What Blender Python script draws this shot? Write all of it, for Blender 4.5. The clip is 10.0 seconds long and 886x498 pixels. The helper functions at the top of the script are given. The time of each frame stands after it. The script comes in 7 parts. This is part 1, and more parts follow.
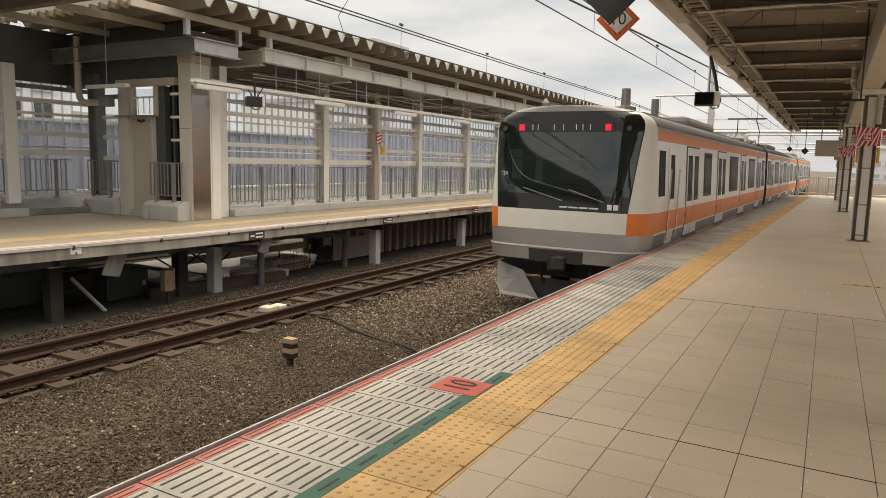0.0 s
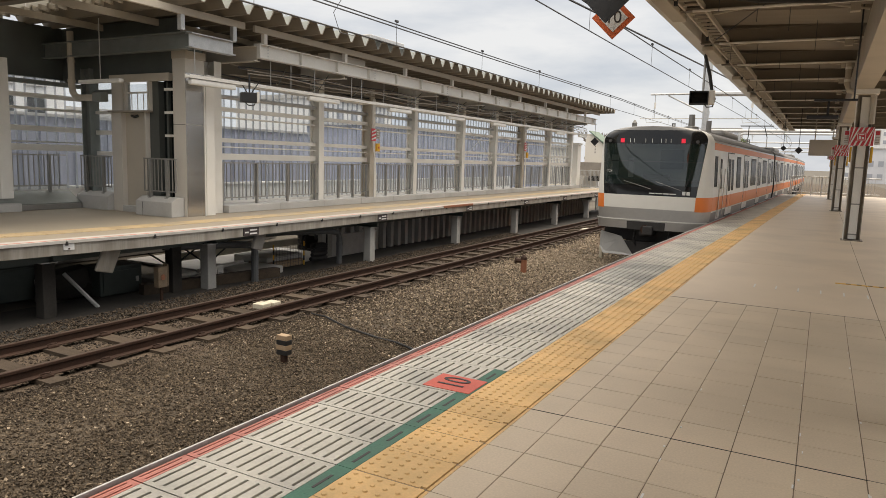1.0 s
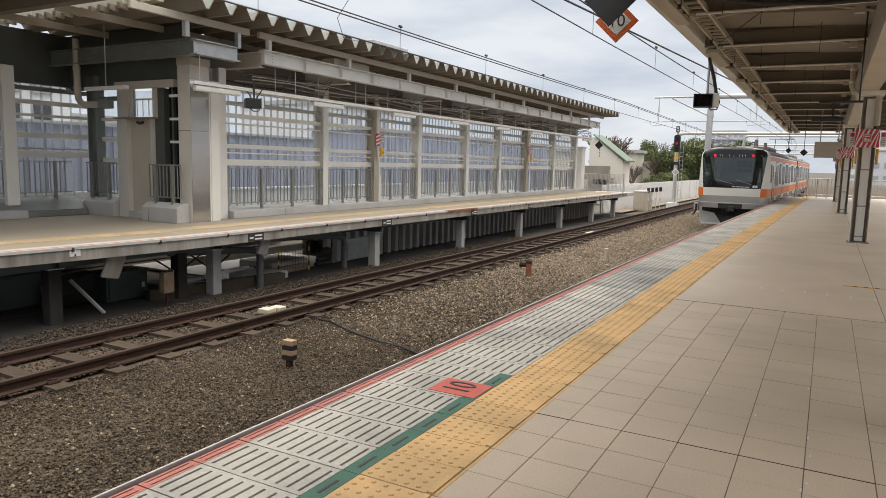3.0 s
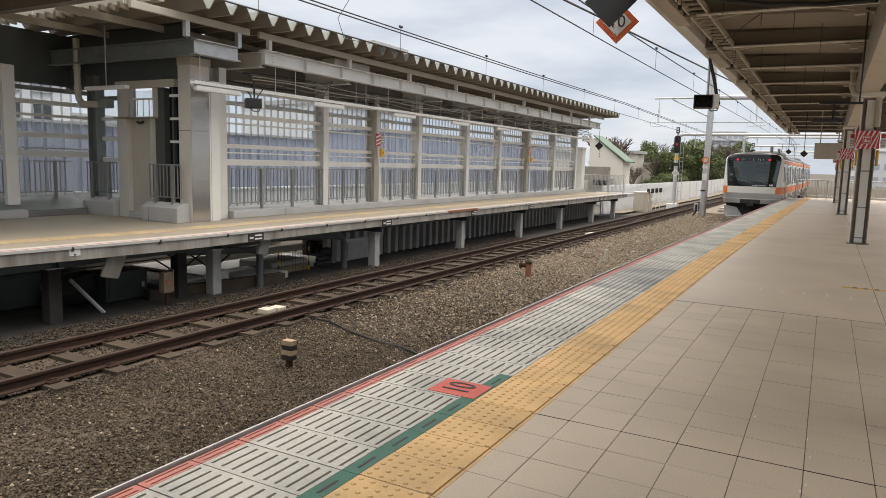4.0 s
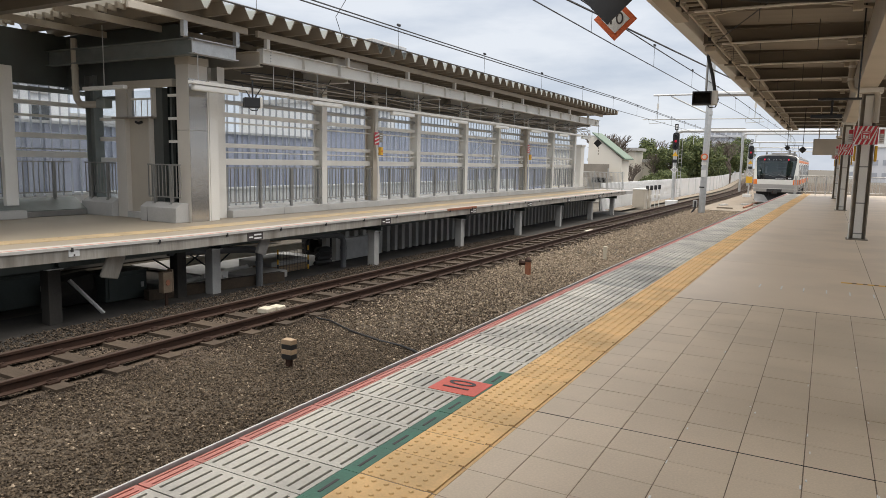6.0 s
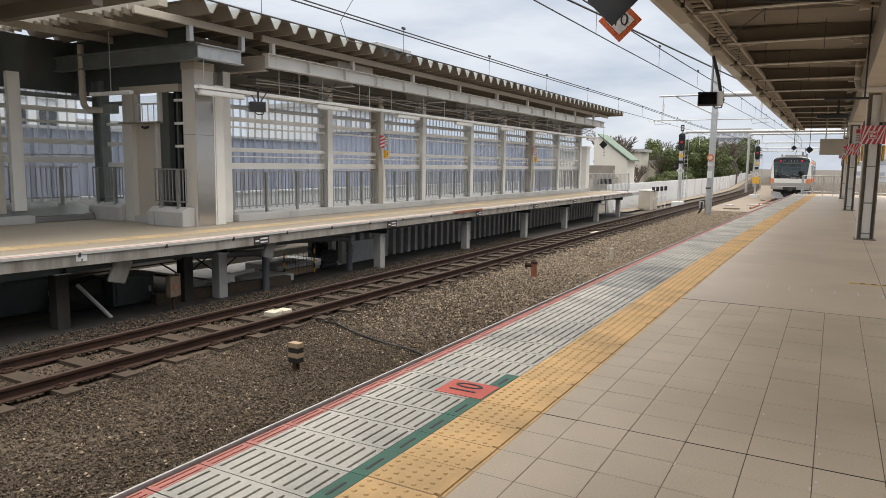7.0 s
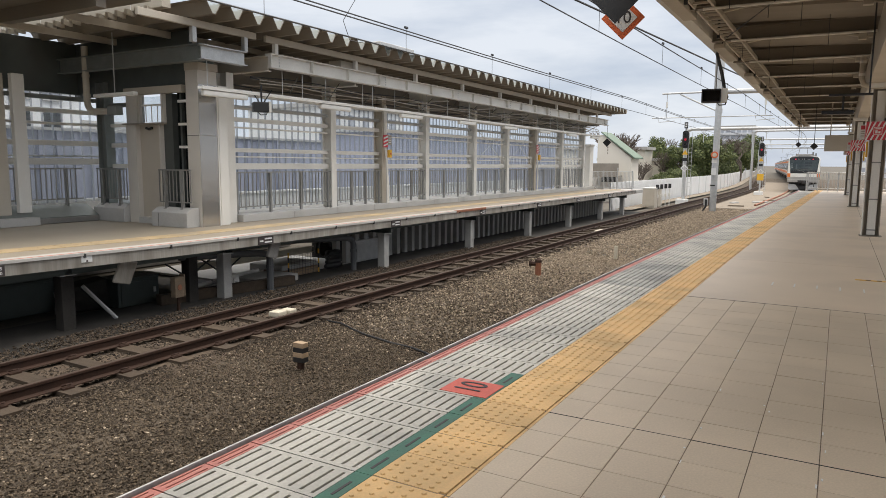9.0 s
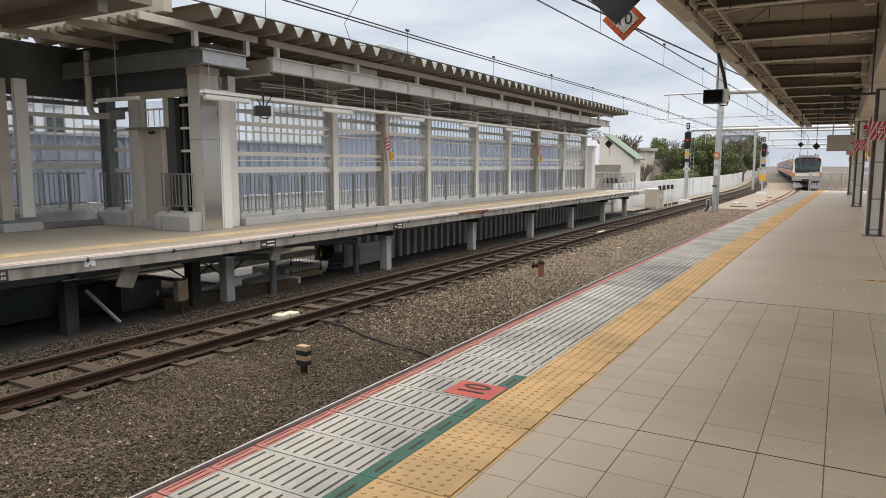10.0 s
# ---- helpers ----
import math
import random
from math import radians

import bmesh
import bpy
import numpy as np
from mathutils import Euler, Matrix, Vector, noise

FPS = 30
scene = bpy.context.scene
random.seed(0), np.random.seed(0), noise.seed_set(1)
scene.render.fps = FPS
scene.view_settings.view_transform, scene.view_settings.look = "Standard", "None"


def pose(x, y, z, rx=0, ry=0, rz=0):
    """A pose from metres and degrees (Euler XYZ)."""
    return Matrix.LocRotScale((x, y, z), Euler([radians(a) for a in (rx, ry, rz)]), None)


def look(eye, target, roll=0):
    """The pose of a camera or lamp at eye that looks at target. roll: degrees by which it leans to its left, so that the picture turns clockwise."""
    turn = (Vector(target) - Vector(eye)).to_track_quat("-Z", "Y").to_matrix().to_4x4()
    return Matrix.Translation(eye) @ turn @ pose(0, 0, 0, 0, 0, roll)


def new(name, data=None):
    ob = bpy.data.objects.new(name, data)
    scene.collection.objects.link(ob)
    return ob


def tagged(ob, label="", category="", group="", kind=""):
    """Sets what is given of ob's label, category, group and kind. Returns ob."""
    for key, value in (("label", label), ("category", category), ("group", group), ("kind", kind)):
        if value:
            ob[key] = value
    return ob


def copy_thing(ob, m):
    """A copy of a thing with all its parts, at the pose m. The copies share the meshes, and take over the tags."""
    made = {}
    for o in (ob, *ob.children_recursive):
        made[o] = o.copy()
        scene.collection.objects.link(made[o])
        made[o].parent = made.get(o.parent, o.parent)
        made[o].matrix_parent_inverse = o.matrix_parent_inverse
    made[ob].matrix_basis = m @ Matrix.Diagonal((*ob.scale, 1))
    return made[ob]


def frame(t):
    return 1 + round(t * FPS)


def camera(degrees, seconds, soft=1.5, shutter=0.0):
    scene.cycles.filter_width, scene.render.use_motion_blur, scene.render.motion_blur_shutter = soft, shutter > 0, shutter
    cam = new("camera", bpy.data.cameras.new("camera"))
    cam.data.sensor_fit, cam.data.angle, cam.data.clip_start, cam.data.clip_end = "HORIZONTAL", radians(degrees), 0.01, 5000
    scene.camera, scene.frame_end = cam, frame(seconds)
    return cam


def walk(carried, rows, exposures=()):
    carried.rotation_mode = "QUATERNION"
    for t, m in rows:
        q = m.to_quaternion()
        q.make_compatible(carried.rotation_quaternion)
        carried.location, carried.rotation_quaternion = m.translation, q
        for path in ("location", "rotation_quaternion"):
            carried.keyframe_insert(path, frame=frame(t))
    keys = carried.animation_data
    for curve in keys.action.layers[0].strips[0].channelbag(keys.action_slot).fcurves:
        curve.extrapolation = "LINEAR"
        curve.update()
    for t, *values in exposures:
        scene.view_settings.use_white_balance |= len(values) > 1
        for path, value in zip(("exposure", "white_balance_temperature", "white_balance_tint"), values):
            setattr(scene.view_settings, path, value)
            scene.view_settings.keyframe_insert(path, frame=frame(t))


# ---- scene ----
cam = camera(65.57, 10.0, 0.6)
walk(cam, [
    (0, pose(2.602, 0, 1.441, 82.726, -1.423, 29.260)),
    (0.5, pose(2.602, 0, 1.441, 82.471, -1.600, 28.859)),
    (1, pose(2.602, 0, 1.441, 82.515, -1.734, 28.840)),
    (1.5, pose(2.602, 0, 1.441, 82.571, -1.552, 29.023)),
    (2, pose(2.602, 0, 1.441, 82.627, -1.316, 29.122)),
    (2.5, pose(2.602, 0, 1.441, 82.771, -1.303, 29.177)),
    (4, pose(2.602, 0, 1.441, 82.900, -1.512, 29.203)),
    (4.5, pose(2.602, 0, 1.441, 82.943, -1.357, 29.045)),
    (5, pose(2.602, 0, 1.441, 82.837, -1.280, 28.975)),
    (5.5, pose(2.602, 0, 1.441, 82.694, -1.269, 28.973)),
    (7, pose(2.602, 0, 1.441, 82.964, -0.767, 29.554)),
    (7.5, pose(2.602, 0, 1.441, 82.813, -0.632, 29.604)),
    (8, pose(2.602, 0, 1.441, 82.832, -0.634, 29.826)),
    (8.5, pose(2.602, 0, 1.441, 82.825, -0.494, 29.811)),
    (9, pose(2.602, 0, 1.441, 82.882, -0.386, 29.841)),
    (9.5, pose(2.602, 0, 1.441, 82.979, -0.291, 29.953)),
    (10, pose(2.602, 0, 1.441, 83.070, -0.036, 30.003)),
], exposures=[(0, 0.21, 8700, 12), (1, 0.2, 8050, 11.5), (2.5, 0.19, 7500, 11), (10, 0.17, 7250, 11)])

# ---------------------------------------------------------------- world and sun
world = bpy.data.worlds.new("overcast_sky")
scene.world = world
world.use_nodes = True
wn, wl = world.node_tree.nodes, world.node_tree.links
wn.clear()
w_out = wn.new("ShaderNodeOutputWorld")
w_bg = wn.new("ShaderNodeBackground")
w_sky = wn.new("ShaderNodeTexSky")
w_sky.sky_type, w_sky.sun_disc = "NISHITA", False
w_sky.sun_elevation, w_sky.sun_rotation = radians(55), radians(18)
w_co = wn.new("ShaderNodeTexCoord")
w_map = wn.new("ShaderNodeMapping")
w_map.inputs["Scale"].default_value = (1.6, 1.0, 6.0)
w_noise = wn.new("ShaderNodeTexNoise")
w_noise.inputs["Scale"].default_value = 2.2
w_noise.inputs["Detail"].default_value = 7
w_noise.inputs["Roughness"].default_value = 0.55
w_ramp = wn.new("ShaderNodeValToRGB")
w_ramp.color_ramp.elements[0].position, w_ramp.color_ramp.elements[0].color = 0.36, (4.5, 5.5, 7.2, 1)
w_ramp.color_ramp.elements[1].position, w_ramp.color_ramp.elements[1].color = 0.62, (6.8, 7.7, 9.15, 1)
w_mix = wn.new("ShaderNodeMix")
w_mix.data_type = "RGBA"
w_mix.inputs["Factor"].default_value = 0.92
w_bg.inputs["Strength"].default_value = 0.1
wl.new(w_co.outputs["Generated"], w_map.inputs["Vector"])
wl.new(w_map.outputs["Vector"], w_noise.inputs["Vector"])
wl.new(w_noise.outputs["Fac"], w_ramp.inputs["Fac"])
wl.new(w_sky.outputs["Color"], w_mix.inputs["A"])
w_sep = wn.new("ShaderNodeSeparateXYZ")
w_up = wn.new("ShaderNodeMapRange")
w_up.inputs["From Min"].default_value, w_up.inputs["From Max"].default_value = 0.35, 1.0
w_up.inputs["To Min"].default_value, w_up.inputs["To Max"].default_value = 1.0, 4.6
w_gain = wn.new("ShaderNodeVectorMath")
w_gain.operation = "SCALE"
wl.new(w_co.outputs["Generated"], w_sep.inputs["Vector"])
wl.new(w_sep.outputs["Z"], w_up.inputs["Value"])
wl.new(w_ramp.outputs["Color"], w_gain.inputs[0])
wl.new(w_up.outputs["Result"], w_gain.inputs["Scale"])
w_warm = wn.new("ShaderNodeVectorMath")
w_warm.operation = "MULTIPLY"
w_warm.inputs[1].default_value = (1.12, 1.0, 0.86)
w_high = wn.new("ShaderNodeMapRange")
w_high.inputs["From Min"].default_value, w_high.inputs["From Max"].default_value = 0.3, 0.75
w_blend = wn.new("ShaderNodeMix")
w_blend.data_type = "RGBA"
wl.new(w_gain.outputs["Vector"], w_warm.inputs[0])
wl.new(w_sep.outputs["Z"], w_high.inputs["Value"])
wl.new(w_high.outputs["Result"], w_blend.inputs["Factor"])
wl.new(w_gain.outputs["Vector"], w_blend.inputs["A"])
wl.new(w_warm.outputs["Vector"], w_blend.inputs["B"])
wl.new(w_blend.outputs["Result"], w_mix.inputs["B"])
wl.new(w_mix.outputs["Result"], w_bg.inputs["Color"])
wl.new(w_bg.outputs["Background"], w_out.inputs["Surface"])

sun = new("sun", bpy.data.lights.new("sun", "SUN"))
sun.data.energy, sun.data.angle, sun.data.color = 1.4, radians(25), (1, 0.95, 0.89)
sun.matrix_world = look((8.1, 25, 37.5), (0, 0, 0))

# ---------------------------------------------------------------- materials
def mat(name, col, rough=0.6, metal=0.0, var=0.15, scale=6.0, fine=60.0, bump=0.15, spec=0.5, per_object=0.0, dirt=None, dirt_amount=0.0, dirt_scale=1.2, streak=(1, 1, 1), dist=0.004):
    m = bpy.data.materials.new(name)
    m.use_nodes = True
    n, l = m.node_tree.nodes, m.node_tree.links
    b = n["Principled BSDF"]
    b.inputs["Roughness"].default_value, b.inputs["Metallic"].default_value = rough, metal
    b.inputs["Specular IOR Level"].default_value = spec
    co = n.new("ShaderNodeTexCoord")
    mp = n.new("ShaderNodeMapping")
    mp.inputs["Scale"].default_value = streak
    big, small = n.new("ShaderNodeTexNoise"), n.new("ShaderNodeTexNoise")
    big.inputs["Scale"].default_value, small.inputs["Scale"].default_value = scale, fine
    big.inputs["Detail"].default_value, small.inputs["Detail"].default_value = 4, 3
    geo = n.new("ShaderNodeNewGeometry")
    l.new(geo.outputs["Position"], mp.inputs["Vector"]) if name.startswith("world_") else l.new(co.outputs["Object"], mp.inputs["Vector"])
    l.new(mp.outputs["Vector"], big.inputs["Vector"])
    l.new(mp.outputs["Vector"], small.inputs["Vector"])
    add = n.new("ShaderNodeMath")
    add.operation = "ADD"
    l.new(big.outputs["Fac"], add.inputs[0])
    l.new(small.outputs["Fac"], add.inputs[1])
    rng = n.new("ShaderNodeMapRange")
    rng.inputs["From Min"].default_value, rng.inputs["From Max"].default_value = 0.65, 1.35
    rng.inputs["To Min"].default_value, rng.inputs["To Max"].default_value = 1 - var, 1 + var
    l.new(add.outputs[0], rng.inputs["Value"])
    last = rng.outputs["Result"]
    if per_object:
        info = n.new("ShaderNodeObjectInfo")
        r2 = n.new("ShaderNodeMapRange")
        r2.inputs["To Min"].default_value, r2.inputs["To Max"].default_value = 1 - per_object, 1 + per_object
        l.new(info.outputs["Random"], r2.inputs["Value"])
        mul = n.new("ShaderNodeMath")
        mul.operation = "MULTIPLY"
        l.new(last, mul.inputs[0])
        l.new(r2.outputs["Result"], mul.inputs[1])
        last = mul.outputs[0]
    sc = n.new("ShaderNodeVectorMath")
    sc.operation = "SCALE"
    sc.inputs[0].default_value = col
    l.new(last, sc.inputs["Scale"])
    colour = sc.outputs["Vector"]
    if dirt:
        dn = n.new("ShaderNodeTexNoise")
        dn.inputs["Scale"].default_value, dn.inputs["Detail"].default_value = dirt_scale, 6
        l.new(mp.outputs["Vector"], dn.inputs["Vector"])
        dr = n.new("ShaderNodeMapRange")
        dr.inputs["From Min"].default_value, dr.inputs["From Max"].default_value = 0.45, 0.72
        dr.inputs["To Max"].default_value = dirt_amount
        l.new(dn.outputs["Fac"], dr.inputs["Value"])
        mx = n.new("ShaderNodeMix")
        mx.data_type = "RGBA"
        mx.inputs["B"].default_value = (*dirt, 1)
        l.new(dr.outputs["Result"], mx.inputs["Factor"])
        l.new(colour, mx.inputs["A"])
        colour = mx.outputs["Result"]
    l.new(colour, b.inputs["Base Color"])
    if bump:
        bp = n.new("ShaderNodeBump")
        bp.inputs["Strength"].default_value, bp.inputs["Distance"].default_value = bump, dist
        l.new(small.outputs["Fac"], bp.inputs["Height"])
        l.new(bp.outputs["Normal"], b.inputs["Normal"])
    return m


def glow(name, col, strength):
    m = mat(name, col, 0.4, bump=0)
    b = m.node_tree.nodes["Principled BSDF"]
    b.inputs["Emission Color"].default_value, b.inputs["Emission Strength"].default_value = (*col, 1), strength
    return m


def glass(name, tint, clear, rough=0.05):
    """A thin pane: part of the light goes straight through, the rest is gloss."""
    m = bpy.data.materials.new(name)
    m.use_nodes = True
    n, l = m.node_tree.nodes, m.node_tree.links
    b = n["Principled BSDF"]
    b.inputs["Base Color"].default_value, b.inputs["Roughness"].default_value = (*tint, 1), rough
    tr, mx = n.new("ShaderNodeBsdfTransparent"), n.new("ShaderNodeMixShader")
    tr.inputs["Color"].default_value = (0.92, 0.95, 0.97, 1)
    mx.inputs["Fac"].default_value = clear
    l.new(b.outputs["BSDF"], mx.inputs[1])
    l.new(tr.outputs["BSDF"], mx.inputs[2])
    l.new(mx.outputs["Shader"], n["Material Output"].inputs["Surface"])
    return m


def clear_sheet(name, tint, clear):
    """A ribbed plastic sheet: most light goes straight through, some is spread, a little is gloss."""
    m = bpy.data.materials.new(name)
    m.use_nodes = True
    n, l = m.node_tree.nodes, m.node_tree.links
    n.remove(n["Principled BSDF"])
    tl, tr, gl = n.new("ShaderNodeBsdfTranslucent"), n.new("ShaderNodeBsdfTransparent"), n.new("ShaderNodeBsdfGlossy")
    no, rg = n.new("ShaderNodeTexNoise"), n.new("ShaderNodeMapRange")
    co = n.new("ShaderNodeTexCoord")
    no.inputs["Scale"].default_value, no.inputs["Detail"].default_value = 1.4, 5
    rg.inputs["To Min"].default_value, rg.inputs["To Max"].default_value = clear - 0.1, clear + 0.1
    tl.inputs["Color"].default_value = (*tint, 1)
    tr.inputs["Color"].default_value = (0.93, 0.96, 0.98, 1)
    gl.inputs["Roughness"].default_value = 0.15
    a, b = n.new("ShaderNodeMixShader"), n.new("ShaderNodeMixShader")
    b.inputs["Fac"].default_value = 0.04
    l.new(co.outputs["Object"], no.inputs["Vector"])
    l.new(no.outputs["Fac"], rg.inputs["Value"])
    l.new(rg.outputs["Result"], a.inputs["Fac"])
    l.new(tl.outputs["BSDF"], a.inputs[1])
    l.new(tr.outputs["BSDF"], a.inputs[2])
    l.new(a.outputs["Shader"], b.inputs[1])
    l.new(gl.outputs["BSDF"], b.inputs[2])
    l.new(b.outputs["Shader"], n["Material Output"].inputs["Surface"])
    return m


TILE = mat("world_platform_tile", (0.60, 0.485, 0.358), 0.5, var=0.12, scale=1.3, fine=90, bump=0.10, per_object=0.035, dirt=(0.40, 0.325, 0.235), dirt_amount=0.7, dirt_scale=0.5)
JOINT = mat("world_tile_joint", (0.17, 0.125, 0.085), 0.9, var=0.45, scale=2.2, fine=14, bump=0, dirt=(0.40, 0.32, 0.24), dirt_amount=0.8, dirt_scale=0.9)
FLOOR = mat("world_smooth_paving", (0.665, 0.535, 0.40), 0.40, var=0.07, scale=0.9, fine=70, bump=0.06, dirt=(0.42, 0.34, 0.255), dirt_amount=0.5, dirt_scale=0.7)
GRATEDIRTY = mat("world_grating_soiled", (0.40, 0.385, 0.345), 0.65, var=0.15, scale=2.5, fine=50, bump=0.1, per_object=0.06, dirt=(0.13, 0.125, 0.12), dirt_amount=0.7, dirt_scale=1.3)
YELLOW = mat("world_tactile_yellow", (0.76, 0.475, 0.205), 0.6, var=0.13, scale=3, fine=70, bump=0.1, per_object=0.06, dirt=(0.33, 0.23, 0.11), dirt_amount=0.6, dirt_scale=1.6)
GRATE = mat("world_grating_resin", (0.57, 0.535, 0.465), 0.6, var=0.14, scale=2.5, fine=50, bump=0.1, per_object=0.08, dirt=(0.18, 0.175, 0.165), dirt_amount=0.6, dirt_scale=1.5)
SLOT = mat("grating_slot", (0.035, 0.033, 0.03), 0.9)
REDSTRIP = mat("world_edge_red", (0.52, 0.18, 0.14), 0.6, var=0.18, scale=4, dirt=(0.38, 0.2, 0.17), dirt_amount=0.6)
GREEN = mat("world_green_tape", (0.035, 0.15, 0.095), 0.55, var=0.2, scale=5, dirt=(0.05, 0.09, 0.07), dirt_amount=0.6, dirt_scale=4)
REDMARK = mat("world_red_marking", (0.66, 0.115, 0.075), 0.55, var=0.1, scale=8)
INK = mat("black_marking", (0.045, 0.035, 0.035), 0.6)
EDGEWHITE = mat("edge_white", (0.62, 0.60, 0.57), 0.5)
CONCRETE = mat("world_concrete", (0.24, 0.23, 0.215), 0.8, var=0.18, scale=1.5, fine=40, bump=0.25, dirt=(0.10, 0.095, 0.085), dirt_amount=0.6, dirt_scale=0.9)
PALECONC = mat("world_pale_concrete", (0.45, 0.44, 0.42), 0.8, var=0.1, scale=1.5, fine=40, bump=0.2, dirt=(0.28, 0.27, 0.25), dirt_amount=0.5)
BALLAST = mat("world_ballast_bed", (0.085, 0.065, 0.045), 0.95, var=0.5, scale=3, fine=34, bump=0.9, dirt=(0.075, 0.058, 0.04), dirt_amount=0.5, dirt_scale=0.6, dist=0.03)
RUSTBED = mat("world_rust_stained_ballast", (0.088, 0.062, 0.042), 0.95, var=0.5, scale=3, fine=34, bump=0.9, dirt=(0.06, 0.042, 0.028), dirt_amount=0.5, dirt_scale=0.9, dist=0.03)
STONE = mat("world_ballast_stone", (0.185, 0.165, 0.14), 0.9, var=0.45, scale=22, fine=120, bump=0.3)
RUST = mat("world_rail_rust", (0.042, 0.019, 0.011), 0.75, 0.2, var=0.3, scale=5, fine=80, bump=0.3)
RAILTOP = mat("rail_head", (0.055, 0.034, 0.024), 0.65, 0.2, var=0.2)
SLEEPER = mat("world_sleeper_wood", (0.062, 0.043, 0.028), 0.9, var=0.35, scale=4, fine=60, bump=0.5, streak=(0.4, 3, 3), per_object=0.2)
PAINT = mat("grey_white_paint", (0.74, 0.72, 0.67), 0.5, var=0.06, scale=1.2, fine=40, bump=0.05, dirt=(0.52, 0.49, 0.44), dirt_amount=0.35, dirt_scale=1.1)
BEIGE = mat("beige_paint", (0.52, 0.465, 0.385), 0.55, var=0.07, scale=1.2, dirt=(0.3, 0.265, 0.21), dirt_amount=0.4)
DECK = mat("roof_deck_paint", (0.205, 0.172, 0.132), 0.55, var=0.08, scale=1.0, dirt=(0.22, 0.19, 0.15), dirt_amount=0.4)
GALV = mat("galvanised_steel", (0.52, 0.525, 0.52), 0.45, 0.5, var=0.15, scale=6, fine=60, bump=0.05)
RAILGREY = mat("railing_grey", (0.27, 0.265, 0.25), 0.45, 0.35, var=0.12, scale=5)
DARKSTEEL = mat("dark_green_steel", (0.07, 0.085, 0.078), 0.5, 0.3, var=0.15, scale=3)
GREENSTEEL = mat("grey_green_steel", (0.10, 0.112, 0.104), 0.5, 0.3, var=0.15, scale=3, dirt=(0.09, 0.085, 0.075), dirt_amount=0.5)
GREENGALV = mat("green_grey_galvanised", (0.22, 0.24, 0.228), 0.5, 0.4, var=0.18, scale=4, dirt=(0.2, 0.19, 0.17), dirt_amount=0.5)
DARK = mat("dark_grey", (0.03, 0.03, 0.03), 0.6, var=0.2)
STAINLESS = mat("stainless", (0.50, 0.48, 0.45), 0.2, 0.97, var=0.12, scale=1.1, fine=30, streak=(0.3, 0.3, 2.5), bump=0.02)
TRAINSTEEL = mat("train_stainless", (0.78, 0.765, 0.73), 0.28, 0.3, var=0.05, scale=2, bump=0.02)
TRAINWHITE = mat("train_white", (0.74, 0.725, 0.67), 0.35, var=0.03, bump=0.0)
TRAINGREY = mat("train_sill_grey", (0.22, 0.215, 0.205), 0.42, 0.5, var=0.06, bump=0.02)
ORANGE = mat("train_orange", (0.80, 0.20, 0.035), 0.38, var=0.04, bump=0)
TRAINROOF = mat("train_roof", (0.17, 0.165, 0.16), 0.75, var=0.1)
WINDSCREEN = glass("windscreen", (0.010, 0.020, 0.017), 0.3, 0.015)
WINDSCREEN.node_tree.nodes["Principled BSDF"].inputs["IOR"].default_value = 2.0
CABGREEN = mat("cab_green", (0.10, 0.15, 0.13), 0.6, var=0.15, scale=3, bump=0)
CABLITPANE = mat("cab_lit_pane", (0.5, 0.55, 0.52), 0.5, var=0.1, bump=0)
MASKBLACK = mat("mask_black", (0.012, 0.012, 0.012), 0.08, var=0.05, bump=0)
SIDEGLASS = mat("side_glass", (0.016, 0.019, 0.019), 0.1, var=0.05, bump=0, spec=0.25)
SIDEGLASS.node_tree.nodes["Principled BSDF"].inputs["IOR"].default_value = 1.06
UNDER = mat("underframe", (0.035, 0.033, 0.032), 0.7, var=0.3, scale=5)
TAILRED = glow("tail_light", (0.9, 0.03, 0.07), 0.32)
BLACK = mat("black_plastic", (0.02, 0.02, 0.021), 0.45, var=0.1)
WHITE = mat("white_enamel", (0.72, 0.72, 0.70), 0.45, var=0.04)
SIGNRED = mat("sign_red", (0.58, 0.045, 0.06), 0.45, var=0.04, bump=0)
SIGNORANGE = mat("sign_orange", (0.66, 0.14, 0.05), 0.45, var=0.04, bump=0)
YPAINT = mat("yellow_paint", (0.75, 0.42, 0.04), 0.5, var=0.05)
WIRE = mat("wire_dark", (0.05, 0.05, 0.055), 0.6, var=0.05, bump=0)
FENCE = mat("white_fence", (0.80, 0.81, 0.81), 0.55, var=0.06, scale=0.6, dirt=(0.66, 0.66, 0.64), dirt_amount=0.4)
SCREEN = clear_sheet("windbreak_sheet", (0.80, 0.84, 0.88), 0.88)
BLUEWALL = mat("blue_grey_cladding", (0.31, 0.34, 0.44), 0.7, var=0.1, scale=1)
OUTWHITE = mat("outside_white_wall", (0.74, 0.74, 0.73), 0.7, var=0.06, scale=0.5)
# Window grey is lightened to paint in distance haze.
HAZEGLASS = mat("hazed_window", (0.36, 0.38, 0.42), 0.4, var=0.05, bump=0)
EARTH = mat("world_ground", (0.10, 0.088, 0.07), 0.95, var=0.3, scale=0.6, fine=20, bump=0.4)
LEAF = mat("leaf_green", (0.050, 0.072, 0.026), 0.8, var=0.45, scale=0.9, fine=8, bump=0)
BARK = mat("bark", (0.13, 0.105, 0.085), 0.9, var=0.25)
GREENROOF = mat("green_roof", (0.13, 0.19, 0.14), 0.6, var=0.1)
TUBE = mat("lamp_tube", (0.75, 0.74, 0.70), 0.4, var=0.02, bump=0)
TARMAC = mat("world_brown_path", (0.225, 0.185, 0.14), 0.9, var=0.2, scale=1.5, fine=50, bump=0.3)


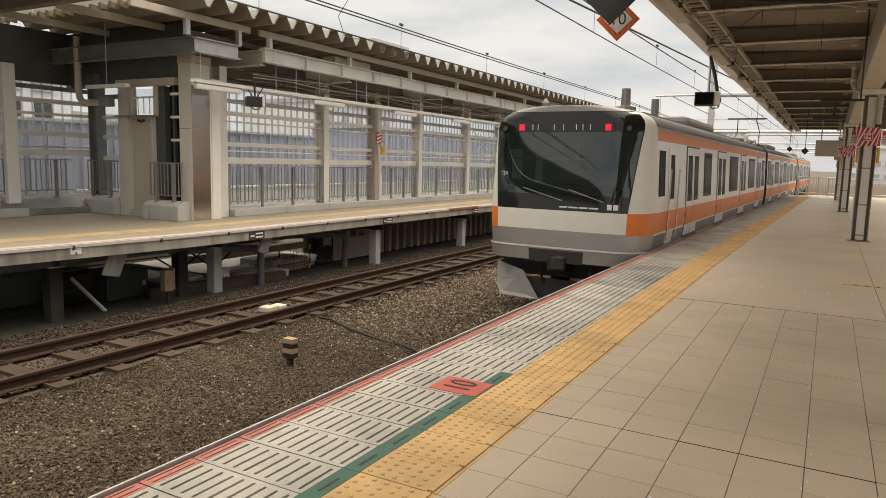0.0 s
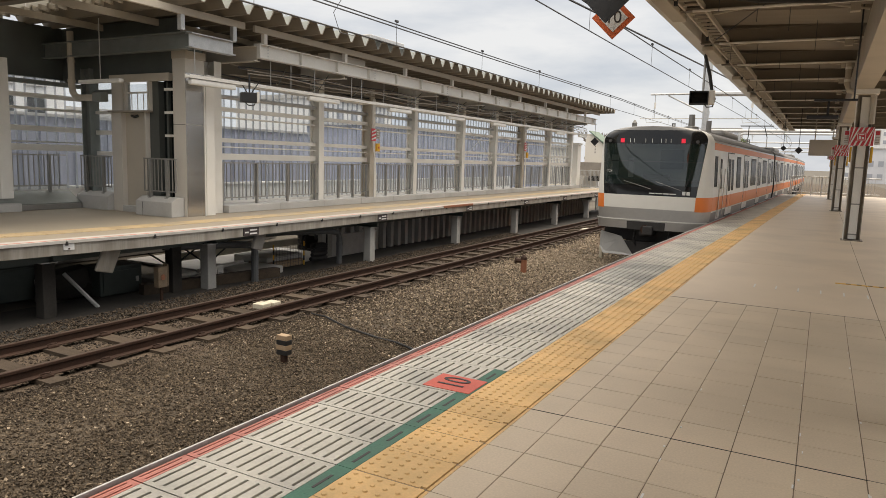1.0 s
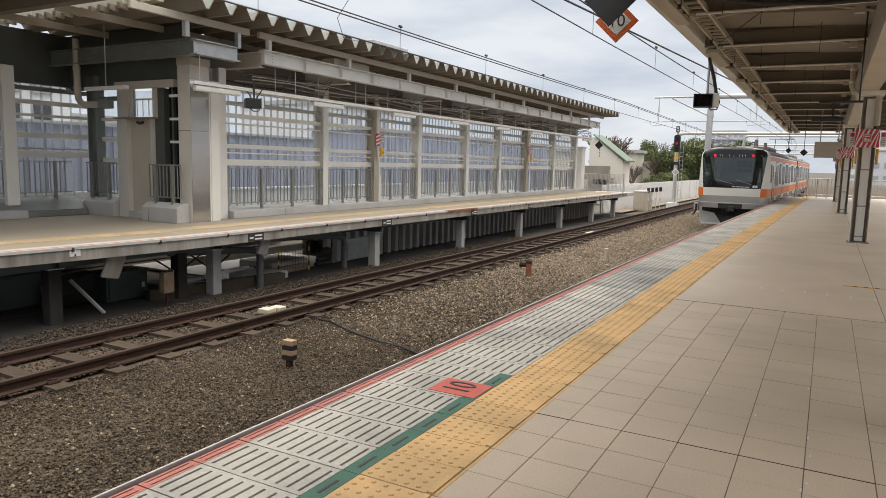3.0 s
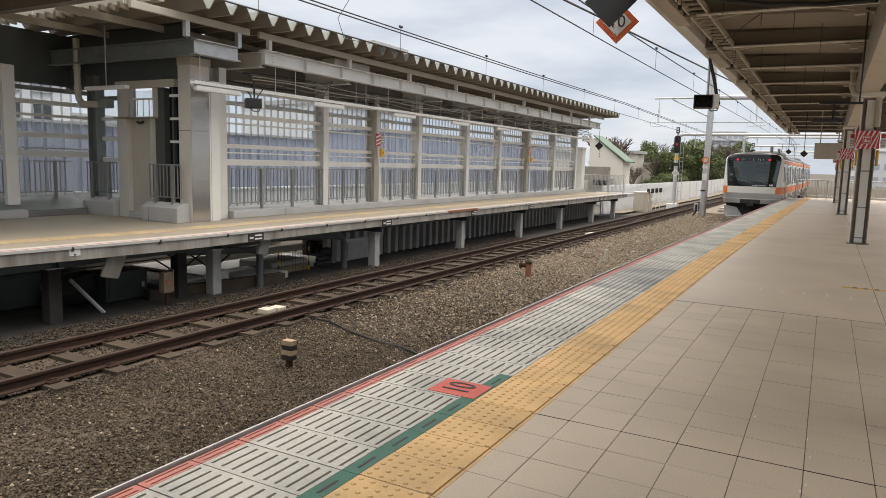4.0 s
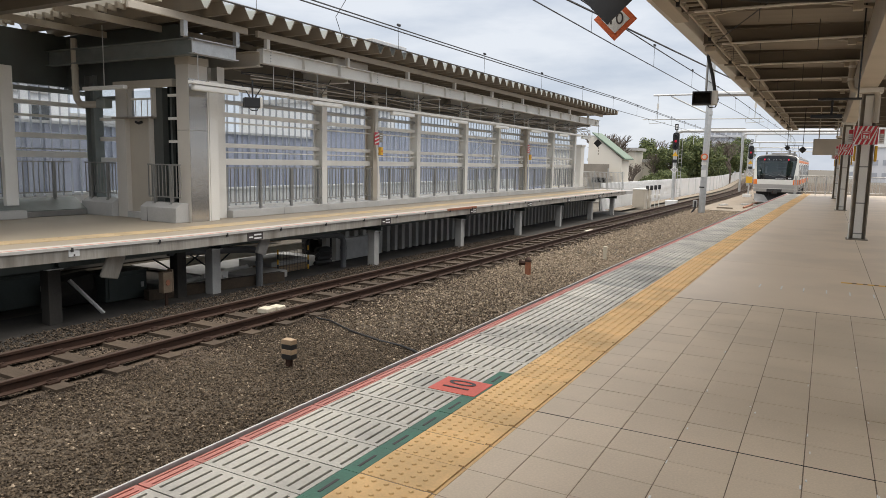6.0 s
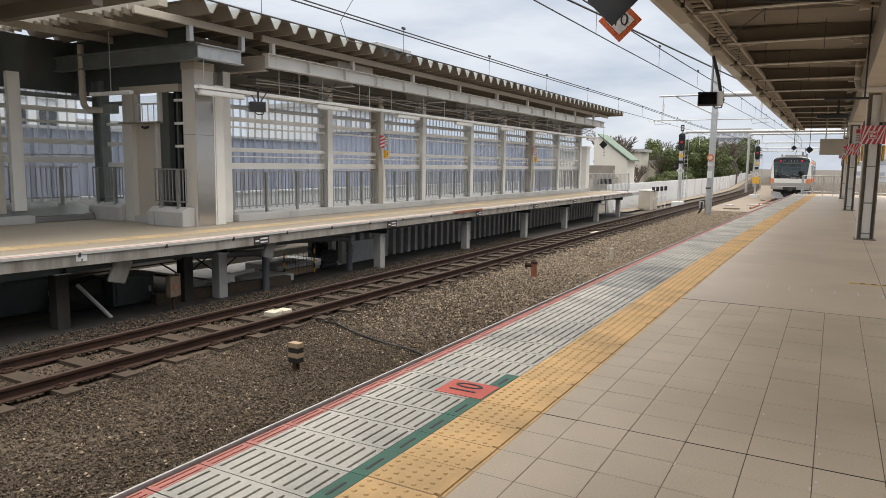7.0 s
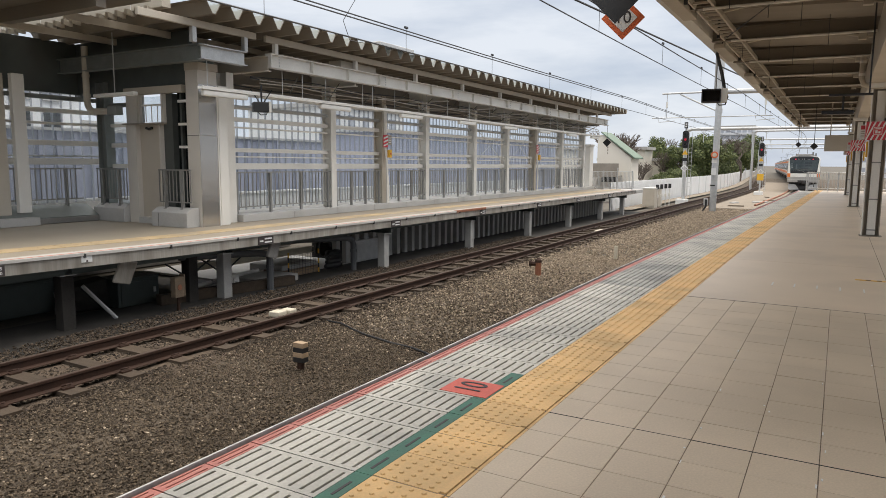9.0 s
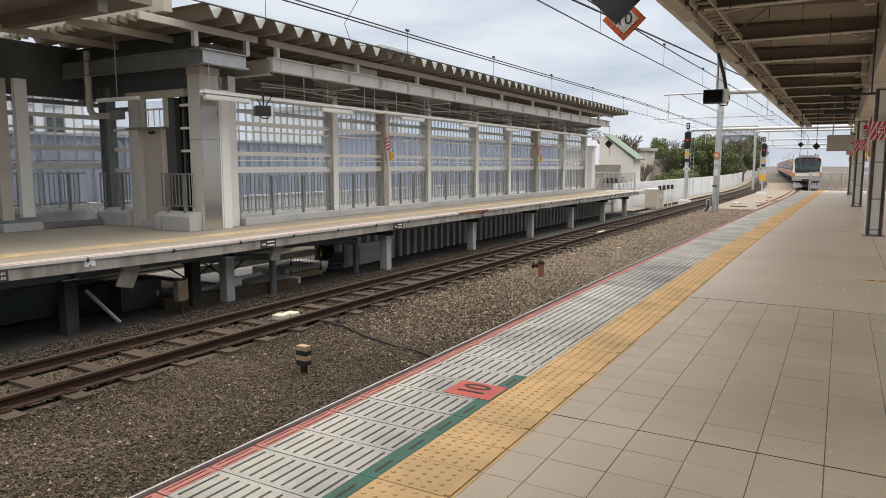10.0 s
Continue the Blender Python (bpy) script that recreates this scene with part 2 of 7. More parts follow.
# ---------------------------------------------------------------- mesh tools
class MB:
    """Collects vertices and faces of one mesh."""

    def __init__(self):
        self.v, self.f, self.m = [], [], []

    def face(self, pts, mi=0):
        i = len(self.v)
        self.v += [tuple(p) for p in pts]
        self.f.append(tuple(range(i, i + len(pts))))
        self.m.append(mi)

    def box(self, x0, x1, y0, y1, z0, z1, mi=0, m=None):
        i = len(self.v)
        c = [(x, y, z) for x in (x0, x1) for y in (y0, y1) for z in (z0, z1)]
        if m is not None:
            c = [tuple(m @ Vector(p)) for p in c]
        self.v += c
        for q in ((0, 1, 3, 2), (4, 6, 7, 5), (0, 4, 5, 1), (2, 3, 7, 6), (0, 2, 6, 4), (1, 5, 7, 3)):
            self.f.append(tuple(i + k for k in q))
            self.m.append(mi)
        return self

    def tube(self, pts, r, n=8, mi=0, cap=True):
        """A round bar along a line of points."""
        pts = [Vector(p) for p in pts]
        base = len(self.v)
        for k, p in enumerate(pts):
            d = (pts[min(k + 1, len(pts) - 1)] - pts[max(k - 1, 0)]).normalized()
            a = d.orthogonal().normalized() if k == 0 else (a - d * a.dot(d)).normalized()
            b = d.cross(a)
            rr = r[k] if isinstance(r, (list, tuple)) else r
            for j in range(n):
                w = 2 * math.pi * j / n
                self.v.append(tuple(p + rr * (math.cos(w) * a + math.sin(w) * b)))
        for k in range(len(pts) - 1):
            for j in range(n):
                q = base + k * n
                self.f.append((q + j, q + (j + 1) % n, q + n + (j + 1) % n, q + n + j))
                self.m.append(mi)
        if cap:
            self.f.append(tuple(base + j for j in reversed(range(n))))
            self.f.append(tuple(base + (len(pts) - 1) * n + j for j in range(n)))
            self.m += [mi, mi]
        return self

    def sweep(self, profile, stations, mi=0, closed=True, cap=True):
        """profile: (a, z) pairs; stations: functions of the pair, or (x, y, z, angle)."""
        base, n = len(self.v), len(profile)
        for (x, y, z, ang) in stations:
            c, s = math.cos(ang), math.sin(ang)
            for a, h in profile:
                self.v.append((x + a * c, y + a * s, z + h))
        for k in range(len(stations) - 1):
            for j in range(n if closed else n - 1):
                q = base + k * n
                self.f.append((q + j, q + (j + 1) % n, q + n + (j + 1) % n, q + n + j))
                self.m.append(mi)
        if cap and closed:
            self.f.append(tuple(base + j for j in reversed(range(n))))
            self.f.append(tuple(base + (len(stations) - 1) * n + j for j in range(n)))
            self.m += [mi, mi]
        return self

    def mesh(self, name, mats, smooth=False):
        me = bpy.data.meshes.new(name)
        me.from_pydata(self.v, [], self.f)
        for mm in mats if isinstance(mats, (list, tuple)) else [mats]:
            me.materials.append(mm)
        me.polygons.foreach_set("material_index", self.m)
        if smooth:
            me.polygons.foreach_set("use_smooth", [True] * len(me.polygons))
        me.update()
        bm = bmesh.new()
        bm.from_mesh(me)
        bmesh.ops.recalc_face_normals(bm, faces=bm.faces)
        bm.to_mesh(me)
        bm.free()
        return me


def part(name, mb, mats, parent=None, label="", bevel=0.0, smooth=False):
    """One mesh object under a thing or a part."""
    ob = new(name, mb.mesh(name, mats, smooth) if isinstance(mb, MB) else mb)
    if parent is not None:
        ob.parent = parent
    if label:
        tagged(ob, label)
    if bevel:
        b = ob.modifiers.new("bevel", "BEVEL")
        b.width, b.segments, b.limit_method = bevel, 2, "ANGLE"
    if smooth:
        ob.data.set_sharp_from_angle(angle=radians(35))
    return ob


def thing(name, label, category, group="", kind="", at=None):
    ob = new(name)
    if at is not None:
        ob.matrix_basis = at
    return tagged(ob, label, category, group, kind)


def bx(*a):
    return MB().box(*a)


def hbeam_x(mb, x0, x1, y, z0, z1, w=0.2, t=0.02, mi=0):
    """An H beam along x: two flanges and a web."""
    mb.box(x0, x1, y - w / 2, y + w / 2, z0, z0 + t, mi).box(x0, x1, y - w / 2, y + w / 2, z1 - t, z1, mi)
    return mb.box(x0 + 0.002, x1 - 0.002, y - t / 2, y + t / 2, z0 + t, z1 - t, mi)


def hbeam_y(mb, y0, y1, x, z0, z1, w=0.2, t=0.02, mi=0):
    mb.box(x - w / 2, x + w / 2, y0, y1, z0, z0 + t, mi).box(x - w / 2, x + w / 2, y0, y1, z1 - t, z1, mi)
    return mb.box(x - t / 2, x + t / 2, y0 + 0.002, y1 - 0.002, z0 + t, z1 - t, mi)


# ---------------------------------------------------------------- plan
RAIL = -1.1          # top of the rails; both platforms stand 1.10 m above them
TILE_S, TILE_X0, TILE_Y0 = 0.2978, 1.4219, 3.6755
FAR_C = -5.856       # centre of the far track
FAR_E = FAR_C - 1.544


def far_e(y):
    """The far platform's edge: straight, but swinging away at its near end."""
    a = max(0.0, 9.0 - y)
    return FAR_E - 0.11 * (a - 0.7 * (1 - math.exp(-a / 0.7))) if y > -2 else far_e(-2 + 1e-6)



def bend(y, start, radius, limit):
    """A left-hand bend that runs out into a straight."""
    a = max(0.0, y - start)
    full = limit * radius
    return -min(a, full) ** 2 / (2 * radius) - limit * max(0.0, a - full)


def drift(y):
    """How far the near edge and its track swing off the straight line."""
    a = max(0.0, y - 8)
    g = 0.0185 * (a - 6 * (1 - math.exp(-a / 6)))
    return g + bend(y, 62, 450, 0.1035)


def far_bend(y):
    return bend(y, 66, 500, 0.085)


def near_x(y):
    return -1.465 + drift(y)


# ---------------------------------------------------------------- ground and tracks
def build_ground():
    mb = MB()
    xs = [-900, -200, -60, -22, -14, -9.5, -7.7, -7.0, -6.5, -5.86, -5.1, -4.6, -3.6, -2.6, -1.4, 0.4, 12, 30, 80, 300, 900]
    ys = [-300, -60, -15, -5] + [0.5 * k for k in range(0, 60)] + [30 + 3 * k for k in range(40)] + [160, 220, 320, 500, 900, 2500]
    grid = []
    for y in ys:
        row = []
        for x in xs:
            z = -1.31 if -7.2 < x < -0.5 else -1.36
            z += 0.025 * noise.noise(Vector((x * 0.9, y * 0.7, 0)))
            if x < -8:
                z = -1.4
            row.append((x + (far_bend(y) if -9 < x < -4 else 0), y, z))
        grid.append(row)
    n = len(xs)
    mb.v = [p for r in grid for p in r]
    for j in range(len(ys) - 1):
        for i in range(n - 1):
            mb.f.append((j * n + i, j * n + i + 1, (j + 1) * n + i + 1, (j + 1) * n + i))
            mb.m.append(1 if not (-8 < xs[i] < 1 and ys[j] < 160) else 2 if -7.1 < xs[i] < -5.0 else 0)
    tagged(part("ground", mb, [BALLAST, EARTH, RUSTBED], smooth=False), "grey-brown crushed stone ballast and bare earth ground", "ground", kind="structure")


def build_stones():
    rng = np.random.default_rng(4)
    base = np.array([(1, 0, 0), (-1, 0, 0), (0, 1, 0), (0, -1, 0), (0, 0, 1), (0, 0, -1)], float)
    tri = np.array([(0, 2, 4), (2, 1, 4), (1, 3, 4), (3, 0, 4), (2, 0, 5), (1, 2, 5), (3, 1, 5), (0, 3, 5)])
    px, py, size = [], [], []
    def strew(count, x0, x1, y0, y1, s):
        px.append(rng.uniform(x0, x1, count)), py.append(rng.uniform(y0, y1, count)), size.append(np.full(count, s))
    strew(62000, -5.1, -1.2, 1.5, 9, 0.0135)
    strew(34000, -5.2, -0.9, 9, 20, 0.019)
    strew(24000, -5.2, -0.6, 20, 50, 0.03)
    strew(14000, -6.4, -5.3, 2, 20, 0.019)
    strew(11000, -7.4, -6.45, 2, 24, 0.018)
    strew(7000, -7.8, -7.3, 2, 24, 0.018)
    strew(4000, -7.0, -5.0, 20, 45, 0.03)
    px, py, size = np.concatenate(px), np.concatenate(py), np.concatenate(size)
    k = len(px)
    pts = base[None] * rng.uniform(0.55, 1.35, (k, 6, 1)) + rng.uniform(-0.25, 0.25, (k, 6, 3))
    pts *= (size * rng.uniform(0.6, 1.5, k))[:, None, None]
    a = rng.uniform(0, 2 * np.pi, k)
    c, s = np.cos(a)[:, None], np.sin(a)[:, None]
    tilt = rng.uniform(-0.9, 0.9, (k, 1))
    x, y, z = pts[..., 0].copy(), pts[..., 1].copy(), pts[..., 2] * 0.75
    y, z = y * np.cos(tilt) - z * np.sin(tilt), y * np.sin(tilt) + z * np.cos(tilt)
    pts = np.stack([x * c - y * s, x * s + y * c, z], -1)
    level = np.where((px > -6.45) & (px < -5.25), -1.315, -1.30)
    pts += np.stack([px, py, level + rng.uniform(-0.012, 0.022, k)], -1)[:, None]
    me = bpy.data.meshes.new("ballast_stones")
    faces = (tri[None] + 6 * np.arange(k)[:, None, None]).reshape(-1, 3)
    me.from_pydata(pts.reshape(-1, 3).tolist(), [], faces.tolist())
    # pale stone, stone darker towards the near end, and stone browned by rust dust along the far rails
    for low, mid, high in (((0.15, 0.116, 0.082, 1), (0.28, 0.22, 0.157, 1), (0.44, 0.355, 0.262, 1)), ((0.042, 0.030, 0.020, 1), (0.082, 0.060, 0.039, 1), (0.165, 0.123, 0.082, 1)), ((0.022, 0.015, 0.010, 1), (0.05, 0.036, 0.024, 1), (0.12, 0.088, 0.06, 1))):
        m = STONE.copy()
        n, l = m.node_tree.nodes, m.node_tree.links
        geo = n.new("ShaderNodeNewGeometry")
        ramp = n.new("ShaderNodeValToRGB")
        ramp.color_ramp.elements[0].color, ramp.color_ramp.elements[1].color = low, high
        ramp.color_ramp.elements.new(0.55).color = mid
        l.new(geo.outputs["Random Per Island"], ramp.inputs["Fac"])
        l.new(ramp.outputs["Color"], n["Principled BSDF"].inputs["Base Color"])
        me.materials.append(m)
    darker = rng.uniform(0, 1, k) < np.clip((19 - py) / 12, 0.0, 0.97)
    # The rust-brown ramp is also darkened for the far platform overhang's shade.
    stone_tone = np.where(px + rng.normal(0, 0.14, k) < -4.85, 2, darker.astype(int))
    me.polygons.foreach_set("material_index", np.repeat(stone_tone, len(tri)).astype(np.int32))
    tagged(new("ballast_stones", me), "loose grey and brown crushed ballast stones between the tracks", "ballast", kind="stuff")


RAIL_PROFILE = [(-0.0635, -0.153), (0.0635, -0.153), (0.0635, -0.142), (0.012, -0.124), (0.009, -0.05), (0.0325, -0.036), (0.0325, -0.006), (0.026, 0), (-0.026, 0), (-0.0325, -0.006), (-0.0325, -0.036), (-0.009, -0.05), (-0.012, -0.124), (-0.0635, -0.142)]


def build_track(name, centre, y0, y1, first, label, half=1.05):
    tr = thing(name, label, "railway track", kind="structure")
    ys = [y0, 20, 40] + [50 + 5 * k for k in range(int((y1 - 50) / 5) + 1)]
    for side in (-0.566, 0.566):
        st = []
        for y in ys:
            a = math.atan2(centre(y + 0.5) - centre(y - 0.5), 1.0)
            st.append((centre(y) + side * math.cos(a), y, RAIL, -a))
        mb = MB().sweep(RAIL_PROFILE, st)
        for i, f in enumerate(mb.f):
            mb.m[i] = 1 if len(f) == 4 and all(abs(mb.v[k][2] - RAIL) < 0.001 for k in f) else 0
        part("rail", mb, [RUST, RAILTOP], tr)
    sl = bx(-half, half, -0.115, 0.115, -0.12, 0.0).mesh("sleeper", SLEEPER)
    clip = MB()
    for side in (-0.566, 0.566):
        for o in (-1, 1):
            clip.box(side + o * 0.075 - 0.045, side + o * 0.075 + 0.045, -0.07, 0.07, 0, 0.022)
            clip.tube([(side + o * 0.062, -0.06, 0.045), (side + o * 0.10, -0.03, 0.06), (side + o * 0.105, 0.03, 0.06), (side + o * 0.062, 0.06, 0.045)], 0.013, 5)
    clip = clip.mesh("rail_clip", RUST)
    y = first
    while y < min(y1, 130):
        a = math.atan2(centre(y + 0.5) - centre(y - 0.5), 1.0)
        m = pose(centre(y), y, RAIL - 0.157, 0, 0, -math.degrees(a)) @ pose(0, 0, 0, 0, 0, random.uniform(-0.6, 0.6))
        s = new("sleeper", sl)
        s.parent, s.matrix_basis = tr, m
        if y < 60:
            c = new("rail_clip", clip)
            c.parent, c.matrix_basis = tr, m
        y += 0.773
    return tr


build_ground()
build_stones()
build_track("far_track", lambda y: FAR_C + far_bend(y), -45, 260, -0.75, "brown rusted rails on timber sleepers in ballast", 0.9)
build_track("near_track", near_x, -45, 300, -0.6, "rusted rails on timber sleepers beside the platform edge", 0.84)


# ---------------------------------------------------------------- near platform
def slab_along(mb, xa, xb, z0, z1, y0, y1, step=3.0, mi=0):
    """A bar between two lines that are functions of y."""
    ys, y = [], y0
    while y < y1 - 0.01:
        ys.append(y)
        y += step
    ys.append(y1)
    b = len(mb.v)
    for y in ys:
        mb.v += [(xa(y), y, z0), (xb(y), y, z0), (xb(y), y, z1), (xa(y), y, z1)]
    for k in range(len(ys) - 1):
        for j in range(4):
            mb.f.append((b + 4 * k + j, b + 4 * k + (j + 1) % 4, b + 4 * k + 4 + (j + 1) % 4, b + 4 * k + 4 + j))
            mb.m.append(mi)
    mb.f += [(b + 3, b + 2, b + 1, b), (b + 4 * len(ys) - 4, b + 4 * len(ys) - 3, b + 4 * len(ys) - 2, b + 4 * len(ys) - 1)]
    mb.m += [mi, mi]
    return mb


def build_near_platform():
    p = thing("platform", "tiled station platform with grating strip and yellow tactile paving", "platform", kind="structure")
    part("slab", slab_along(MB(), lambda y: drift(y) + 0.812, lambda y: 6.3, -0.45, -0.0022, -45, 46.2), JOINT, p)
    # Near-black floor paints the darkness of depth below the grating slots.
    part("slot_shade_floor", slab_along(MB(), lambda y: drift(y), lambda y: drift(y) + 0.811, -0.45, -0.055, -45, 46.2), SLOT, p)
    part("edge_wall", slab_along(MB(), lambda y: drift(y) + 0.25, lambda y: drift(y) + 0.5, -1.45, -0.45, -45, 46.2), CONCRETE, p)
    part("edge_nosing", slab_along(MB(), lambda y: drift(y) - 0.004, lambda y: drift(y) + 0.008, -0.12, 0.004, -45, 46.2), EDGEWHITE, p, "white edge line")
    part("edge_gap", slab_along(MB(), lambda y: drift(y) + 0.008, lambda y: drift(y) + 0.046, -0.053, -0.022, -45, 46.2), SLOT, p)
    return p


platform = build_near_platform()


def build_grating():
    """Resin grating panels with slots, 0.30 m long, along the edge."""
    # one panel: ribs along y between slots
    def panel(x0, x1, n, mats_name):
        mb = MB()
        L = TILE_S - 0.008
        w = (x1 - x0) / n
        for k in range(n + 1):
            a = x0 + k * w
            lo, hi = (a - 0.375 * w if k else x0), (a + 0.375 * w if k < n else x1)
            mb.box(lo, hi, 0, L, -0.03, 0)
        mb.box(x0, x1, 0, 0.028, -0.029, -0.0005)
        mb.box(x0, x1, L - 0.028, L, -0.029, -0.0005)
        return mb
    red = panel(0.046, 0.118, 2, "").mesh("red_grating_panel", REDSTRIP)
    white = panel(0.121, 0.716, 9, "").mesh("grating_panel", GRATE)
    wide = panel(0.121, 0.810, 10, "").mesh("grating_panel", GRATE)
    darker = panel(0.121, 0.810, 10, "").mesh("grating_panel", GRATEDIRTY)
    green = MB().box(0.719, 0.811, 0, TILE_S - 0.002, -0.03, 0)
    green.box(0.76, 0.775, 0.06, 0.2, -0.001, 0.0015, 1)
    green = green.mesh("green_strip", [GREEN, INK])
    for k in range(-22, 142):
        y = 2.475 + k * TILE_S
        if y < -2 or y > 45.8:
            continue
        a = math.degrees(math.atan2(drift(y + 0.5) - drift(y - 0.5), 1))
        m = pose(drift(y), y, random.uniform(-0.001, 0.001), 0, 0, -a)
        has_green = y < 4.2
        for name, me in (("red_grating_panel", red), ("grating_panel", white if has_green else darker if 8.1 < y < 10.2 else wide)) + ((("green_strip", green),) if has_green else ()):
            ob = new(name, me)
            ob.parent, ob.matrix_basis = platform, m


build_grating()
part("red_marking", bx(0.47, 0.80, 3.69, 3.965, -0.02, 0.004), REDMARK, platform, "red stop marking with black figures")


def text_part(name, body, size, m, material, parent, depth=0.001):
    c = bpy.data.curves.new(name, "FONT")
    c.body, c.size, c.extrude, c.align_x, c.align_y = body, size, depth, "CENTER", "CENTER"
    tmp = bpy.data.objects.new(name, c)
    me = bpy.data.meshes.new_from_object(tmp)
    bpy.data.objects.remove(tmp)
    me.materials.clear()
    me.materials.append(material)
    ob = new(name, me)
    ob.parent, ob.matrix_basis = parent, m
    return ob


text_part("figures", "10", 0.2, pose(0.635, 3.83, 0.0065, 0, 0, 90) @ Matrix.Diagonal((1, 1.35, 1, 1)), INK, platform)


def build_tactile():
    def block(n_side):
        mb = MB().box(0, 0.352, 0, TILE_S - 0.007, -0.03, 0)
        mb.box(0.356, 0.385, 0.006, TILE_S - 0.013, -0.03, 0.006)
        mb.box(0.388, 0.405, 0, TILE_S - 0.007, -0.03, -0.001)
        for i in range(5):
            for j in range(5):
                cx, cy = 0.035 + 0.066 * i, 0.028 + 0.058 * j
                b = len(mb.v)
                for r, z in ((0.013, 0.0), (0.0095, 0.006)):
                    for q in range(n_side):
                        w = 2 * math.pi * (q + 0.5) / n_side
                        mb.v.append((cx + r * math.cos(w), cy + r * math.sin(w), z))
                for q in range(n_side):
                    mb.f.append((b + q, b + (q + 1) % n_side, b + n_side + (q + 1) % n_side, b + n_side + q))
                    mb.m.append(0)
                mb.f.append(tuple(b + n_side + q for q in range(n_side)))
                mb.m.append(0)
        return mb.mesh("tactile_block", YELLOW)
    fine, rough = block(8), block(4)
    for k in range(-14, 145):
        y = TILE_Y0 + k * TILE_S
        if y > 45.8:
            break
        a = math.degrees(math.atan2(drift(y + 0.5) - drift(y - 0.5), 1))
        ob = new("tactile_block", fine if y < 9 else rough)
        ob.parent = platform
        ob.matrix_basis = pose(0.8142 + drift(y), y, random.uniform(-0.001, 0.001), 0, 0, -a)


build_tactile()


def build_tiles():
    t = MB()
    L = TILE_S - 0.0048
    t.v = [(0.0015, 0.0015, 0), (L - 0.0015, 0.0015, 0), (L - 0.0015, L - 0.0015, 0), (0.0015, L - 0.0015, 0), (0, 0, -0.0015), (L, 0, -0.0015), (L, L, -0.0015), (0, L, -0.0015), (0, 0, -0.03), (L, 0, -0.03), (L, L, -0.03), (0, L, -0.03)]
    for a in range(2):
        for j in range(4):
            t.f.append((4 * a + j, 4 * a + (j + 1) % 4, 4 * a + 4 + (j + 1) % 4, 4 * a + 4 + j))
    t.f.append((0, 1, 2, 3))
    t.m = [0] * len(t.f)
    me = t.mesh("paving_tile", TILE)
    rest = MB()
    for j in range(-16, 14):
        y = TILE_Y0 + j * TILE_S
        # the narrow first course beside the tactile strip
        x0 = 1.2215 + max(drift(y), drift(y + TILE_S))
        if x0 < TILE_X0 - 0.01:
            rest.box(x0, TILE_X0 - 0.006, y, y + L, -0.03, -0.001)
        for i in range(0, 16):
            x = TILE_X0 + i * TILE_S
            if x < x0 - TILE_S + 0.02:
                continue
            if -7 <= j < 14 and i < 14:
                ob = new("paving_tile", me)
                ob.parent = platform
                ob.matrix_basis = pose(x, y, random.uniform(-0.0012, 0.0012), random.uniform(-0.15, 0.15), random.uniform(-0.15, 0.15), 0)
            else:
                z = random.uniform(-0.001, 0.001)
                rest.box(max(x, x0), x + L, y, y + L, -0.03, z)
    tagged(part("paving", rest, TILE, platform), kind="stuff")
    yb = TILE_Y0 + 14 * TILE_S
    k = 0
    while yb < 46:
        ye = min(yb + 3.57, 46.15)
        for xa, xb in ((None, 3.2), (3.208, 6.28)):
            fa = (lambda q: 1.2215 + drift(q)) if xa is None else (lambda q: 3.208)
            part("paving_slab", slab_along(MB(), fa, lambda q, xb=xb: xb, -0.03, 0.0, yb + 0.004, ye - 0.004), FLOOR, platform)
        yb = ye
    for y in (TILE_Y0 - 0.0035, TILE_Y0 + 14 * TILE_S - 0.004):
        part("expansion_joint", bx(1.222 + drift(y), 6.0, y - 0.0018, y + 0.0018, -0.02, 0.0018), INK, platform, "dark expansion joint")
    part("paving_slab", bx(1.2215, 6.28, -45, TILE_Y0 - 16 * TILE_S - 0.006, -0.03, 0.0), FLOOR, platform)
    part("paving_slab", bx(TILE_X0 + 16 * TILE_S, 6.28, TILE_Y0 - 16 * TILE_S, TILE_Y0 + 14 * TILE_S - 0.004, -0.03, 0.0), FLOOR, platform)


# ---------------------------------------------------------------- near canopy
# The length behind the viewpoint is unseen, added to darken reflections.
CANOPY_Y0, CANOPY_Y1 = -40.0, 45.5


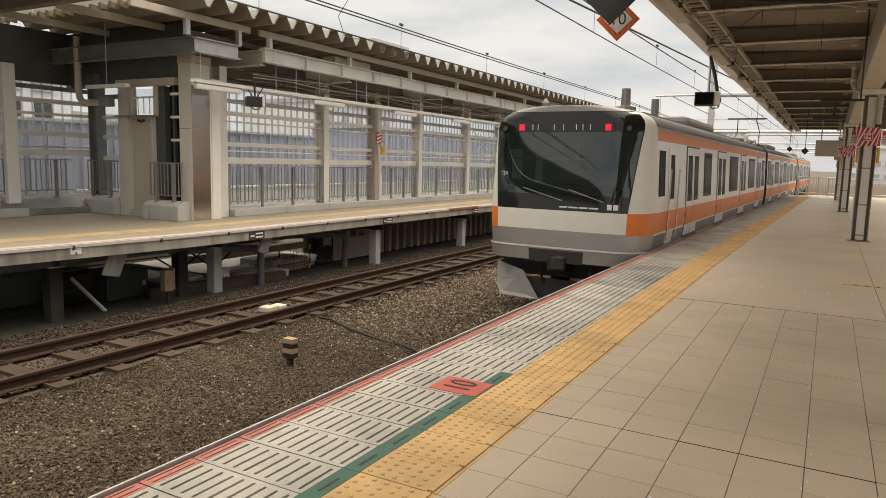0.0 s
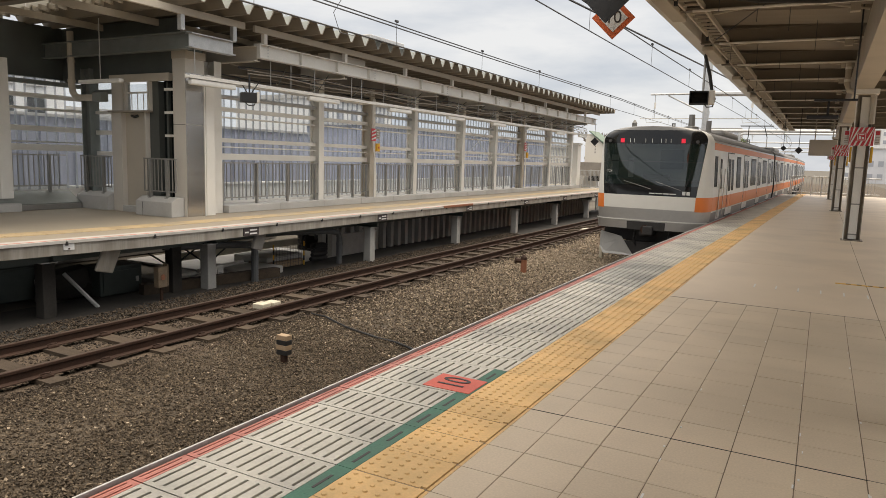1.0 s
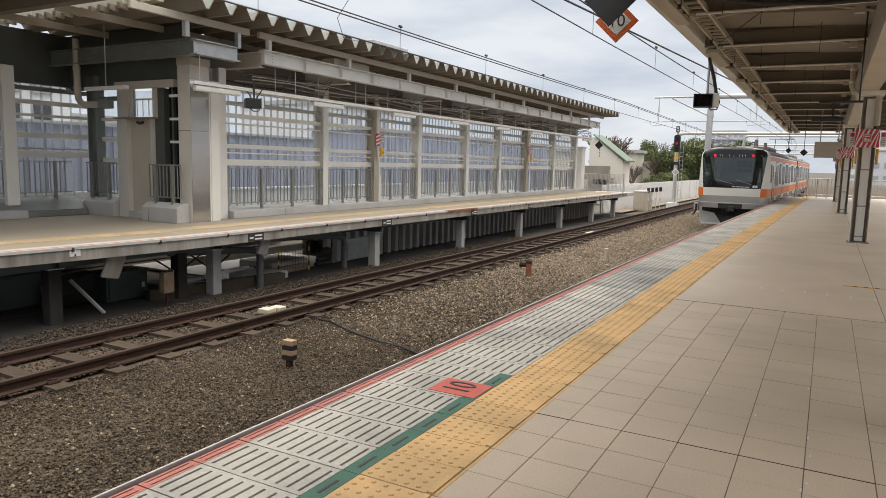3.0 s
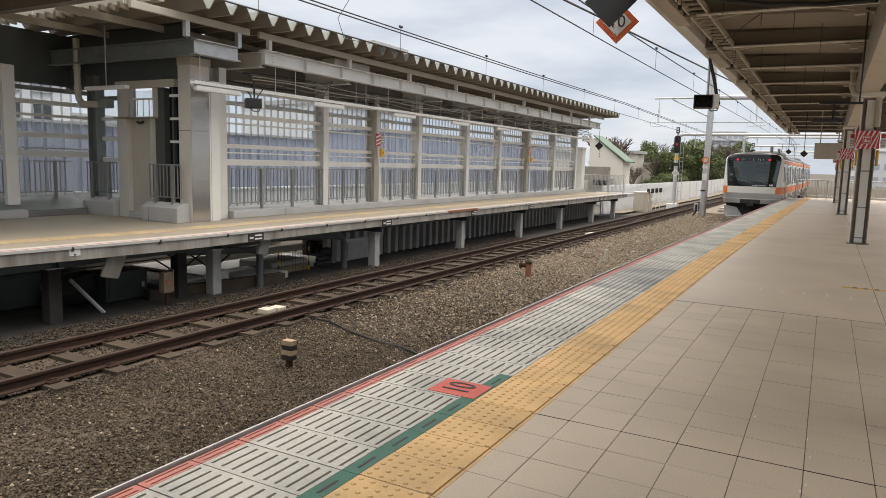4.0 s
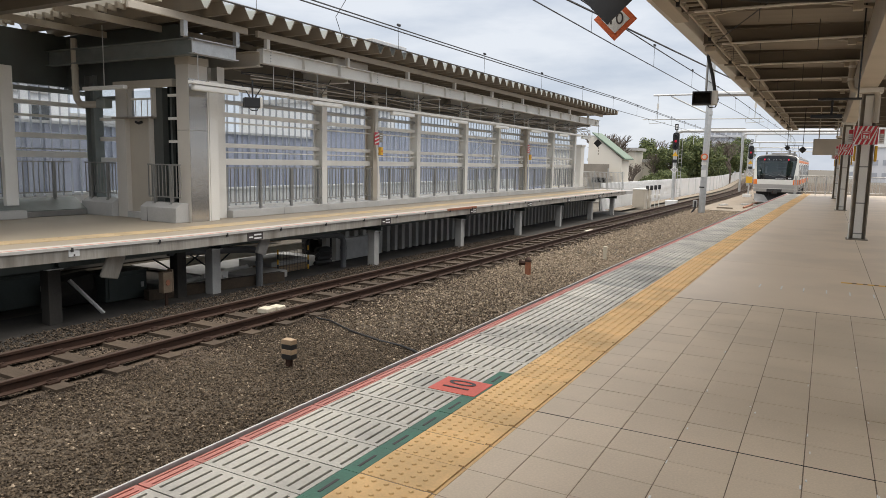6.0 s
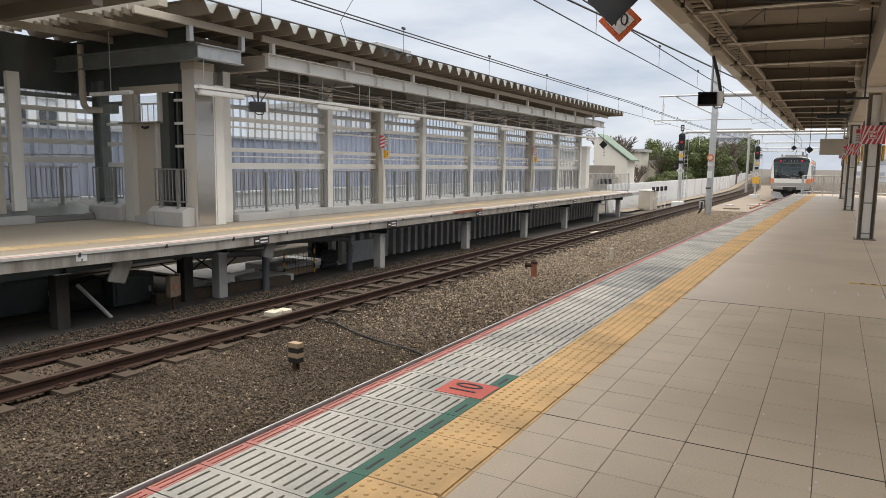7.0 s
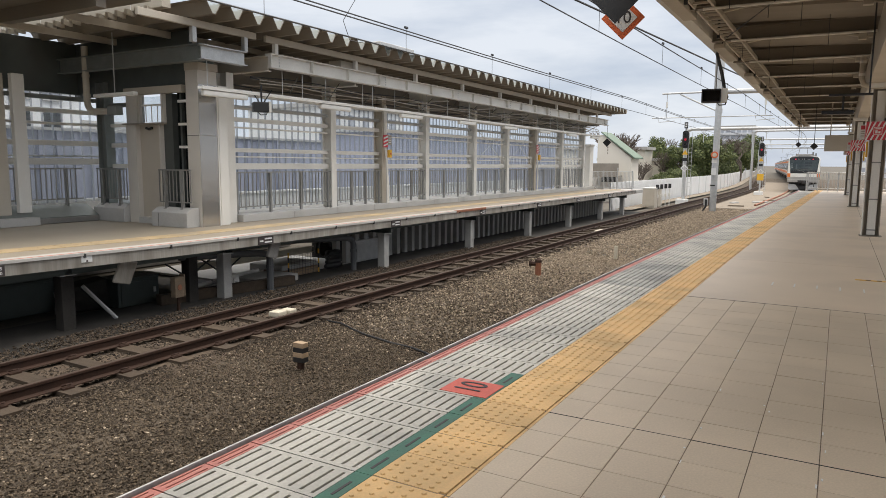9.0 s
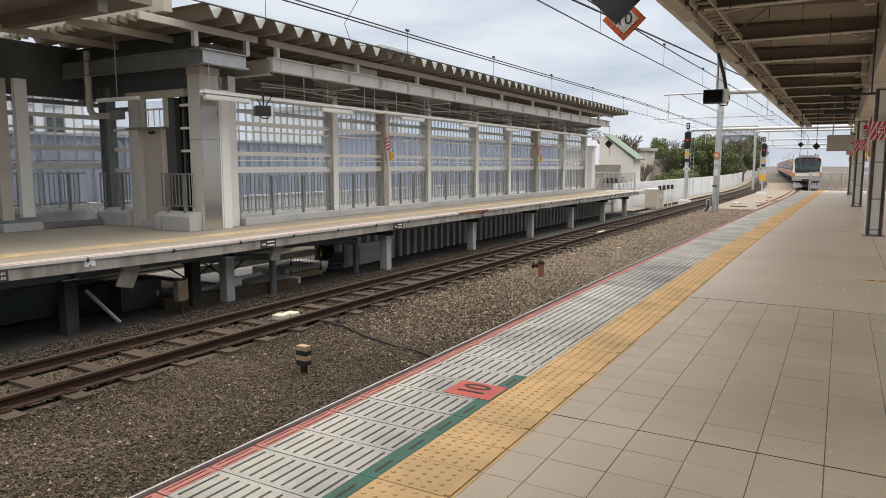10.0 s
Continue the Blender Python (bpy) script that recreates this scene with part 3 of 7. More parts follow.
def build_near_canopy():
    c = thing("platform_canopy", "beige steel platform canopy with ribbed deck, rafters and cable tray", "canopy", kind="structure")
    y0, y1, pitch = CANOPY_Y0, CANOPY_Y1, 1.45
    pr, y = [], y0
    while y < y1:
        pr += [(y, 3.95), (y + 0.3, 3.925), (y + 0.6, 3.918), (y + 0.9, 3.925), (y + 1.2, 3.95), (y + 1.25, 4.06), (y + 1.40, 4.06)]
        y += pitch
    mb = MB()
    rows = [(0.32, 0.0), (3.15, -0.12), (6.0, 0.0)]
    n = len(rows)
    for yy, z in pr:
        mb.v += [(x, yy, z + dz) for x, dz in rows] + [(x, yy, z + dz + 0.02) for x, dz in reversed(rows)]
    for k in range(len(pr) - 1):
        for j in range(2 * n):
            mb.f.append((2 * n * k + j, 2 * n * k + (j + 1) % (2 * n), 2 * n * k + 2 * n + (j + 1) % (2 * n), 2 * n * k + 2 * n + j))
            mb.m.append(0)
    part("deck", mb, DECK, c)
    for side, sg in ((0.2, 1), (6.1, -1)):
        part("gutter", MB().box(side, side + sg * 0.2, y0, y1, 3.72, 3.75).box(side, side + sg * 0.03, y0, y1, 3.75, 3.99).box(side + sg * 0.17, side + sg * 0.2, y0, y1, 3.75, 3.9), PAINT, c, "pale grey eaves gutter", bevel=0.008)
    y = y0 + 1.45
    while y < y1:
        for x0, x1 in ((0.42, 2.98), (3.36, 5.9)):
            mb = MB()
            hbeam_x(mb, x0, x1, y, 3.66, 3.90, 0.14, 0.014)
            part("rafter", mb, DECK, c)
        part("conduit", MB().tube([(0.75, y - 0.10, 3.645), (2.98, y - 0.10, 3.635)], 0.02, 6), PAINT, c)
        # a shallow trussed rod with one strut
        part("brace_rod", MB().tube([(0.95, y + 0.32, 3.66), (1.9, y + 0.32, 3.80)], 0.015, 6), BEIGE, c)
        part("brace_rod", MB().tube([(1.9, y + 0.32, 3.80), (2.95, y + 0.32, 3.60)], 0.015, 6), BEIGE, c)
        part("strut", MB().box(-0.04, 0.04, -0.03, 0.03, -0.16, 0.0, 0, pose(1.95, y + 0.32, 3.92, 0, 10, 0)), BEIGE, c)
        part("bracket", bx(2.72, 2.84, y + 0.18, y + 0.30, 3.56, 3.78), BEIGE, c)
        for q in (0.62, 0.8):
            part("purlin", bx(0.45, 2.98, y + q, y + q + 0.05, 3.80, 3.88), DECK, c)
        y += 2.9
    mb = MB()
    mb.box(3.0, 3.34, y0, y1, 3.1, 3.82)
    part("ridge_beam", mb, BEIGE, c, "pale steel ridge beam")
    # cable ladder hung inside the eaves
    mb = MB().box(0.62, 0.65, y0, y1, 3.66, 3.74).box(0.88, 0.91, y0, y1, 3.66, 3.74)
    y = y0
    while y < y1:
        mb.box(0.65, 0.88, y, y + 0.03, 3.67, 3.70)
        y += 0.3
    part("cable_ladder", mb, BEIGE, c, "painted steel cable ladder")
    for k in range(3):
        part("cable", MB().tube([(0.70 + 0.06 * k, y0 + 2 * i, 3.715 + 0.012 * math.sin(i * 1.7 + k)) for i in range(25)], 0.014, 6), WIRE, c)
    y = y0 + 0.7
    while y < y1:
        part("hanger", bx(0.61, 0.655, y, y + 0.05, 3.6, 3.95), DARK, c)
        y += 2.9
    for k in range(9):
        y = 4.6 + k * 4.8
        part("junction_tray", bx(0.36, 0.56, y, y + 1.9, 3.63, 3.715), BEIGE, c, bevel=0.01)
    # thick cables and hanging rods
    part("cable", MB().tube([(1.0, 9.4, 3.60), (1.7, 9.6, 3.50), (2.4, 9.5, 3.42), (2.9, 9.2, 3.36)], 0.03, 8), DARK, c)
    for k in range(14):
        x, y = 0.9 + 0.35 * (k % 5), 8.5 + 1.1 * k
        part("hanging_rod", MB().tube([(x, y, 3.95), (x, y, 3.35 + 0.05 * (k % 4))], 0.005, 5), WIRE, c)
    part("brace_wire", MB().tube([(0.9, 12.0, 3.45), (2.6, 9.0, 3.9)], 0.008, 5), WIRE, c)
    return c


build_near_canopy()


def stripes(parent, x0, x1, y, z0, z1):
    """A red board with slanting white bars and a small notice."""
    part("board", bx(x0, x1, y - 0.006, y + 0.006, z0, z1), SIGNRED, parent, "red board")
    w, h = x1 - x0, z1 - z0
    for k in range(-2, 6):
        a, b = x0 + w * (k * 0.2), 0.36 * w
        pts = [(a, z0), (a + w * 0.075, z0), (a + w * 0.075 + b, z1), (a + b, z1)]
        pts = [(min(max(px, x0 + 0.004), x1 - 0.004), pz) for px, pz in pts]
        if pts[1][0] - pts[0][0] < 0.003 and pts[2][0] - pts[3][0] < 0.003:
            continue
        mb = MB()
        mb.face([(px, y - 0.009, pz) for px, pz in pts])
        part("white_stripe", mb, WHITE, parent)
    cx, cz = (x0 + x1) / 2, (z0 + z1) / 2
    part("notice", bx(cx - 0.085, cx + 0.085, y - 0.016, y - 0.010, cz - 0.085, cz + 0.085), SIGNRED, parent)
    mb = MB()
    for dx in (-0.075, 0.065):
        mb.box(cx + dx, cx + dx + 0.01, y - 0.02, y - 0.017, cz - 0.075, cz + 0.075)
    for dz in (-0.075, 0.065):
        mb.box(cx - 0.065, cx + 0.065, y - 0.02, y - 0.017, cz + dz, cz + dz + 0.01)
    mb.box(cx - 0.045, cx + 0.045, y - 0.02, y - 0.017, cz + 0.03, cz + 0.05)
    mb.box(cx - 0.045, cx - 0.005, y - 0.02, y - 0.017, cz - 0.05, cz + 0.01)
    mb.box(cx + 0.01, cx + 0.045, y - 0.02, y - 0.017, cz - 0.05, cz - 0.01)
    part("notice_mark", mb, WHITE, parent)


def build_column():
    col = thing("platform_column", "brown steel canopy column with pale conduit cover and striped stop sign", "column", "canopy columns")
    mb = MB().box(-0.15, -0.135, -0.15, 0.15, 0.0, 3.1).box(0.135, 0.15, -0.15, 0.15, 0.0, 3.1).box(-0.135, 0.135, -0.02, 0.02, 0.0, 3.1)
    part("shaft", mb, BROWNSTEEL, col)
    part("flange", bx(-0.165, -0.151, -0.155, 0.155, 0.0, 3.1), PAINT, col)
    part("conduit_cover", bx(-0.075, 0.08, -0.1, -0.022, 0.03, 2.95), PAINT, col, "pale conduit cover", bevel=0.008)
    for z in (0.12, 0.75, 1.5, 2.3):
        part("band", bx(-0.085, 0.09, -0.106, -0.1, z, z + 0.025), RAILGREY, col)
    part("base_plate", bx(-0.2, 0.2, -0.2, 0.2, 0, 0.015), BROWNSTEEL, col)
    part("capital", bx(-0.22, 0.22, -0.22, 0.22, 3.0, 3.1), PAINT, col, bevel=0.01)
    stripes(col, -0.24, 0.2, -0.2, 1.96, 2.33)
    for x in (-0.33, 0.215):
        part("side_notice", bx(x, x + 0.10, -0.13, -0.12, 1.98, 2.28), WHITE, col, "small white and red notice")
        part("side_notice_mark", bx(x + 0.015, x + 0.085, -0.134, -0.131, 2.18, 2.26), SIGNRED, col)
        for k in range(4):
            part("notice_bar", bx(x + 0.015, x + 0.085, -0.134, -0.131, 2.13 - 0.035 * k, 2.142 - 0.035 * k), BROWNSTEEL, col)
    for x in (-0.2, 0.165):
        part("call_box", bx(x, x + 0.05, -0.11, 0.05, 1.62, 1.94), YPAINT, col, "yellow emergency button box", bevel=0.01)
    return col


BROWNSTEEL = mat("brown_steel", (0.31, 0.27, 0.22), 0.55, var=0.1, dirt=(0.1, 0.085, 0.07), dirt_amount=0.4)
col0 = build_column()
for y, x in ((28.4, 3.1), (39.6, 3.02), (4.6, 3.3), (-3.0, 3.3)):
    copy_thing(col0, pose(x, y, 0))
col0.matrix_basis = pose(3.23, 16.75, 0)


def build_downpipe():
    p = thing("rainwater_pipe", "beige painted rainwater pipe bent below the ridge beam", "pipe")
    part("pipe", MB().tube([(2.86, 16.6, 3.75), (2.86, 16.6, 3.2), (2.9, 16.6, 3.08), (3.05, 16.6, 3.03), (3.3, 16.6, 3.03), (3.36, 16.6, 2.95), (3.36, 16.6, 2.4)], 0.055, 10), BEIGE, p, smooth=True)
    for z in (3.25, 3.5):
        part("collar", MB().tube([(2.86, 16.6, z), (2.86, 16.6, z + 0.05)], 0.063, 10), PAINT, p)


build_downpipe()


def build_hanging_bracket():
    b = thing("hanging_bracket", "black steel lamp bracket hung beneath the canopy", "bracket")
    part("upper_bar", bx(2.38, 2.95, 11.96, 12.04, 2.47, 2.50), BLACK, b)
    part("rod", bx(2.56, 2.59, 11.99, 12.02, 2.26, 2.47), BLACK, b)
    part("lower_bar", bx(2.30, 2.72, 11.93, 12.07, 2.20, 2.26), BLACK, b, bevel=0.01)
    part("hanger", MB().tube([(2.9, 12.0, 2.5), (2.9, 12.0, 3.98)], 0.012, 6), BLACK, b)


build_hanging_bracket()


def build_box_sign():
    s = thing("station_sign", "blank cream sign box hung beneath the canopy", "sign")
    part("case", bx(2.02, 2.95, 29.9, 30.1, 1.98, 2.58), BEIGE, s, bevel=0.02)
    for x in (2.2, 2.8):
        part("hanger", MB().tube([(x, 30.0, 2.57), (x, 30.0, 3.95)], 0.02, 6), BEIGE, s)


build_box_sign()


def diamond(name, label, x, y, z, r, mats, hang, yaw=0, arm=0.0):
    d = thing(name, label, "sign", at=pose(x, y, z, 0, 0, yaw))
    def dia(r, y0, y1):
        mb = MB()
        p = [(r, 0), (0, r), (-r, 0), (0, -r)]
        mb.face([(a, y0, b) for a, b in p])
        mb.face([(a, y1, b) for a, b in reversed(p)])
        for k in range(4):
            (a, b), (c, e) = p[k], p[(k + 1) % 4]
            mb.face([(a, y0, b), (a, y1, b), (c, y1, e), (c, y0, e)])
        return mb
    part("plate", dia(r, -0.008, 0.008), mats[0], d)
    if len(mats) > 1:
        part("panel", dia(r * 0.66, -0.013, -0.009), mats[1], d, "white centre")
        text_part("figures", "10", r * 0.78, pose(0, -0.016, 0.0, 90, 0, 0), INK, d)
    part("hanger", MB().tube([(0, 0, r * 0.95), (0, 0, hang)] + ([(arm, 0, hang)] if arm else []), 0.012, 6), BLACK, d)
    return d


diamond("stop_sign", "orange and white diamond car stop sign hung over the edge", -0.07, 9.5, 3.395, 0.285, [SIGNORANGE, WHITE], 0.5, yaw=14, arm=0.5)
diamond("sign_back", "black back of a diamond car stop sign", -0.06, 9.1, 3.58, 0.33, [BLACK], 0.32, yaw=14, arm=0.5)
diamond("far_sign", "small black diamond sign hung beneath the canopy", 1.0, 33.0, 2.32, 0.12, [BLACK], 1.7)
diamond("far_sign", "small black diamond sign hung beneath the canopy", 1.68, 30.0, 2.17, 0.14, [BLACK], 1.85)


def build_monitor():
    m = thing("platform_monitor", "black hooded monitor box hung from the canopy edge", "monitor", at=pose(0.29, 15.0, 2.82, 0, 0, 8) @ Matrix.Diagonal((1.1, 1.1, 1.08, 1)))
    hood = MB().box(-0.21, 0.12, -0.14, 0.13, 0.105, 0.12).box(-0.21, 0.12, -0.14, 0.13, -0.12, -0.105).box(-0.21, -0.195, -0.14, 0.13, -0.105, 0.105).box(0.105, 0.12, -0.14, 0.13, -0.105, 0.105).box(-0.195, 0.105, 0.0, 0.13, -0.105, 0.105)
    part("hood", hood, BLACK, m)
    part("case", bx(0.122, 0.23, -0.12, 0.14, -0.12, 0.13), PAINT, m, "grey side case", bevel=0.01)
    part("screen", bx(-0.19, 0.10, -0.012, -0.002, -0.10, 0.10), MASKBLACK, m)
    part("arm", MB().tube([(0.02, 0.05, 0.12), (0.02, 0.05, 0.9)], 0.022, 8), GALV, m)
    part("cable", MB().tube([(0.18, 0.0, 0.1), (0.12, -0.02, 0.4), (0.02, -0.05, 0.75), (0.1, -0.1, 1.0)], 0.03, 8), DARK, m)
    part("cable_loop", MB().tube([(0.05, 0, -0.1), (0.1, 0, -0.17), (0.2, 0, -0.16), (0.24, 0, -0.02), (0.2, 0, 0.1)], 0.012, 6), BLACK, m)


build_monitor()


def build_end_gate():
    g = thing("end_railing", "galvanised tube railing closing the platform end", "railing")
    for x in (1.05, 1.55, 2.05, 2.55, 3.6, 4.6):
        part("post", MB().tube([(x, 45.0, 0), (x, 45.0, 1.05)], 0.03, 8), GALV, g)
    for z in (1.05, 0.15):
        part("rail", MB().tube([(1.05, 45.0, z), (5.4, 45.0, z)], 0.025, 8), GALV, g)
    for k in range(26):
        x = 1.15 + 0.16 * k
        part("bar", MB().tube([(x, 45.0, 0.15), (x, 45.0, 1.05)], 0.011, 6), GALV, g)
    part("rail", MB().tube([(1.05, 45.0, 1.05), (1.0, 44.2, 1.05), (1.0, 44.2, 0)], 0.03, 8), GALV, g)


build_end_gate()

# marks on the paving
drain = thing("drain_cover", "yellow and black striped drain edge strip in the paving", "drain")
part("strip", bx(2.86, 3.5, 10.1, 10.17, -0.02, 0.004), YPAINT, drain)
for k in range(5):
    part("black_bar", bx(2.98 + 0.12 * k, 3.03 + 0.12 * k, 10.11, 10.16, 0.003, 0.006), INK, drain)
mb = MB()
for k in range(6):
    mb.box(1.97 + 0.24 * k, 1.985 + 0.24 * k, 9.1, 9.36, -0.01, 0.0035)
for k in range(26):
    x, y = TILE_X0 + TILE_S * random.choice([2, 3, 4, 5]) + random.uniform(-0.02, 0.02), random.uniform(2.6, 6.5)
    mb.box(x, x + random.uniform(0.004, 0.01), y, y + random.uniform(0.01, 0.05), -0.01, 0.0025)
tagged(part("chalk_marks", mb, WHITE), "short worn white paint marks on the paving", "markings", kind="stuff")



# ---------------------------------------------------------------- far platform
def build_far_platform():
    fp = thing("far_platform", "pale far platform on steel posts with a yellow tactile line", "platform", kind="structure")
    # the deck is wide in front of the lobby and ends just behind the windbreak further on
    part("slab", slab_along(MB(), lambda y: -14.3, lambda y: far_e(y) - 0.32, -0.21, 0, -45, 11.4, 0.5), FARFLOOR, fp)
    part("slab", slab_along(MB(), lambda y: -10.6, lambda y: far_e(y) - 0.32, -0.21, 0, 11.4, 39.4), FARFLOOR, fp)
    part("fascia", slab_along(MB(), lambda y: far_e(y) - 0.32, lambda y: far_e(y) - 0.03, -0.225, -0.045, -45, 39.4, 0.5), FASCIA, fp)
    y = -10.0
    while y < 39.3:
        part("nosing", slab_along(MB(), lambda q: far_e(q) - 0.318, far_e, -0.042, 0.004, y, min(y + 1.49, 39.4), 0.5), NOSING, fp)
        part("joint_bracket", bx(far_e(y) - 0.02, far_e(y) + 0.012, y - 0.02, y + 0.012, -0.075, -0.012), DARK, fp)
        y += 1.5
    part("red_line", slab_along(MB(), lambda q: far_e(q) - 0.10, lambda q: far_e(q) - 0.065, -0.01, 0.008, -10, 39.4, 0.5), REDSTRIP, fp)
    for k in range(166):
        y = -10 + 0.3 * k
        a = math.degrees(math.atan2(far_e(y + 0.5) - far_e(y - 0.5), 1))
        ob = new("tactile_block", FAR_BLOCK)
        ob.parent, ob.matrix_basis = fp, pose(far_e(y) - 1.35, y, 0.0, 0, 0, -a)
    part("end_slab", bx(-9.6, FAR_E + 0.05, 39.41, 41.0, -0.2, -0.02), PALECONC, fp)
    return fp


FARYELLOW = mat("world_far_yellow", (0.47, 0.35, 0.20), 0.6, var=0.15, scale=3, per_object=0.1, dirt=(0.36, 0.31, 0.24), dirt_amount=0.9, dirt_scale=1.2)
FARFLOOR = mat("world_far_floor", (0.31, 0.265, 0.205), 0.6, var=0.08, scale=1, fine=50, bump=0.05, dirt=(0.26, 0.23, 0.18), dirt_amount=0.5)
FASCIA = mat("world_fascia", (0.35, 0.325, 0.285), 0.6, var=0.2, scale=2.5, fine=24, bump=0.1, dirt=(0.12, 0.10, 0.078), dirt_amount=0.8, dirt_scale=1.6, streak=(1, 1.6, 0.15))
NOSING = mat("world_nosing", (0.50, 0.48, 0.445), 0.6, var=0.1, scale=2, dirt=(0.4, 0.38, 0.34), dirt_amount=0.5)
FAR_BLOCK = bx(-0.08, 0.4, 0, 0.29, -0.01, 0.006).mesh("tactile_block", FARYELLOW)
far_platform = build_far_platform()


def build_under_platform():
    # legs; numbers 0, 8 and 9 take the near-black shade colour
    for k, (x, y) in enumerate([(-8.3, 6.55), (-8.2, 9.85), (-7.75, 14.9), (-7.75, 19.8), (-7.75, 24.7), (-7.75, 29.3), (-7.75, 34.0), (-7.75, 38.0), (-8.3, 2.5), (-8.45, 9.2)]):
        leg = thing("support_pillar", "grey painted square steel leg under the far platform", "post", "platform legs", at=pose(x, y, 0))
        part("shaft", MB().box(-0.11, 0.11, -0.11, 0.11, -1.4, -0.42), LEGGREY if 0 < k < 8 else SHADECONC, leg, bevel=0.012)
        part("head_plate", bx(-0.14, 0.14, -0.14, 0.14, -0.42, -0.39), GALV, leg)
        mb = MB()
        hbeam_x(mb, -1.6, 0.25, 0, -0.388, -0.245, 0.12, 0.012)
        part("cross_beam", mb, DARKSTEEL, leg)
    b = thing("under_platform_wall", "dark ribbed retaining wall beneath the far platform", "wall", kind="structure")
    # Wall colour has the deep shade below the deck painted in.
    part("wall", bx(-10.8, -10.5, 15.6, 39.4, -1.45, -0.25), SHADECONC, b)
    part("wall", bx(-13.2, -13.0, -45, 8.8, -1.45, -0.25), SHADECONC, b)
    for k in range(58):
        y = 14.5 + 0.42 * k
        if y > 39:
            break
        part("rib", bx(-9.15, -9.0, y, y + 0.16, -1.42, -0.36), PALECONC, b)
    part("waler", bx(-9.3, -9.15, 14.3, 39.2, -0.7, -0.55), CONCRETE, b)
    part("edge_girder", bx(-8.25, -8.15, -10, 39.3, -0.40, -0.245), DARKSTEEL, b)
    # Ground strip is near-black too, standing for the platform's shade.
    part("service_strip", bx(-9.2, -7.15, -10, 41, -1.42, -1.325), SHADECONC, b)
    # clutter beneath
    def block(name, label, cat, mbx, m, **kw):
        tg = thing(name, label, cat)
        part("body", mbx, m, tg, **kw)
        xs, ys, zs = ([v[i] for v in mbx.v] for i in range(3))
        if cat in ("box", "cabinet"):
            x0, x1, y0, y1, z0, z1 = min(xs), max(xs), min(ys), max(ys), min(zs), max(zs)
            part("lid", bx(x0 - 0.02, x1 + 0.02, y0 - 0.02, y1 + 0.02, z1 + 0.002, z1 + 0.03), m, tg)
            part("door", bx(x1 + 0.002, x1 + 0.02, y0 + 0.06, y1 - 0.06, z0 + 0.06, z1 - 0.06), m, tg)
            part("handle", bx(x1 + 0.022, x1 + 0.04, y1 - 0.16, y1 - 0.1, (z0 + z1) / 2 - 0.05, (z0 + z1) / 2 + 0.05), GALV, tg)
        return tg
    block("metal_cabinet", "grey steel cabinet leaning under the platform", "cabinet", bx(-9.3, -8.9, 15.2, 16.9, -1.32, -0.75), GALV, bevel=0.02)
    block("concrete_block", "pale broken concrete block under the platform", "block", bx(-9.2, -8.3, 11.0, 12.2, -1.32, -1.15), PALECONC, bevel=0.03)
    block("concrete_block", "pale broken concrete block under the platform", "block", bx(-10.0, -8.9, 12.3, 13.6, -1.32, -1.05), PALECONC, bevel=0.03)
    block("concrete_block", "pale flat concrete slab lying under the platform", "block", bx(-9.9, -9.0, 9.4, 10.6, -1.32, -1.2), PALECONC, bevel=0.02)
    block("equipment_box", "dark steel equipment box under the platform", "box", bx(-9.6, -9.0, 8.0, 8.9, -1.32, -0.8), DARKSTEEL, bevel=0.02)
    block("equipment_box", "grey steel equipment box under the platform", "box", bx(-8.7, -8.5, 10.3, 10.55, -1.32, -0.98), PAINT, bevel=0.02)
    block("equipment_box", "dark steel equipment box under the platform", "box", bx(-10.6, -9.8, 5.2, 7.4, -1.32, -0.7), DARKSTEEL, bevel=0.02)
    block("timber_baulk", "weathered timber baulk lying under the platform", "timber", MB().box(-9.2, -9.0, -1.6, 1.6, -0.1, 0.1, 0, pose(0.6, 8.6, -1.22, 0, 0, -10)), SLEEPER)
    block("steel_strut", "slanting grey steel strut under the platform", "strut", MB().tube([(-8.6, 7.05, -0.7), (-8.35, 7.5, -1.33)], 0.035, 6), GALV)
    block("broken_bracket", "bent pale concrete bracket beneath the platform edge", "bracket", MB().box(-0.03, 0.03, -0.17, 0.17, -0.42, 0.0, 0, pose(-7.72, 7.35, -0.22, 0, 14, 0) @ pose(0, 0, 0, -14, 0, 0)), FASCIA, bevel=0.02)
    block("broken_bracket", "bent pale concrete bracket beneath the platform edge", "bracket", MB().box(-0.04, 0.04, -0.14, 0.14, -0.36, 0.0, 0, pose(-7.62, 10.75, -0.22, -16, 8, 0)), CONCRETE, bevel=0.02)
    # lit yard behind: pale slabs, timber, tan beams and white pipes
    block("concrete_yard", "pale concrete paving slab behind the platform posts", "slab", bx(-12.6, -9.0, 11.2, 15.4, -1.36, -1.31), PALECONC)
    block("yard_wall", "low pale concrete wall behind the platform posts", "wall", bx(-13.6, -13.35, 9.0, 17.5, -1.36, -0.3), CONCRETE)
    for x, y0, y1, z in ((-9.35, 10.6, 15.0, -0.62), (-9.6, 10.2, 14.2, -0.95)):
        mb = MB()
        hbeam_y(mb, y0, y1, x, z, z + 0.16, 0.14, 0.018)
        block("steel_joist", "tan painted steel joist laid under the platform", "beam", mb, TANSTEEL)
    for k, (x, y0, y1, z) in enumerate(((-9.0, 10.3, 11.7, -1.12), (-9.15, 10.2, 12.0, -1.22), (-8.9, 9.2, 10.2, -1.18))):
        block("white_pipe", "white plastic pipe lying on the slab", "pipe", MB().tube([(x, y0, z), (x - 0.1, y1, z + 0.04)], 0.045, 8), PAINT, smooth=True)
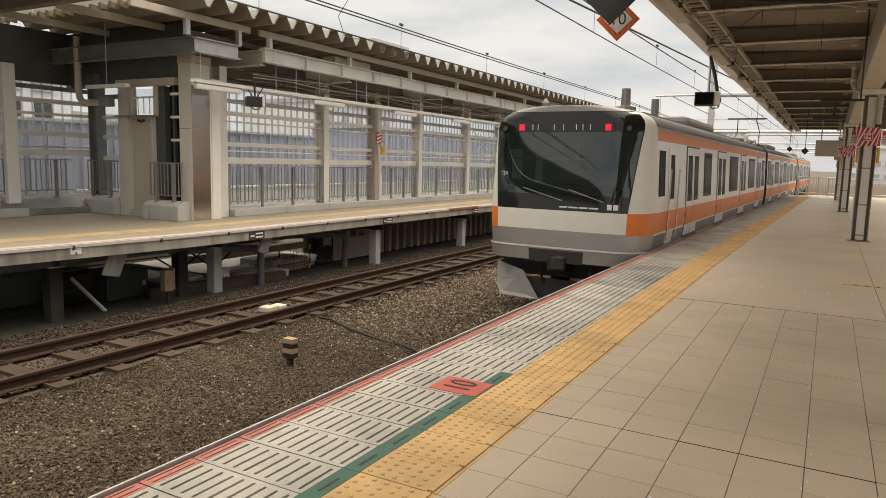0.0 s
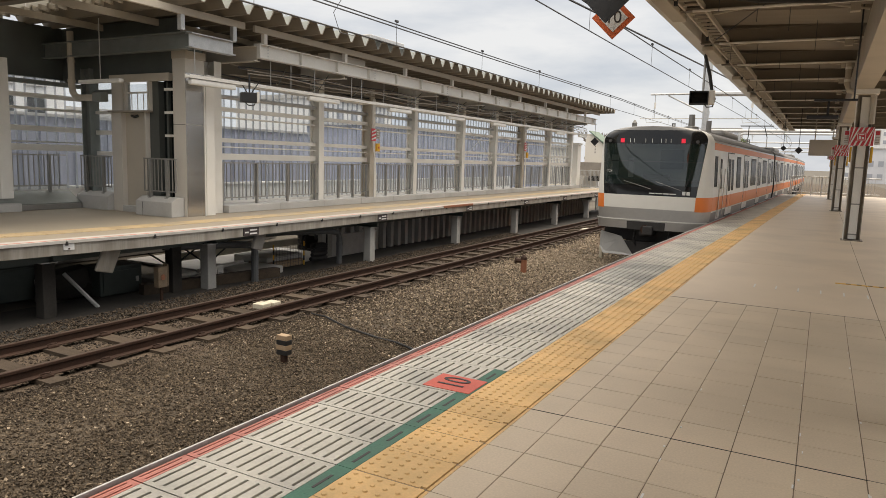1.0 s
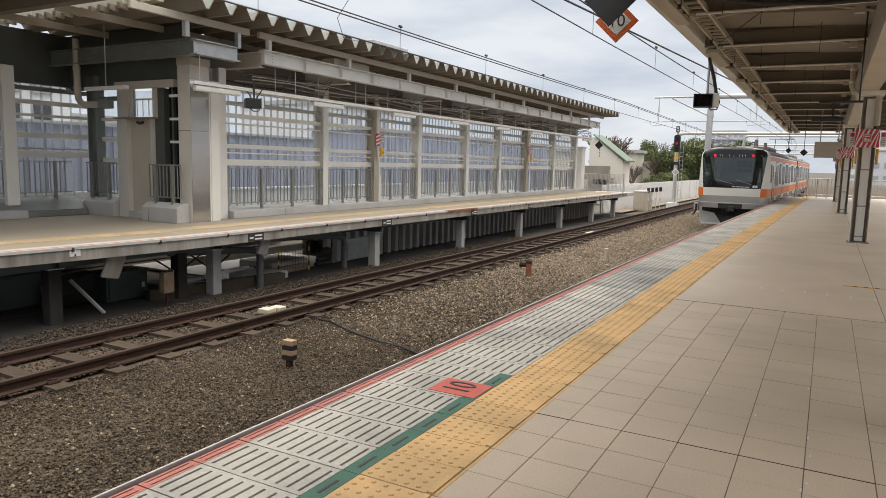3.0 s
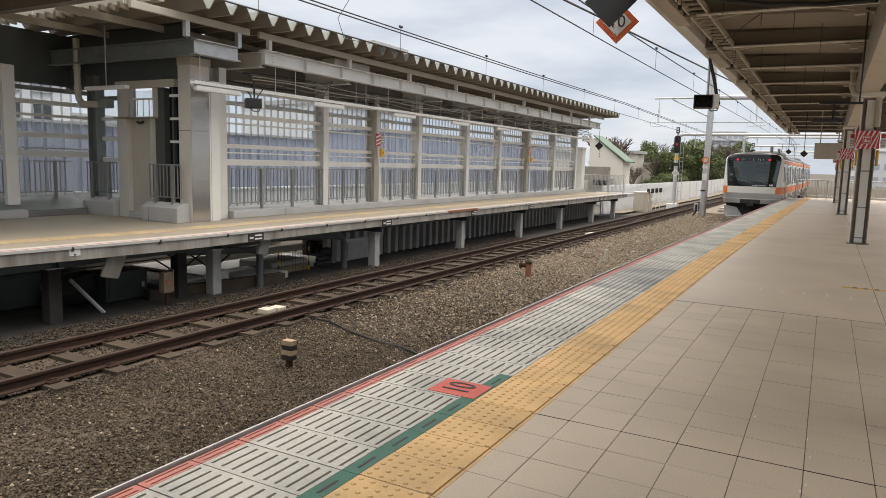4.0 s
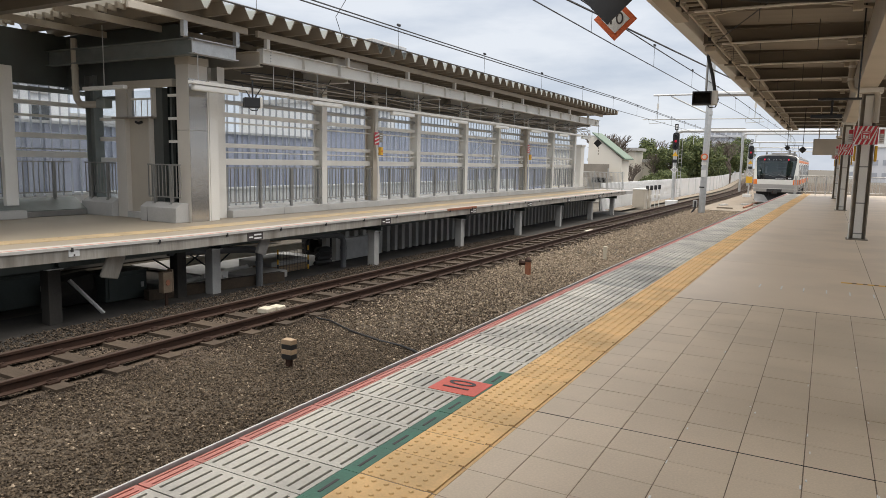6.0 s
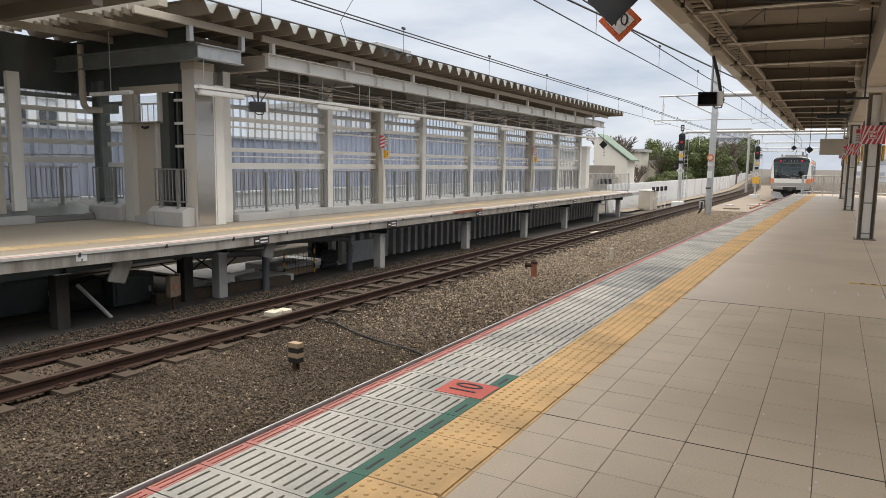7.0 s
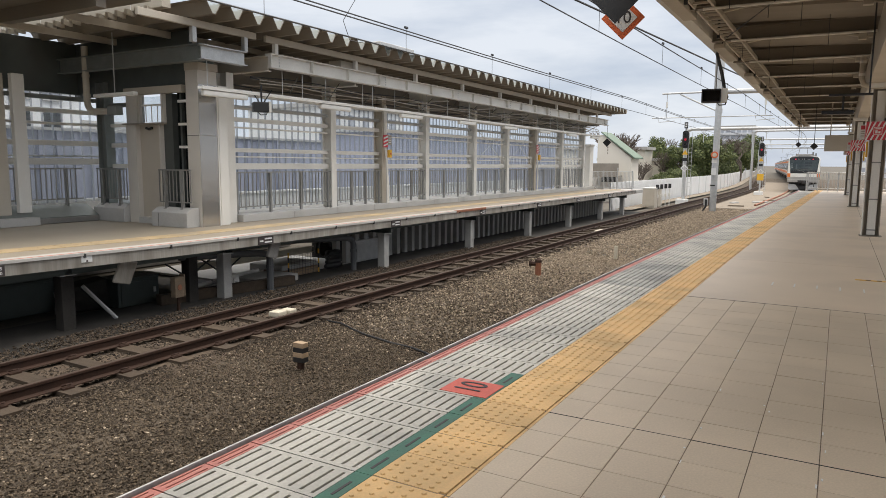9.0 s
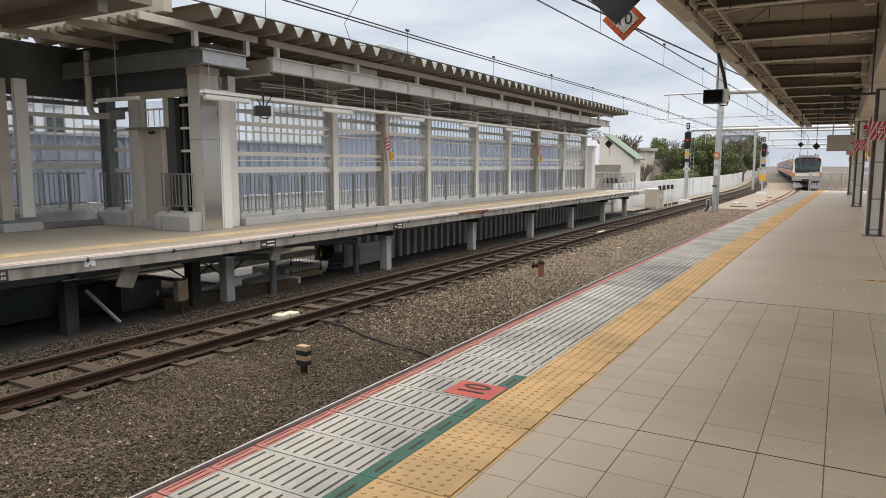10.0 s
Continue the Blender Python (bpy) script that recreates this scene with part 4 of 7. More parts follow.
    block("timber_stack", "stacked weathered boards under the platform", "timber", bx(-9.5, -8.75, 12.3, 13.5, -1.31, -1.17), MARKBROWN)
    block("rubble_heap", "dark rubble heap beneath the platform", "rubble", MB().tube([(-9.6, 7.2, -1.36), (-9.6, 7.4, -1.1), (-9.5, 7.9, -1.05), (-9.5, 8.3, -1.36)], [0.1, 0.3, 0.34, 0.1], 7), SHADECONC)
    for k in range(2):
        block("black_cable", "black cable sagging beneath the platform", "cable", MB().tube([(-8.4 - 0.1 * k, 8.6 + 0.9 * k, -0.5), (-8.5, 9.2 + 0.9 * k, -0.85 - 0.05 * k), (-8.5, 9.9 + 0.9 * k, -0.48)], 0.018, 5), BLACK)
    for pts in ([(-8.5, 9.0, -0.42), (-8.1, 10.7, -0.5), (-8.03, 10.93, -0.54), (-8.03, 10.99, -0.66), (-8.03, 10.99, -1.36)], [(-8.7, 12.2, -0.42), (-8.25, 13.9, -0.47), (-8.18, 14.11, -0.53), (-8.18, 14.17, -0.66), (-8.18, 14.17, -1.36)]):
        p = thing("drain_pipe", "dark grey drain pipe elbow beneath the platform", "pipe")
        part("pipe", MB().tube(pts, 0.075, 10), PIPEGREY, p, smooth=True)
        part("collar", MB().tube([(pts[-1][0], pts[-1][1], -0.85), (pts[-1][0], pts[-1][1], -0.78)], 0.085, 10), PIPEGREY, p)
    br = thing("barrier", "yellow and black striped mesh barrier under the platform", "barrier")
    for y in (12.3, 13.4):
        for k in range(5):
            part("post_band", MB().tube([(-8.7, y, -1.32 + 0.12 * k), (-8.7, y, -1.2 + 0.12 * k)], 0.02, 6), YPAINT if k % 2 == 0 else BLACK, br)
    mbm = MB()
    for k in range(12):
        mbm.tube([(-8.7, 12.3 + 0.1 * k, -1.3), (-8.7, 12.3 + 0.1 * k, -0.8)], 0.004, 4)
    for k in range(7):
        mbm.tube([(-8.7, 12.3, -1.28 + 0.08 * k), (-8.7, 13.4, -1.28 + 0.08 * k)], 0.004, 4)
    part("mesh", mbm, WIRE, br)
    sb = thing("sandbags", "stacked grey sandbags under the platform", "sandbags")
    for k in range(4):
        mbs = MB().tube([(-8.9 + 0.04 * k, 13.9 + 0.02 * k, -1.26 + 0.11 * k), (-8.9, 14.0, -1.26 + 0.11 * k), (-8.85, 14.35, -1.26 + 0.11 * k), (-8.85, 14.5, -1.25 + 0.11 * k)], [0.05, 0.09, 0.09, 0.04], 8)
        part("bag", mbs, DARK, sb, smooth=True)
    hose = thing("cable_coil", "coil of black cable hung beneath the platform", "cable")
    for k in range(3):
        part("loop", MB().tube([(-8.8 + 0.03 * k, 13.7 + 0.28 * math.cos(a * 0.524), -0.75 + 0.22 * math.sin(a * 0.524)) for a in range(12)], 0.02, 6), BLACK, hose)
    # small plates on the fascia
    for k, y in enumerate((4.93, 10.05, 14.8, 19.9, 24.8, 29.4, 34.2)):
        e = far_e(y + 0.2)
        pl = thing("clearance_plate", "small black plate with white writing on the platform face", "plate", "clearance plates", at=pose(e, y, 0, 0, 0, -6.0 if k == 0 else 0))
        part("plate", bx(-0.031, -0.012, 0, 0.42, -0.215, -0.06), INK, pl)
        m = lambda yy, z: pose(-0.010, yy, z, 90, 0, 90)
        if k == 0:
            text_part("writing", "No.", 0.07, m(0.07, -0.15), WHITE, pl)
            text_part("writing", "D=1,465", 0.065, m(0.27, -0.105), WHITE, pl)
            text_part("writing", "H=1,100", 0.065, m(0.27, -0.175), WHITE, pl)
        else:
            for a, z in ((0.03, -0.16), (0.17, -0.12), (0.17, -0.19)):
                part("writing_bar", bx(-0.012, -0.009, a, a + (0.1 if a < 0.1 else 0.2), z, z + 0.03), WHITE, pl)
    pl = thing("white_plate", "small white plate on the platform face", "plate", at=pose(far_e(6.45), 6.45, 0, 0, 0, -6))
    part("plate", bx(-0.031, -0.018, 0, 0.17, -0.15, -0.05), WHITE, pl)
    part("bolt", MB().tube([(-0.018, 0.085, -0.13), (-0.010, 0.085, -0.13)], 0.014, 8), RUST, pl)
    rm = thing("rust_mark", "rust red strip on the platform edge", "edge strip")
    part("strip", bx(FAR_E - 0.1, FAR_E + 0.008, 18.3, 20.3, -0.05, 0.012), RUSTRED, rm)


DULLTAN = mat("dull_tan", (0.17, 0.125, 0.085), 0.8, var=0.25, scale=9)
MARKBROWN = mat("faded_brown", (0.33, 0.235, 0.15), 0.8, var=0.2, scale=9)
PALECREAM = mat("cream_plastic", (0.56, 0.51, 0.41), 0.6, var=0.12, scale=8)
TANSTEEL = mat("tan_steel", (0.46, 0.41, 0.31), 0.6, var=0.15, scale=3, dirt=(0.25, 0.2, 0.14), dirt_amount=0.5)
LEGGREY = mat("leg_grey", (0.36, 0.355, 0.34), 0.6, var=0.12, dirt=(0.2, 0.19, 0.17), dirt_amount=0.5)
# Near-black base colour paints the shade under the far platform.
SHADECONC = mat("world_shade_concrete", (0.027, 0.024, 0.021), 0.9, var=0.3, scale=2, fine=30, bump=0.3, dirt=(0.06, 0.054, 0.047), dirt_amount=0.6)
PIPEGREY = mat("pipe_grey", (0.10, 0.105, 0.11), 0.5, var=0.1)
RUSTRED = mat("rust_red", (0.28, 0.11, 0.06), 0.7, var=0.25, scale=9)
build_under_platform()


# ---------------------------------------------------------------- windbreak wall of the far platform
WALL_X = -9.95
POSTS = [11.75, 15.55, 18.05, 20.7, 24.35, 27.45, 30.55, 34.2, 37.7]
RAILS = [(2.74, 0.05, "p"), (2.45, 0.05, "f"), (2.26, 0.018, "f"), (1.72, 0.05, "f"), (1.56, 0.015, "f"), (1.33, 0.075, "f")]


def corrugated(mb, y0, y1, z0, z1, x, pitch=0.24, depth=0.03):
    """A ribbed clear sheet that runs along y."""
    n = max(1, round((y1 - y0) / pitch))
    pr = []
    for k in range(n):
        a = y0 + (y1 - y0) * k / n
        w = (y1 - y0) / n
        pr += [(a, 0), (a + 0.78 * w, 0), (a + 0.84 * w, depth), (a + 0.94 * w, depth)]
    pr.append((y1, 0))
    b = len(mb.v)
    for a, d in pr:
        mb.v += [(x + d, a, z0), (x + d, a, z1)]
    for k in range(len(pr) - 1):
        mb.f.append((b + 2 * k, b + 2 * k + 1, b + 2 * k + 3, b + 2 * k + 2))
        mb.m.append(1 if pr[k][1] or pr[k + 1][1] else 0)
    return mb


def build_bay(w, xoff, y0, y1):
    """Rails, clear sheet, kerb and bar railing between two posts, along y."""
    for z, h, kind in RAILS:
        if kind == "p":
            part("rail", MB().tube([(WALL_X - 0.12, y0, z), (WALL_X - 0.12, y1, z)], h, 8), GALV, w)
        else:
            part("rail", bx(WALL_X - 0.17, WALL_X - 0.08, y0, y1, z - h, z + h), PAINT, w, bevel=0.006)
    ob = part("clear_sheet", corrugated(MB(), y0, y1, 0.25, 3.05, WALL_X - 0.32), [SCREEN, RIB], w, "ribbed translucent sheet")
    n = 4 if y1 - y0 > 2.2 else 2
    part("handrail", bx(WALL_X - 0.04, WALL_X + 0.0, y0, y1, 1.17, 1.20), RAILGREY, w)
    part("bottom_rail", bx(WALL_X - 0.035, WALL_X - 0.005, y0, y1, 0.33, 0.355), RAILGREY, w)
    for k in range(n):
        y = y0 + 0.12 + (y1 - y0 - 0.24) * k / (n - 1)
        part("railing_post", bx(WALL_X - 0.05, WALL_X + 0.01, y - 0.03, y + 0.03, 0.18, 1.17), RAILGREY, w)
    m = int((y1 - y0) / 0.13)
    for k in range(1, m):
        y = y0 + (y1 - y0) * k / m
        ob = new("bar", BAR)
        ob.parent, ob.matrix_basis = w, pose(WALL_X - 0.02, y, 0.355)


RIB = clear_sheet("clear_rib", (0.42, 0.45, 0.48), 0.35)
BAR = bx(-0.009, 0.009, -0.009, 0.009, 0, 0.815).mesh("bar", RAILGREY)


def build_windbreak():
    w = thing("windbreak_wall", "pale steel windbreak with ribbed clear sheets, rails and bar railing", "windbreak", kind="structure")
    for a, b in zip(POSTS, POSTS[1:]):
        build_bay(w, 0, a + 0.06, b - 0.06)
    for k, y in enumerate(POSTS):
        mb = MB().box(WALL_X - 0.26, WALL_X - 0.245, y - 0.11, y + 0.11, 0, 3.5).box(WALL_X + 0.045, WALL_X + 0.06, y - 0.11, y + 0.11, 0.0, 3.5).box(WALL_X - 0.245, WALL_X + 0.045, y - 0.008, y + 0.008, 0, 3.5)
        part("column", mb, BEIGE if k in (2, 6) else PAINT, w)
    y = 11.9
    while y < 39.2:
        part("kerb", bx(WALL_X - 0.5, WALL_X + 0.22, y, min(y + 1.79, 39.2), 0.0, 0.175), PALECONC, w, bevel=0.012)
        y += 1.8
    part("head_beam", bx(WALL_X - 0.2, WALL_X, 11.7, 38.6, 3.02, 3.14), PAINT, w)
    for a, b in ((24.4, 27.4), (27.5, 30.5)):
        for sg in (0, 1):
            part("brace", MB().tube([(WALL_X - 0.07, a, 1.4 if sg else 2.95), (WALL_X - 0.07, b, 2.95 if sg else 1.4)], 0.012, 5), GALV, w)
        for y, s in ((b, -1), (b, 1)):
            part("knee_brace", bx(WALL_X - 0.06, WALL_X - 0.02, y + s * 0.3 - 0.02, y + s * 0.3 + 0.02, 1.45, 1.75), PAINT, w)


build_windbreak()


def build_stop_post(y, x=WALL_X + 0.16):
    s = thing("emergency_call_point", "striped stop sign with yellow call box and conduits on a post", "call point", at=pose(x, y, 0))
    for k in range(3):
        part("conduit", MB().tube([(0.0, -0.12 + 0.05 * k, 3.2), (0.0, -0.12 + 0.05 * k, 2.0 - 0.3 * k), (0.02, -0.02 + 0.04 * k, 1.5 - 0.3 * k), (0.02, -0.02 + 0.04 * k, 0.0)], 0.018, 6), PAINT, s)
    part("board", bx(0.03, 0.045, -0.24, 0.0, 1.92, 2.3), SIGNRED, s, "red and white striped board")
    for k in range(3):
        mb = MB()
        mb.face([(0.048, -0.24, 1.94 + 0.11 * k), (0.048, -0.24, 1.99 + 0.11 * k), (0.048, 0.0, 2.06 + 0.11 * k if k < 2 else 2.29), (0.048, 0.0, 2.01 + 0.11 * k)])
        part("stripe", mb, WHITE, s)
    part("notice", bx(0.03, 0.04, 0.02, 0.2, 2.0, 2.3), BROWNSTEEL, s)
    for k in range(3):
        part("notice_bar", bx(0.041, 0.044, 0.04, 0.18, 2.06 + 0.07 * k, 2.09 + 0.07 * k), WHITE, s)
    part("call_box", bx(0.0, 0.09, 0.02, 0.16, 1.6, 1.85), YPAINT, s, "yellow call box", bevel=0.01)
    part("button", MB().tube([(0.09, 0.09, 1.72), (0.1, 0.09, 1.72)], 0.03, 8), SIGNRED, s)


build_stop_post(18.05)
build_stop_post(30.55)


# ---------------------------------------------------------------- lift lobby front at the near end of the far platform
def low_railing(l, x0, x1, y):
    part("handrail", bx(x0, x1, y - 0.02, y + 0.02, 1.235, 1.265), RAILGREY, l)
    part("bottom_rail", bx(x0, x1, y - 0.012, y + 0.012, 0.53, 0.555), RAILGREY, l)
    n = int((x1 - x0) / 0.105)
    for k in range(n + 1):
        ob = new("bar", LBAR)
        ob.parent, ob.matrix_basis = l, pose(x0 + 0.01 + (x1 - x0 - 0.02) * k / n, y, 0.54)
    for x in (x0 + 0.22, x1 - 0.28):
        part("railing_post", bx(x - 0.03, x + 0.03, y - 0.03, y + 0.03, 0.36, 1.24), RAILGREY, l)
        part("post_foot", bx(x - 0.05, x + 0.05, y - 0.05, y + 0.05, 0.36, 0.40), RAILGREY, l)


def plinth(l, x0, x1, y0, y1):
    """A concrete block with a sloped front shoulder."""
    mb = MB()
    prof = [(y0, 0.0), (y1, 0.0), (y1, 0.42), (y0 + 0.16, 0.42), (y0, 0.32)]
    for x in (x0, x1):
        mb.v += [(x, a, z) for a, z in prof]
    mb.f = [tuple(range(4, -1, -1)), tuple(range(5, 10))] + [(k, (k + 1) % 5, 5 + (k + 1) % 5, 5 + k) for k in range(5)]
    mb.m = [0] * len(mb.f)
    part("plinth", mb, PALECONC, l, "concrete railing plinth", bevel=0.012)


def build_lobby():
    l = thing("lobby_front", "recessed lobby front with beige panel, steel columns and low railings", "station building", kind="structure")
    # corner pier: pale front, stainless side, white jamb
    part("pier", bx(-9.92, -9.53, 10.5, 11.03, 0.0, 3.4), PIERGREY, l, bevel=0.006)
    part("pier_joint", bx(-9.915, -9.535, 10.494, 10.498, 2.0, 2.008), DARK, l)
    for z0, z1 in ((0.0, 2.0), (2.006, 3.1)):
        part("stainless_panel", bx(-9.528, -9.515, 10.5, 10.985, z0, z1), STAINLESS, l, "brushed stainless steel corner panel", bevel=0.003)
    part("corner_trim", bx(-9.526, -9.505, 10.99, 11.02, 0.0, 3.1), PAINT, l)
    part("jamb", bx(-9.9, -9.52, 11.05, 11.3, 0.0, 3.12), PAINT, l, bevel=0.01)
    part("capital", bx(-9.93, -9.5, 10.49, 11.04, 3.402, 3.56), BEIGE, l)
    # beige cupboard with top plate
    part("panel", bx(-11.66, -10.82, 10.62, 10.75, 0.14, 2.27), BEIGE, l, "beige steel panel")
    part("panel_frame", bx(-12.01, -11.66, 10.5, 10.75, 0.0, 2.27), PIERGREY, l, bevel=0.008)
    part("panel_frame", bx(-10.86, -10.82, 10.5, 10.618, 0.14, 2.27), PIERGREY, l)
    part("panel_top", bx(-12.03, -10.70, 10.42, 10.76, 2.272, 2.31), BROWNSTEEL, l)
    part("panel_lamp", MB().tube([(-11.42, 10.6, 2.2), (-11.3, 10.58, 2.17), (-11.2, 10.6, 2.2)], 0.03, 6), DARK, l)
    part("sill", bx(-11.66, -10.72, 10.48, 10.618, 0.0, 0.137), PALECONC, l)
    for x0, x1 in ((-12.0, -11.62), (-11.56, -11.50), (-10.78, -10.70)):
        part("window_post", bx(x0, x1, 10.52, 10.64, 2.312, 2.95), PIERGREY, l)
    part("window", bx(-11.5, -10.78, 10.58, 10.59, 2.33, 2.9), SCREEN, l, "bright clear pane")
    part("window_bar", bx(-11.5, -10.78, 10.55, 10.575, 2.69, 2.73), PAINT, l)
    for k in range(3):
        part("window_mullion", bx(-11.36 + 0.2 * k, -11.345 + 0.2 * k, 10.556, 10.57, 2.33, 2.69), PAINT, l)
    part("lintel", bx(-12.05, -10.05, 10.5, 10.62, 2.952, 3.115), BEIGE, l)
    # dark steel post and glazed slot with small rails
    part("dark_post", bx(-10.80, -10.5, 10.6, 10.75, 0, 2.95), GREENSTEEL, l)
    part("dark_post", bx(-10.32, -10.26, 10.66, 10.74, 0, 2.95), GREENSTEEL, l)
    part("dark_glass", bx(-10.5, -9.93, 10.75, 10.77, 0.3, 3.1), SIDEGLASS, l)
    for z in (2.73, 2.23, 1.73):
        part("slot_rail", bx(-10.2, -9.925, 10.5, 10.56, z, z + 0.055), PAINT, l)
    # stub screen and its green steel post
    mb = MB().box(-13.10, -13.08, 10.5, 10.74, 0, 3.3).box(-12.80, -12.78, 10.5, 10.74, 0, 3.3).box(-13.08, -12.80, 10.61, 10.63, 0, 3.3)
    part("steel_post", mb, GREENGALV, l, "grey-green steel H post")
    part("stub_sheet", bx(-12.76, -12.02, 10.72, 10.725, 0.3, 3.0), SCREEN, l)
    for z, h, m in ((2.76, 0.05, GREENGALV), (2.28, 0.035, PAINT), (1.81, 0.05, PAINT), (1.32, 0.05, PAINT)):
        part("stub_rail", bx(-12.76, -12.02, 10.62, 10.70, z - h, z + h), m, l, bevel=0.006)
    plinth(l, -10.76, -9.6, 10.14, 10.49)
    part("plinth_joint", bx(-10.53, -10.522, 10.134, 10.138, 0.0, 0.3), DARK, l)
    plinth(l, -13.2, -12.04, 10.36, 10.7)
    low_railing(l, -10.66, -9.62, 10.3)
    low_railing(l, -13.2, -12.06, 10.5)
    # long recessed screen beyond the lobby
    part("base_wall", bx(-13.3, -12.95, -6, 10.34, 0, 0.13), CONCRETE, l, bevel=0.02)
    for k in range(7):
        part("base_slope", MB().box(-0.27, 0.27, -1.162, 1.162, -0.012, 0.012, 0, pose(-13.22, -4.83 + 2.335 * k, 0.27, 0, 30, 0)), GREENGALV, l, "folded steel sloping cover", bevel=0.004)
    part("base_upstand", bx(-13.75, -13.47, -6, 10.34, 0.0, 0.40), CONCRETE, l)
    part("screen_sheet", corrugated(MB(), -6, 11.35, 0.42, 3.05, -13.9), [SCREEN, RIB], l)
    for z, h, m in ((2.93, 0.05, GREENGALV), (2.62, 0.05, PAINT), (2.32, 0.03, PAINT), (1.86, 0.06, PAINT), (1.42, 0.075, PAINT), (1.55, 0.018, GALV)):
        part("screen_rail", bx(-13.8, -13.7, -6, 11.0, z - h, z + h), m, l, bevel=0.006)
    part("handrail", bx(-13.42, -13.38, -6, 10.25, 1.235, 1.265), RAILGREY, l)
    part("bottom_rail", bx(-13.42, -13.39, -6, 10.25, 0.52, 0.55), RAILGREY, l)
    for k in range(42):
        ob = new("bar", LBAR)
        ob.parent, ob.matrix_basis = l, pose(-13.4, 5.15 + 0.12 * k, 0.54)
    for k in range(4):
        part("railing_post", bx(-13.44, -13.37, 5.6 + 1.4 * k, 5.66 + 1.4 * k, 0.36, 1.24), RAILGREY, l)
    for y in (8.46, 4.6, 0.6):
        part("white_column", bx(-13.06, -12.93, y, y + 0.27, 0.29, 3.3), PAINT, l, "white steel cladding column", bevel=0.01)
        part("column_flange", bx(-13.4, -13.14, y - 0.32, y - 0.06, 0.0, 3.3), BEIGE, l, bevel=0.008)
        part("column_foot", bx(-13.12, -12.8, y - 0.5, y + 0.36, 0, 0.18), PALECONC, l, bevel=0.015)
    part("bent_pipe", MB().tube([(-12.98, 10.2, 4.1), (-12.98, 10.2, 2.86), (-12.95, 10.2, 2.72), (-12.85, 10.2, 2.62), (-12.7, 10.2, 2.59), (-12.1, 10.2, 2.58)], 0.075, 10), BEIGE, l, smooth=True)
    for z in (2.95, 3.4):
        part("pipe_collar", MB().tube([(-12.98, 10.2, z), (-12.98, 10.2, z + 0.06)], 0.088, 10), BEIGE, l)
    part("pipe_box", bx(-12.12, -11.8, 10.1, 10.3, 2.49, 2.70), GREENGALV, l, bevel=0.02)


PIERGREY = mat("warm_grey_paint", (0.60, 0.56, 0.50), 0.5, var=0.06, scale=1.2, fine=40, bump=0.04, dirt=(0.45, 0.41, 0.35), dirt_amount=0.35)
LBAR = bx(-0.009, 0.009, -0.009, 0.009, 0, 0.7).mesh("bar", RAILGREY)
build_lobby()


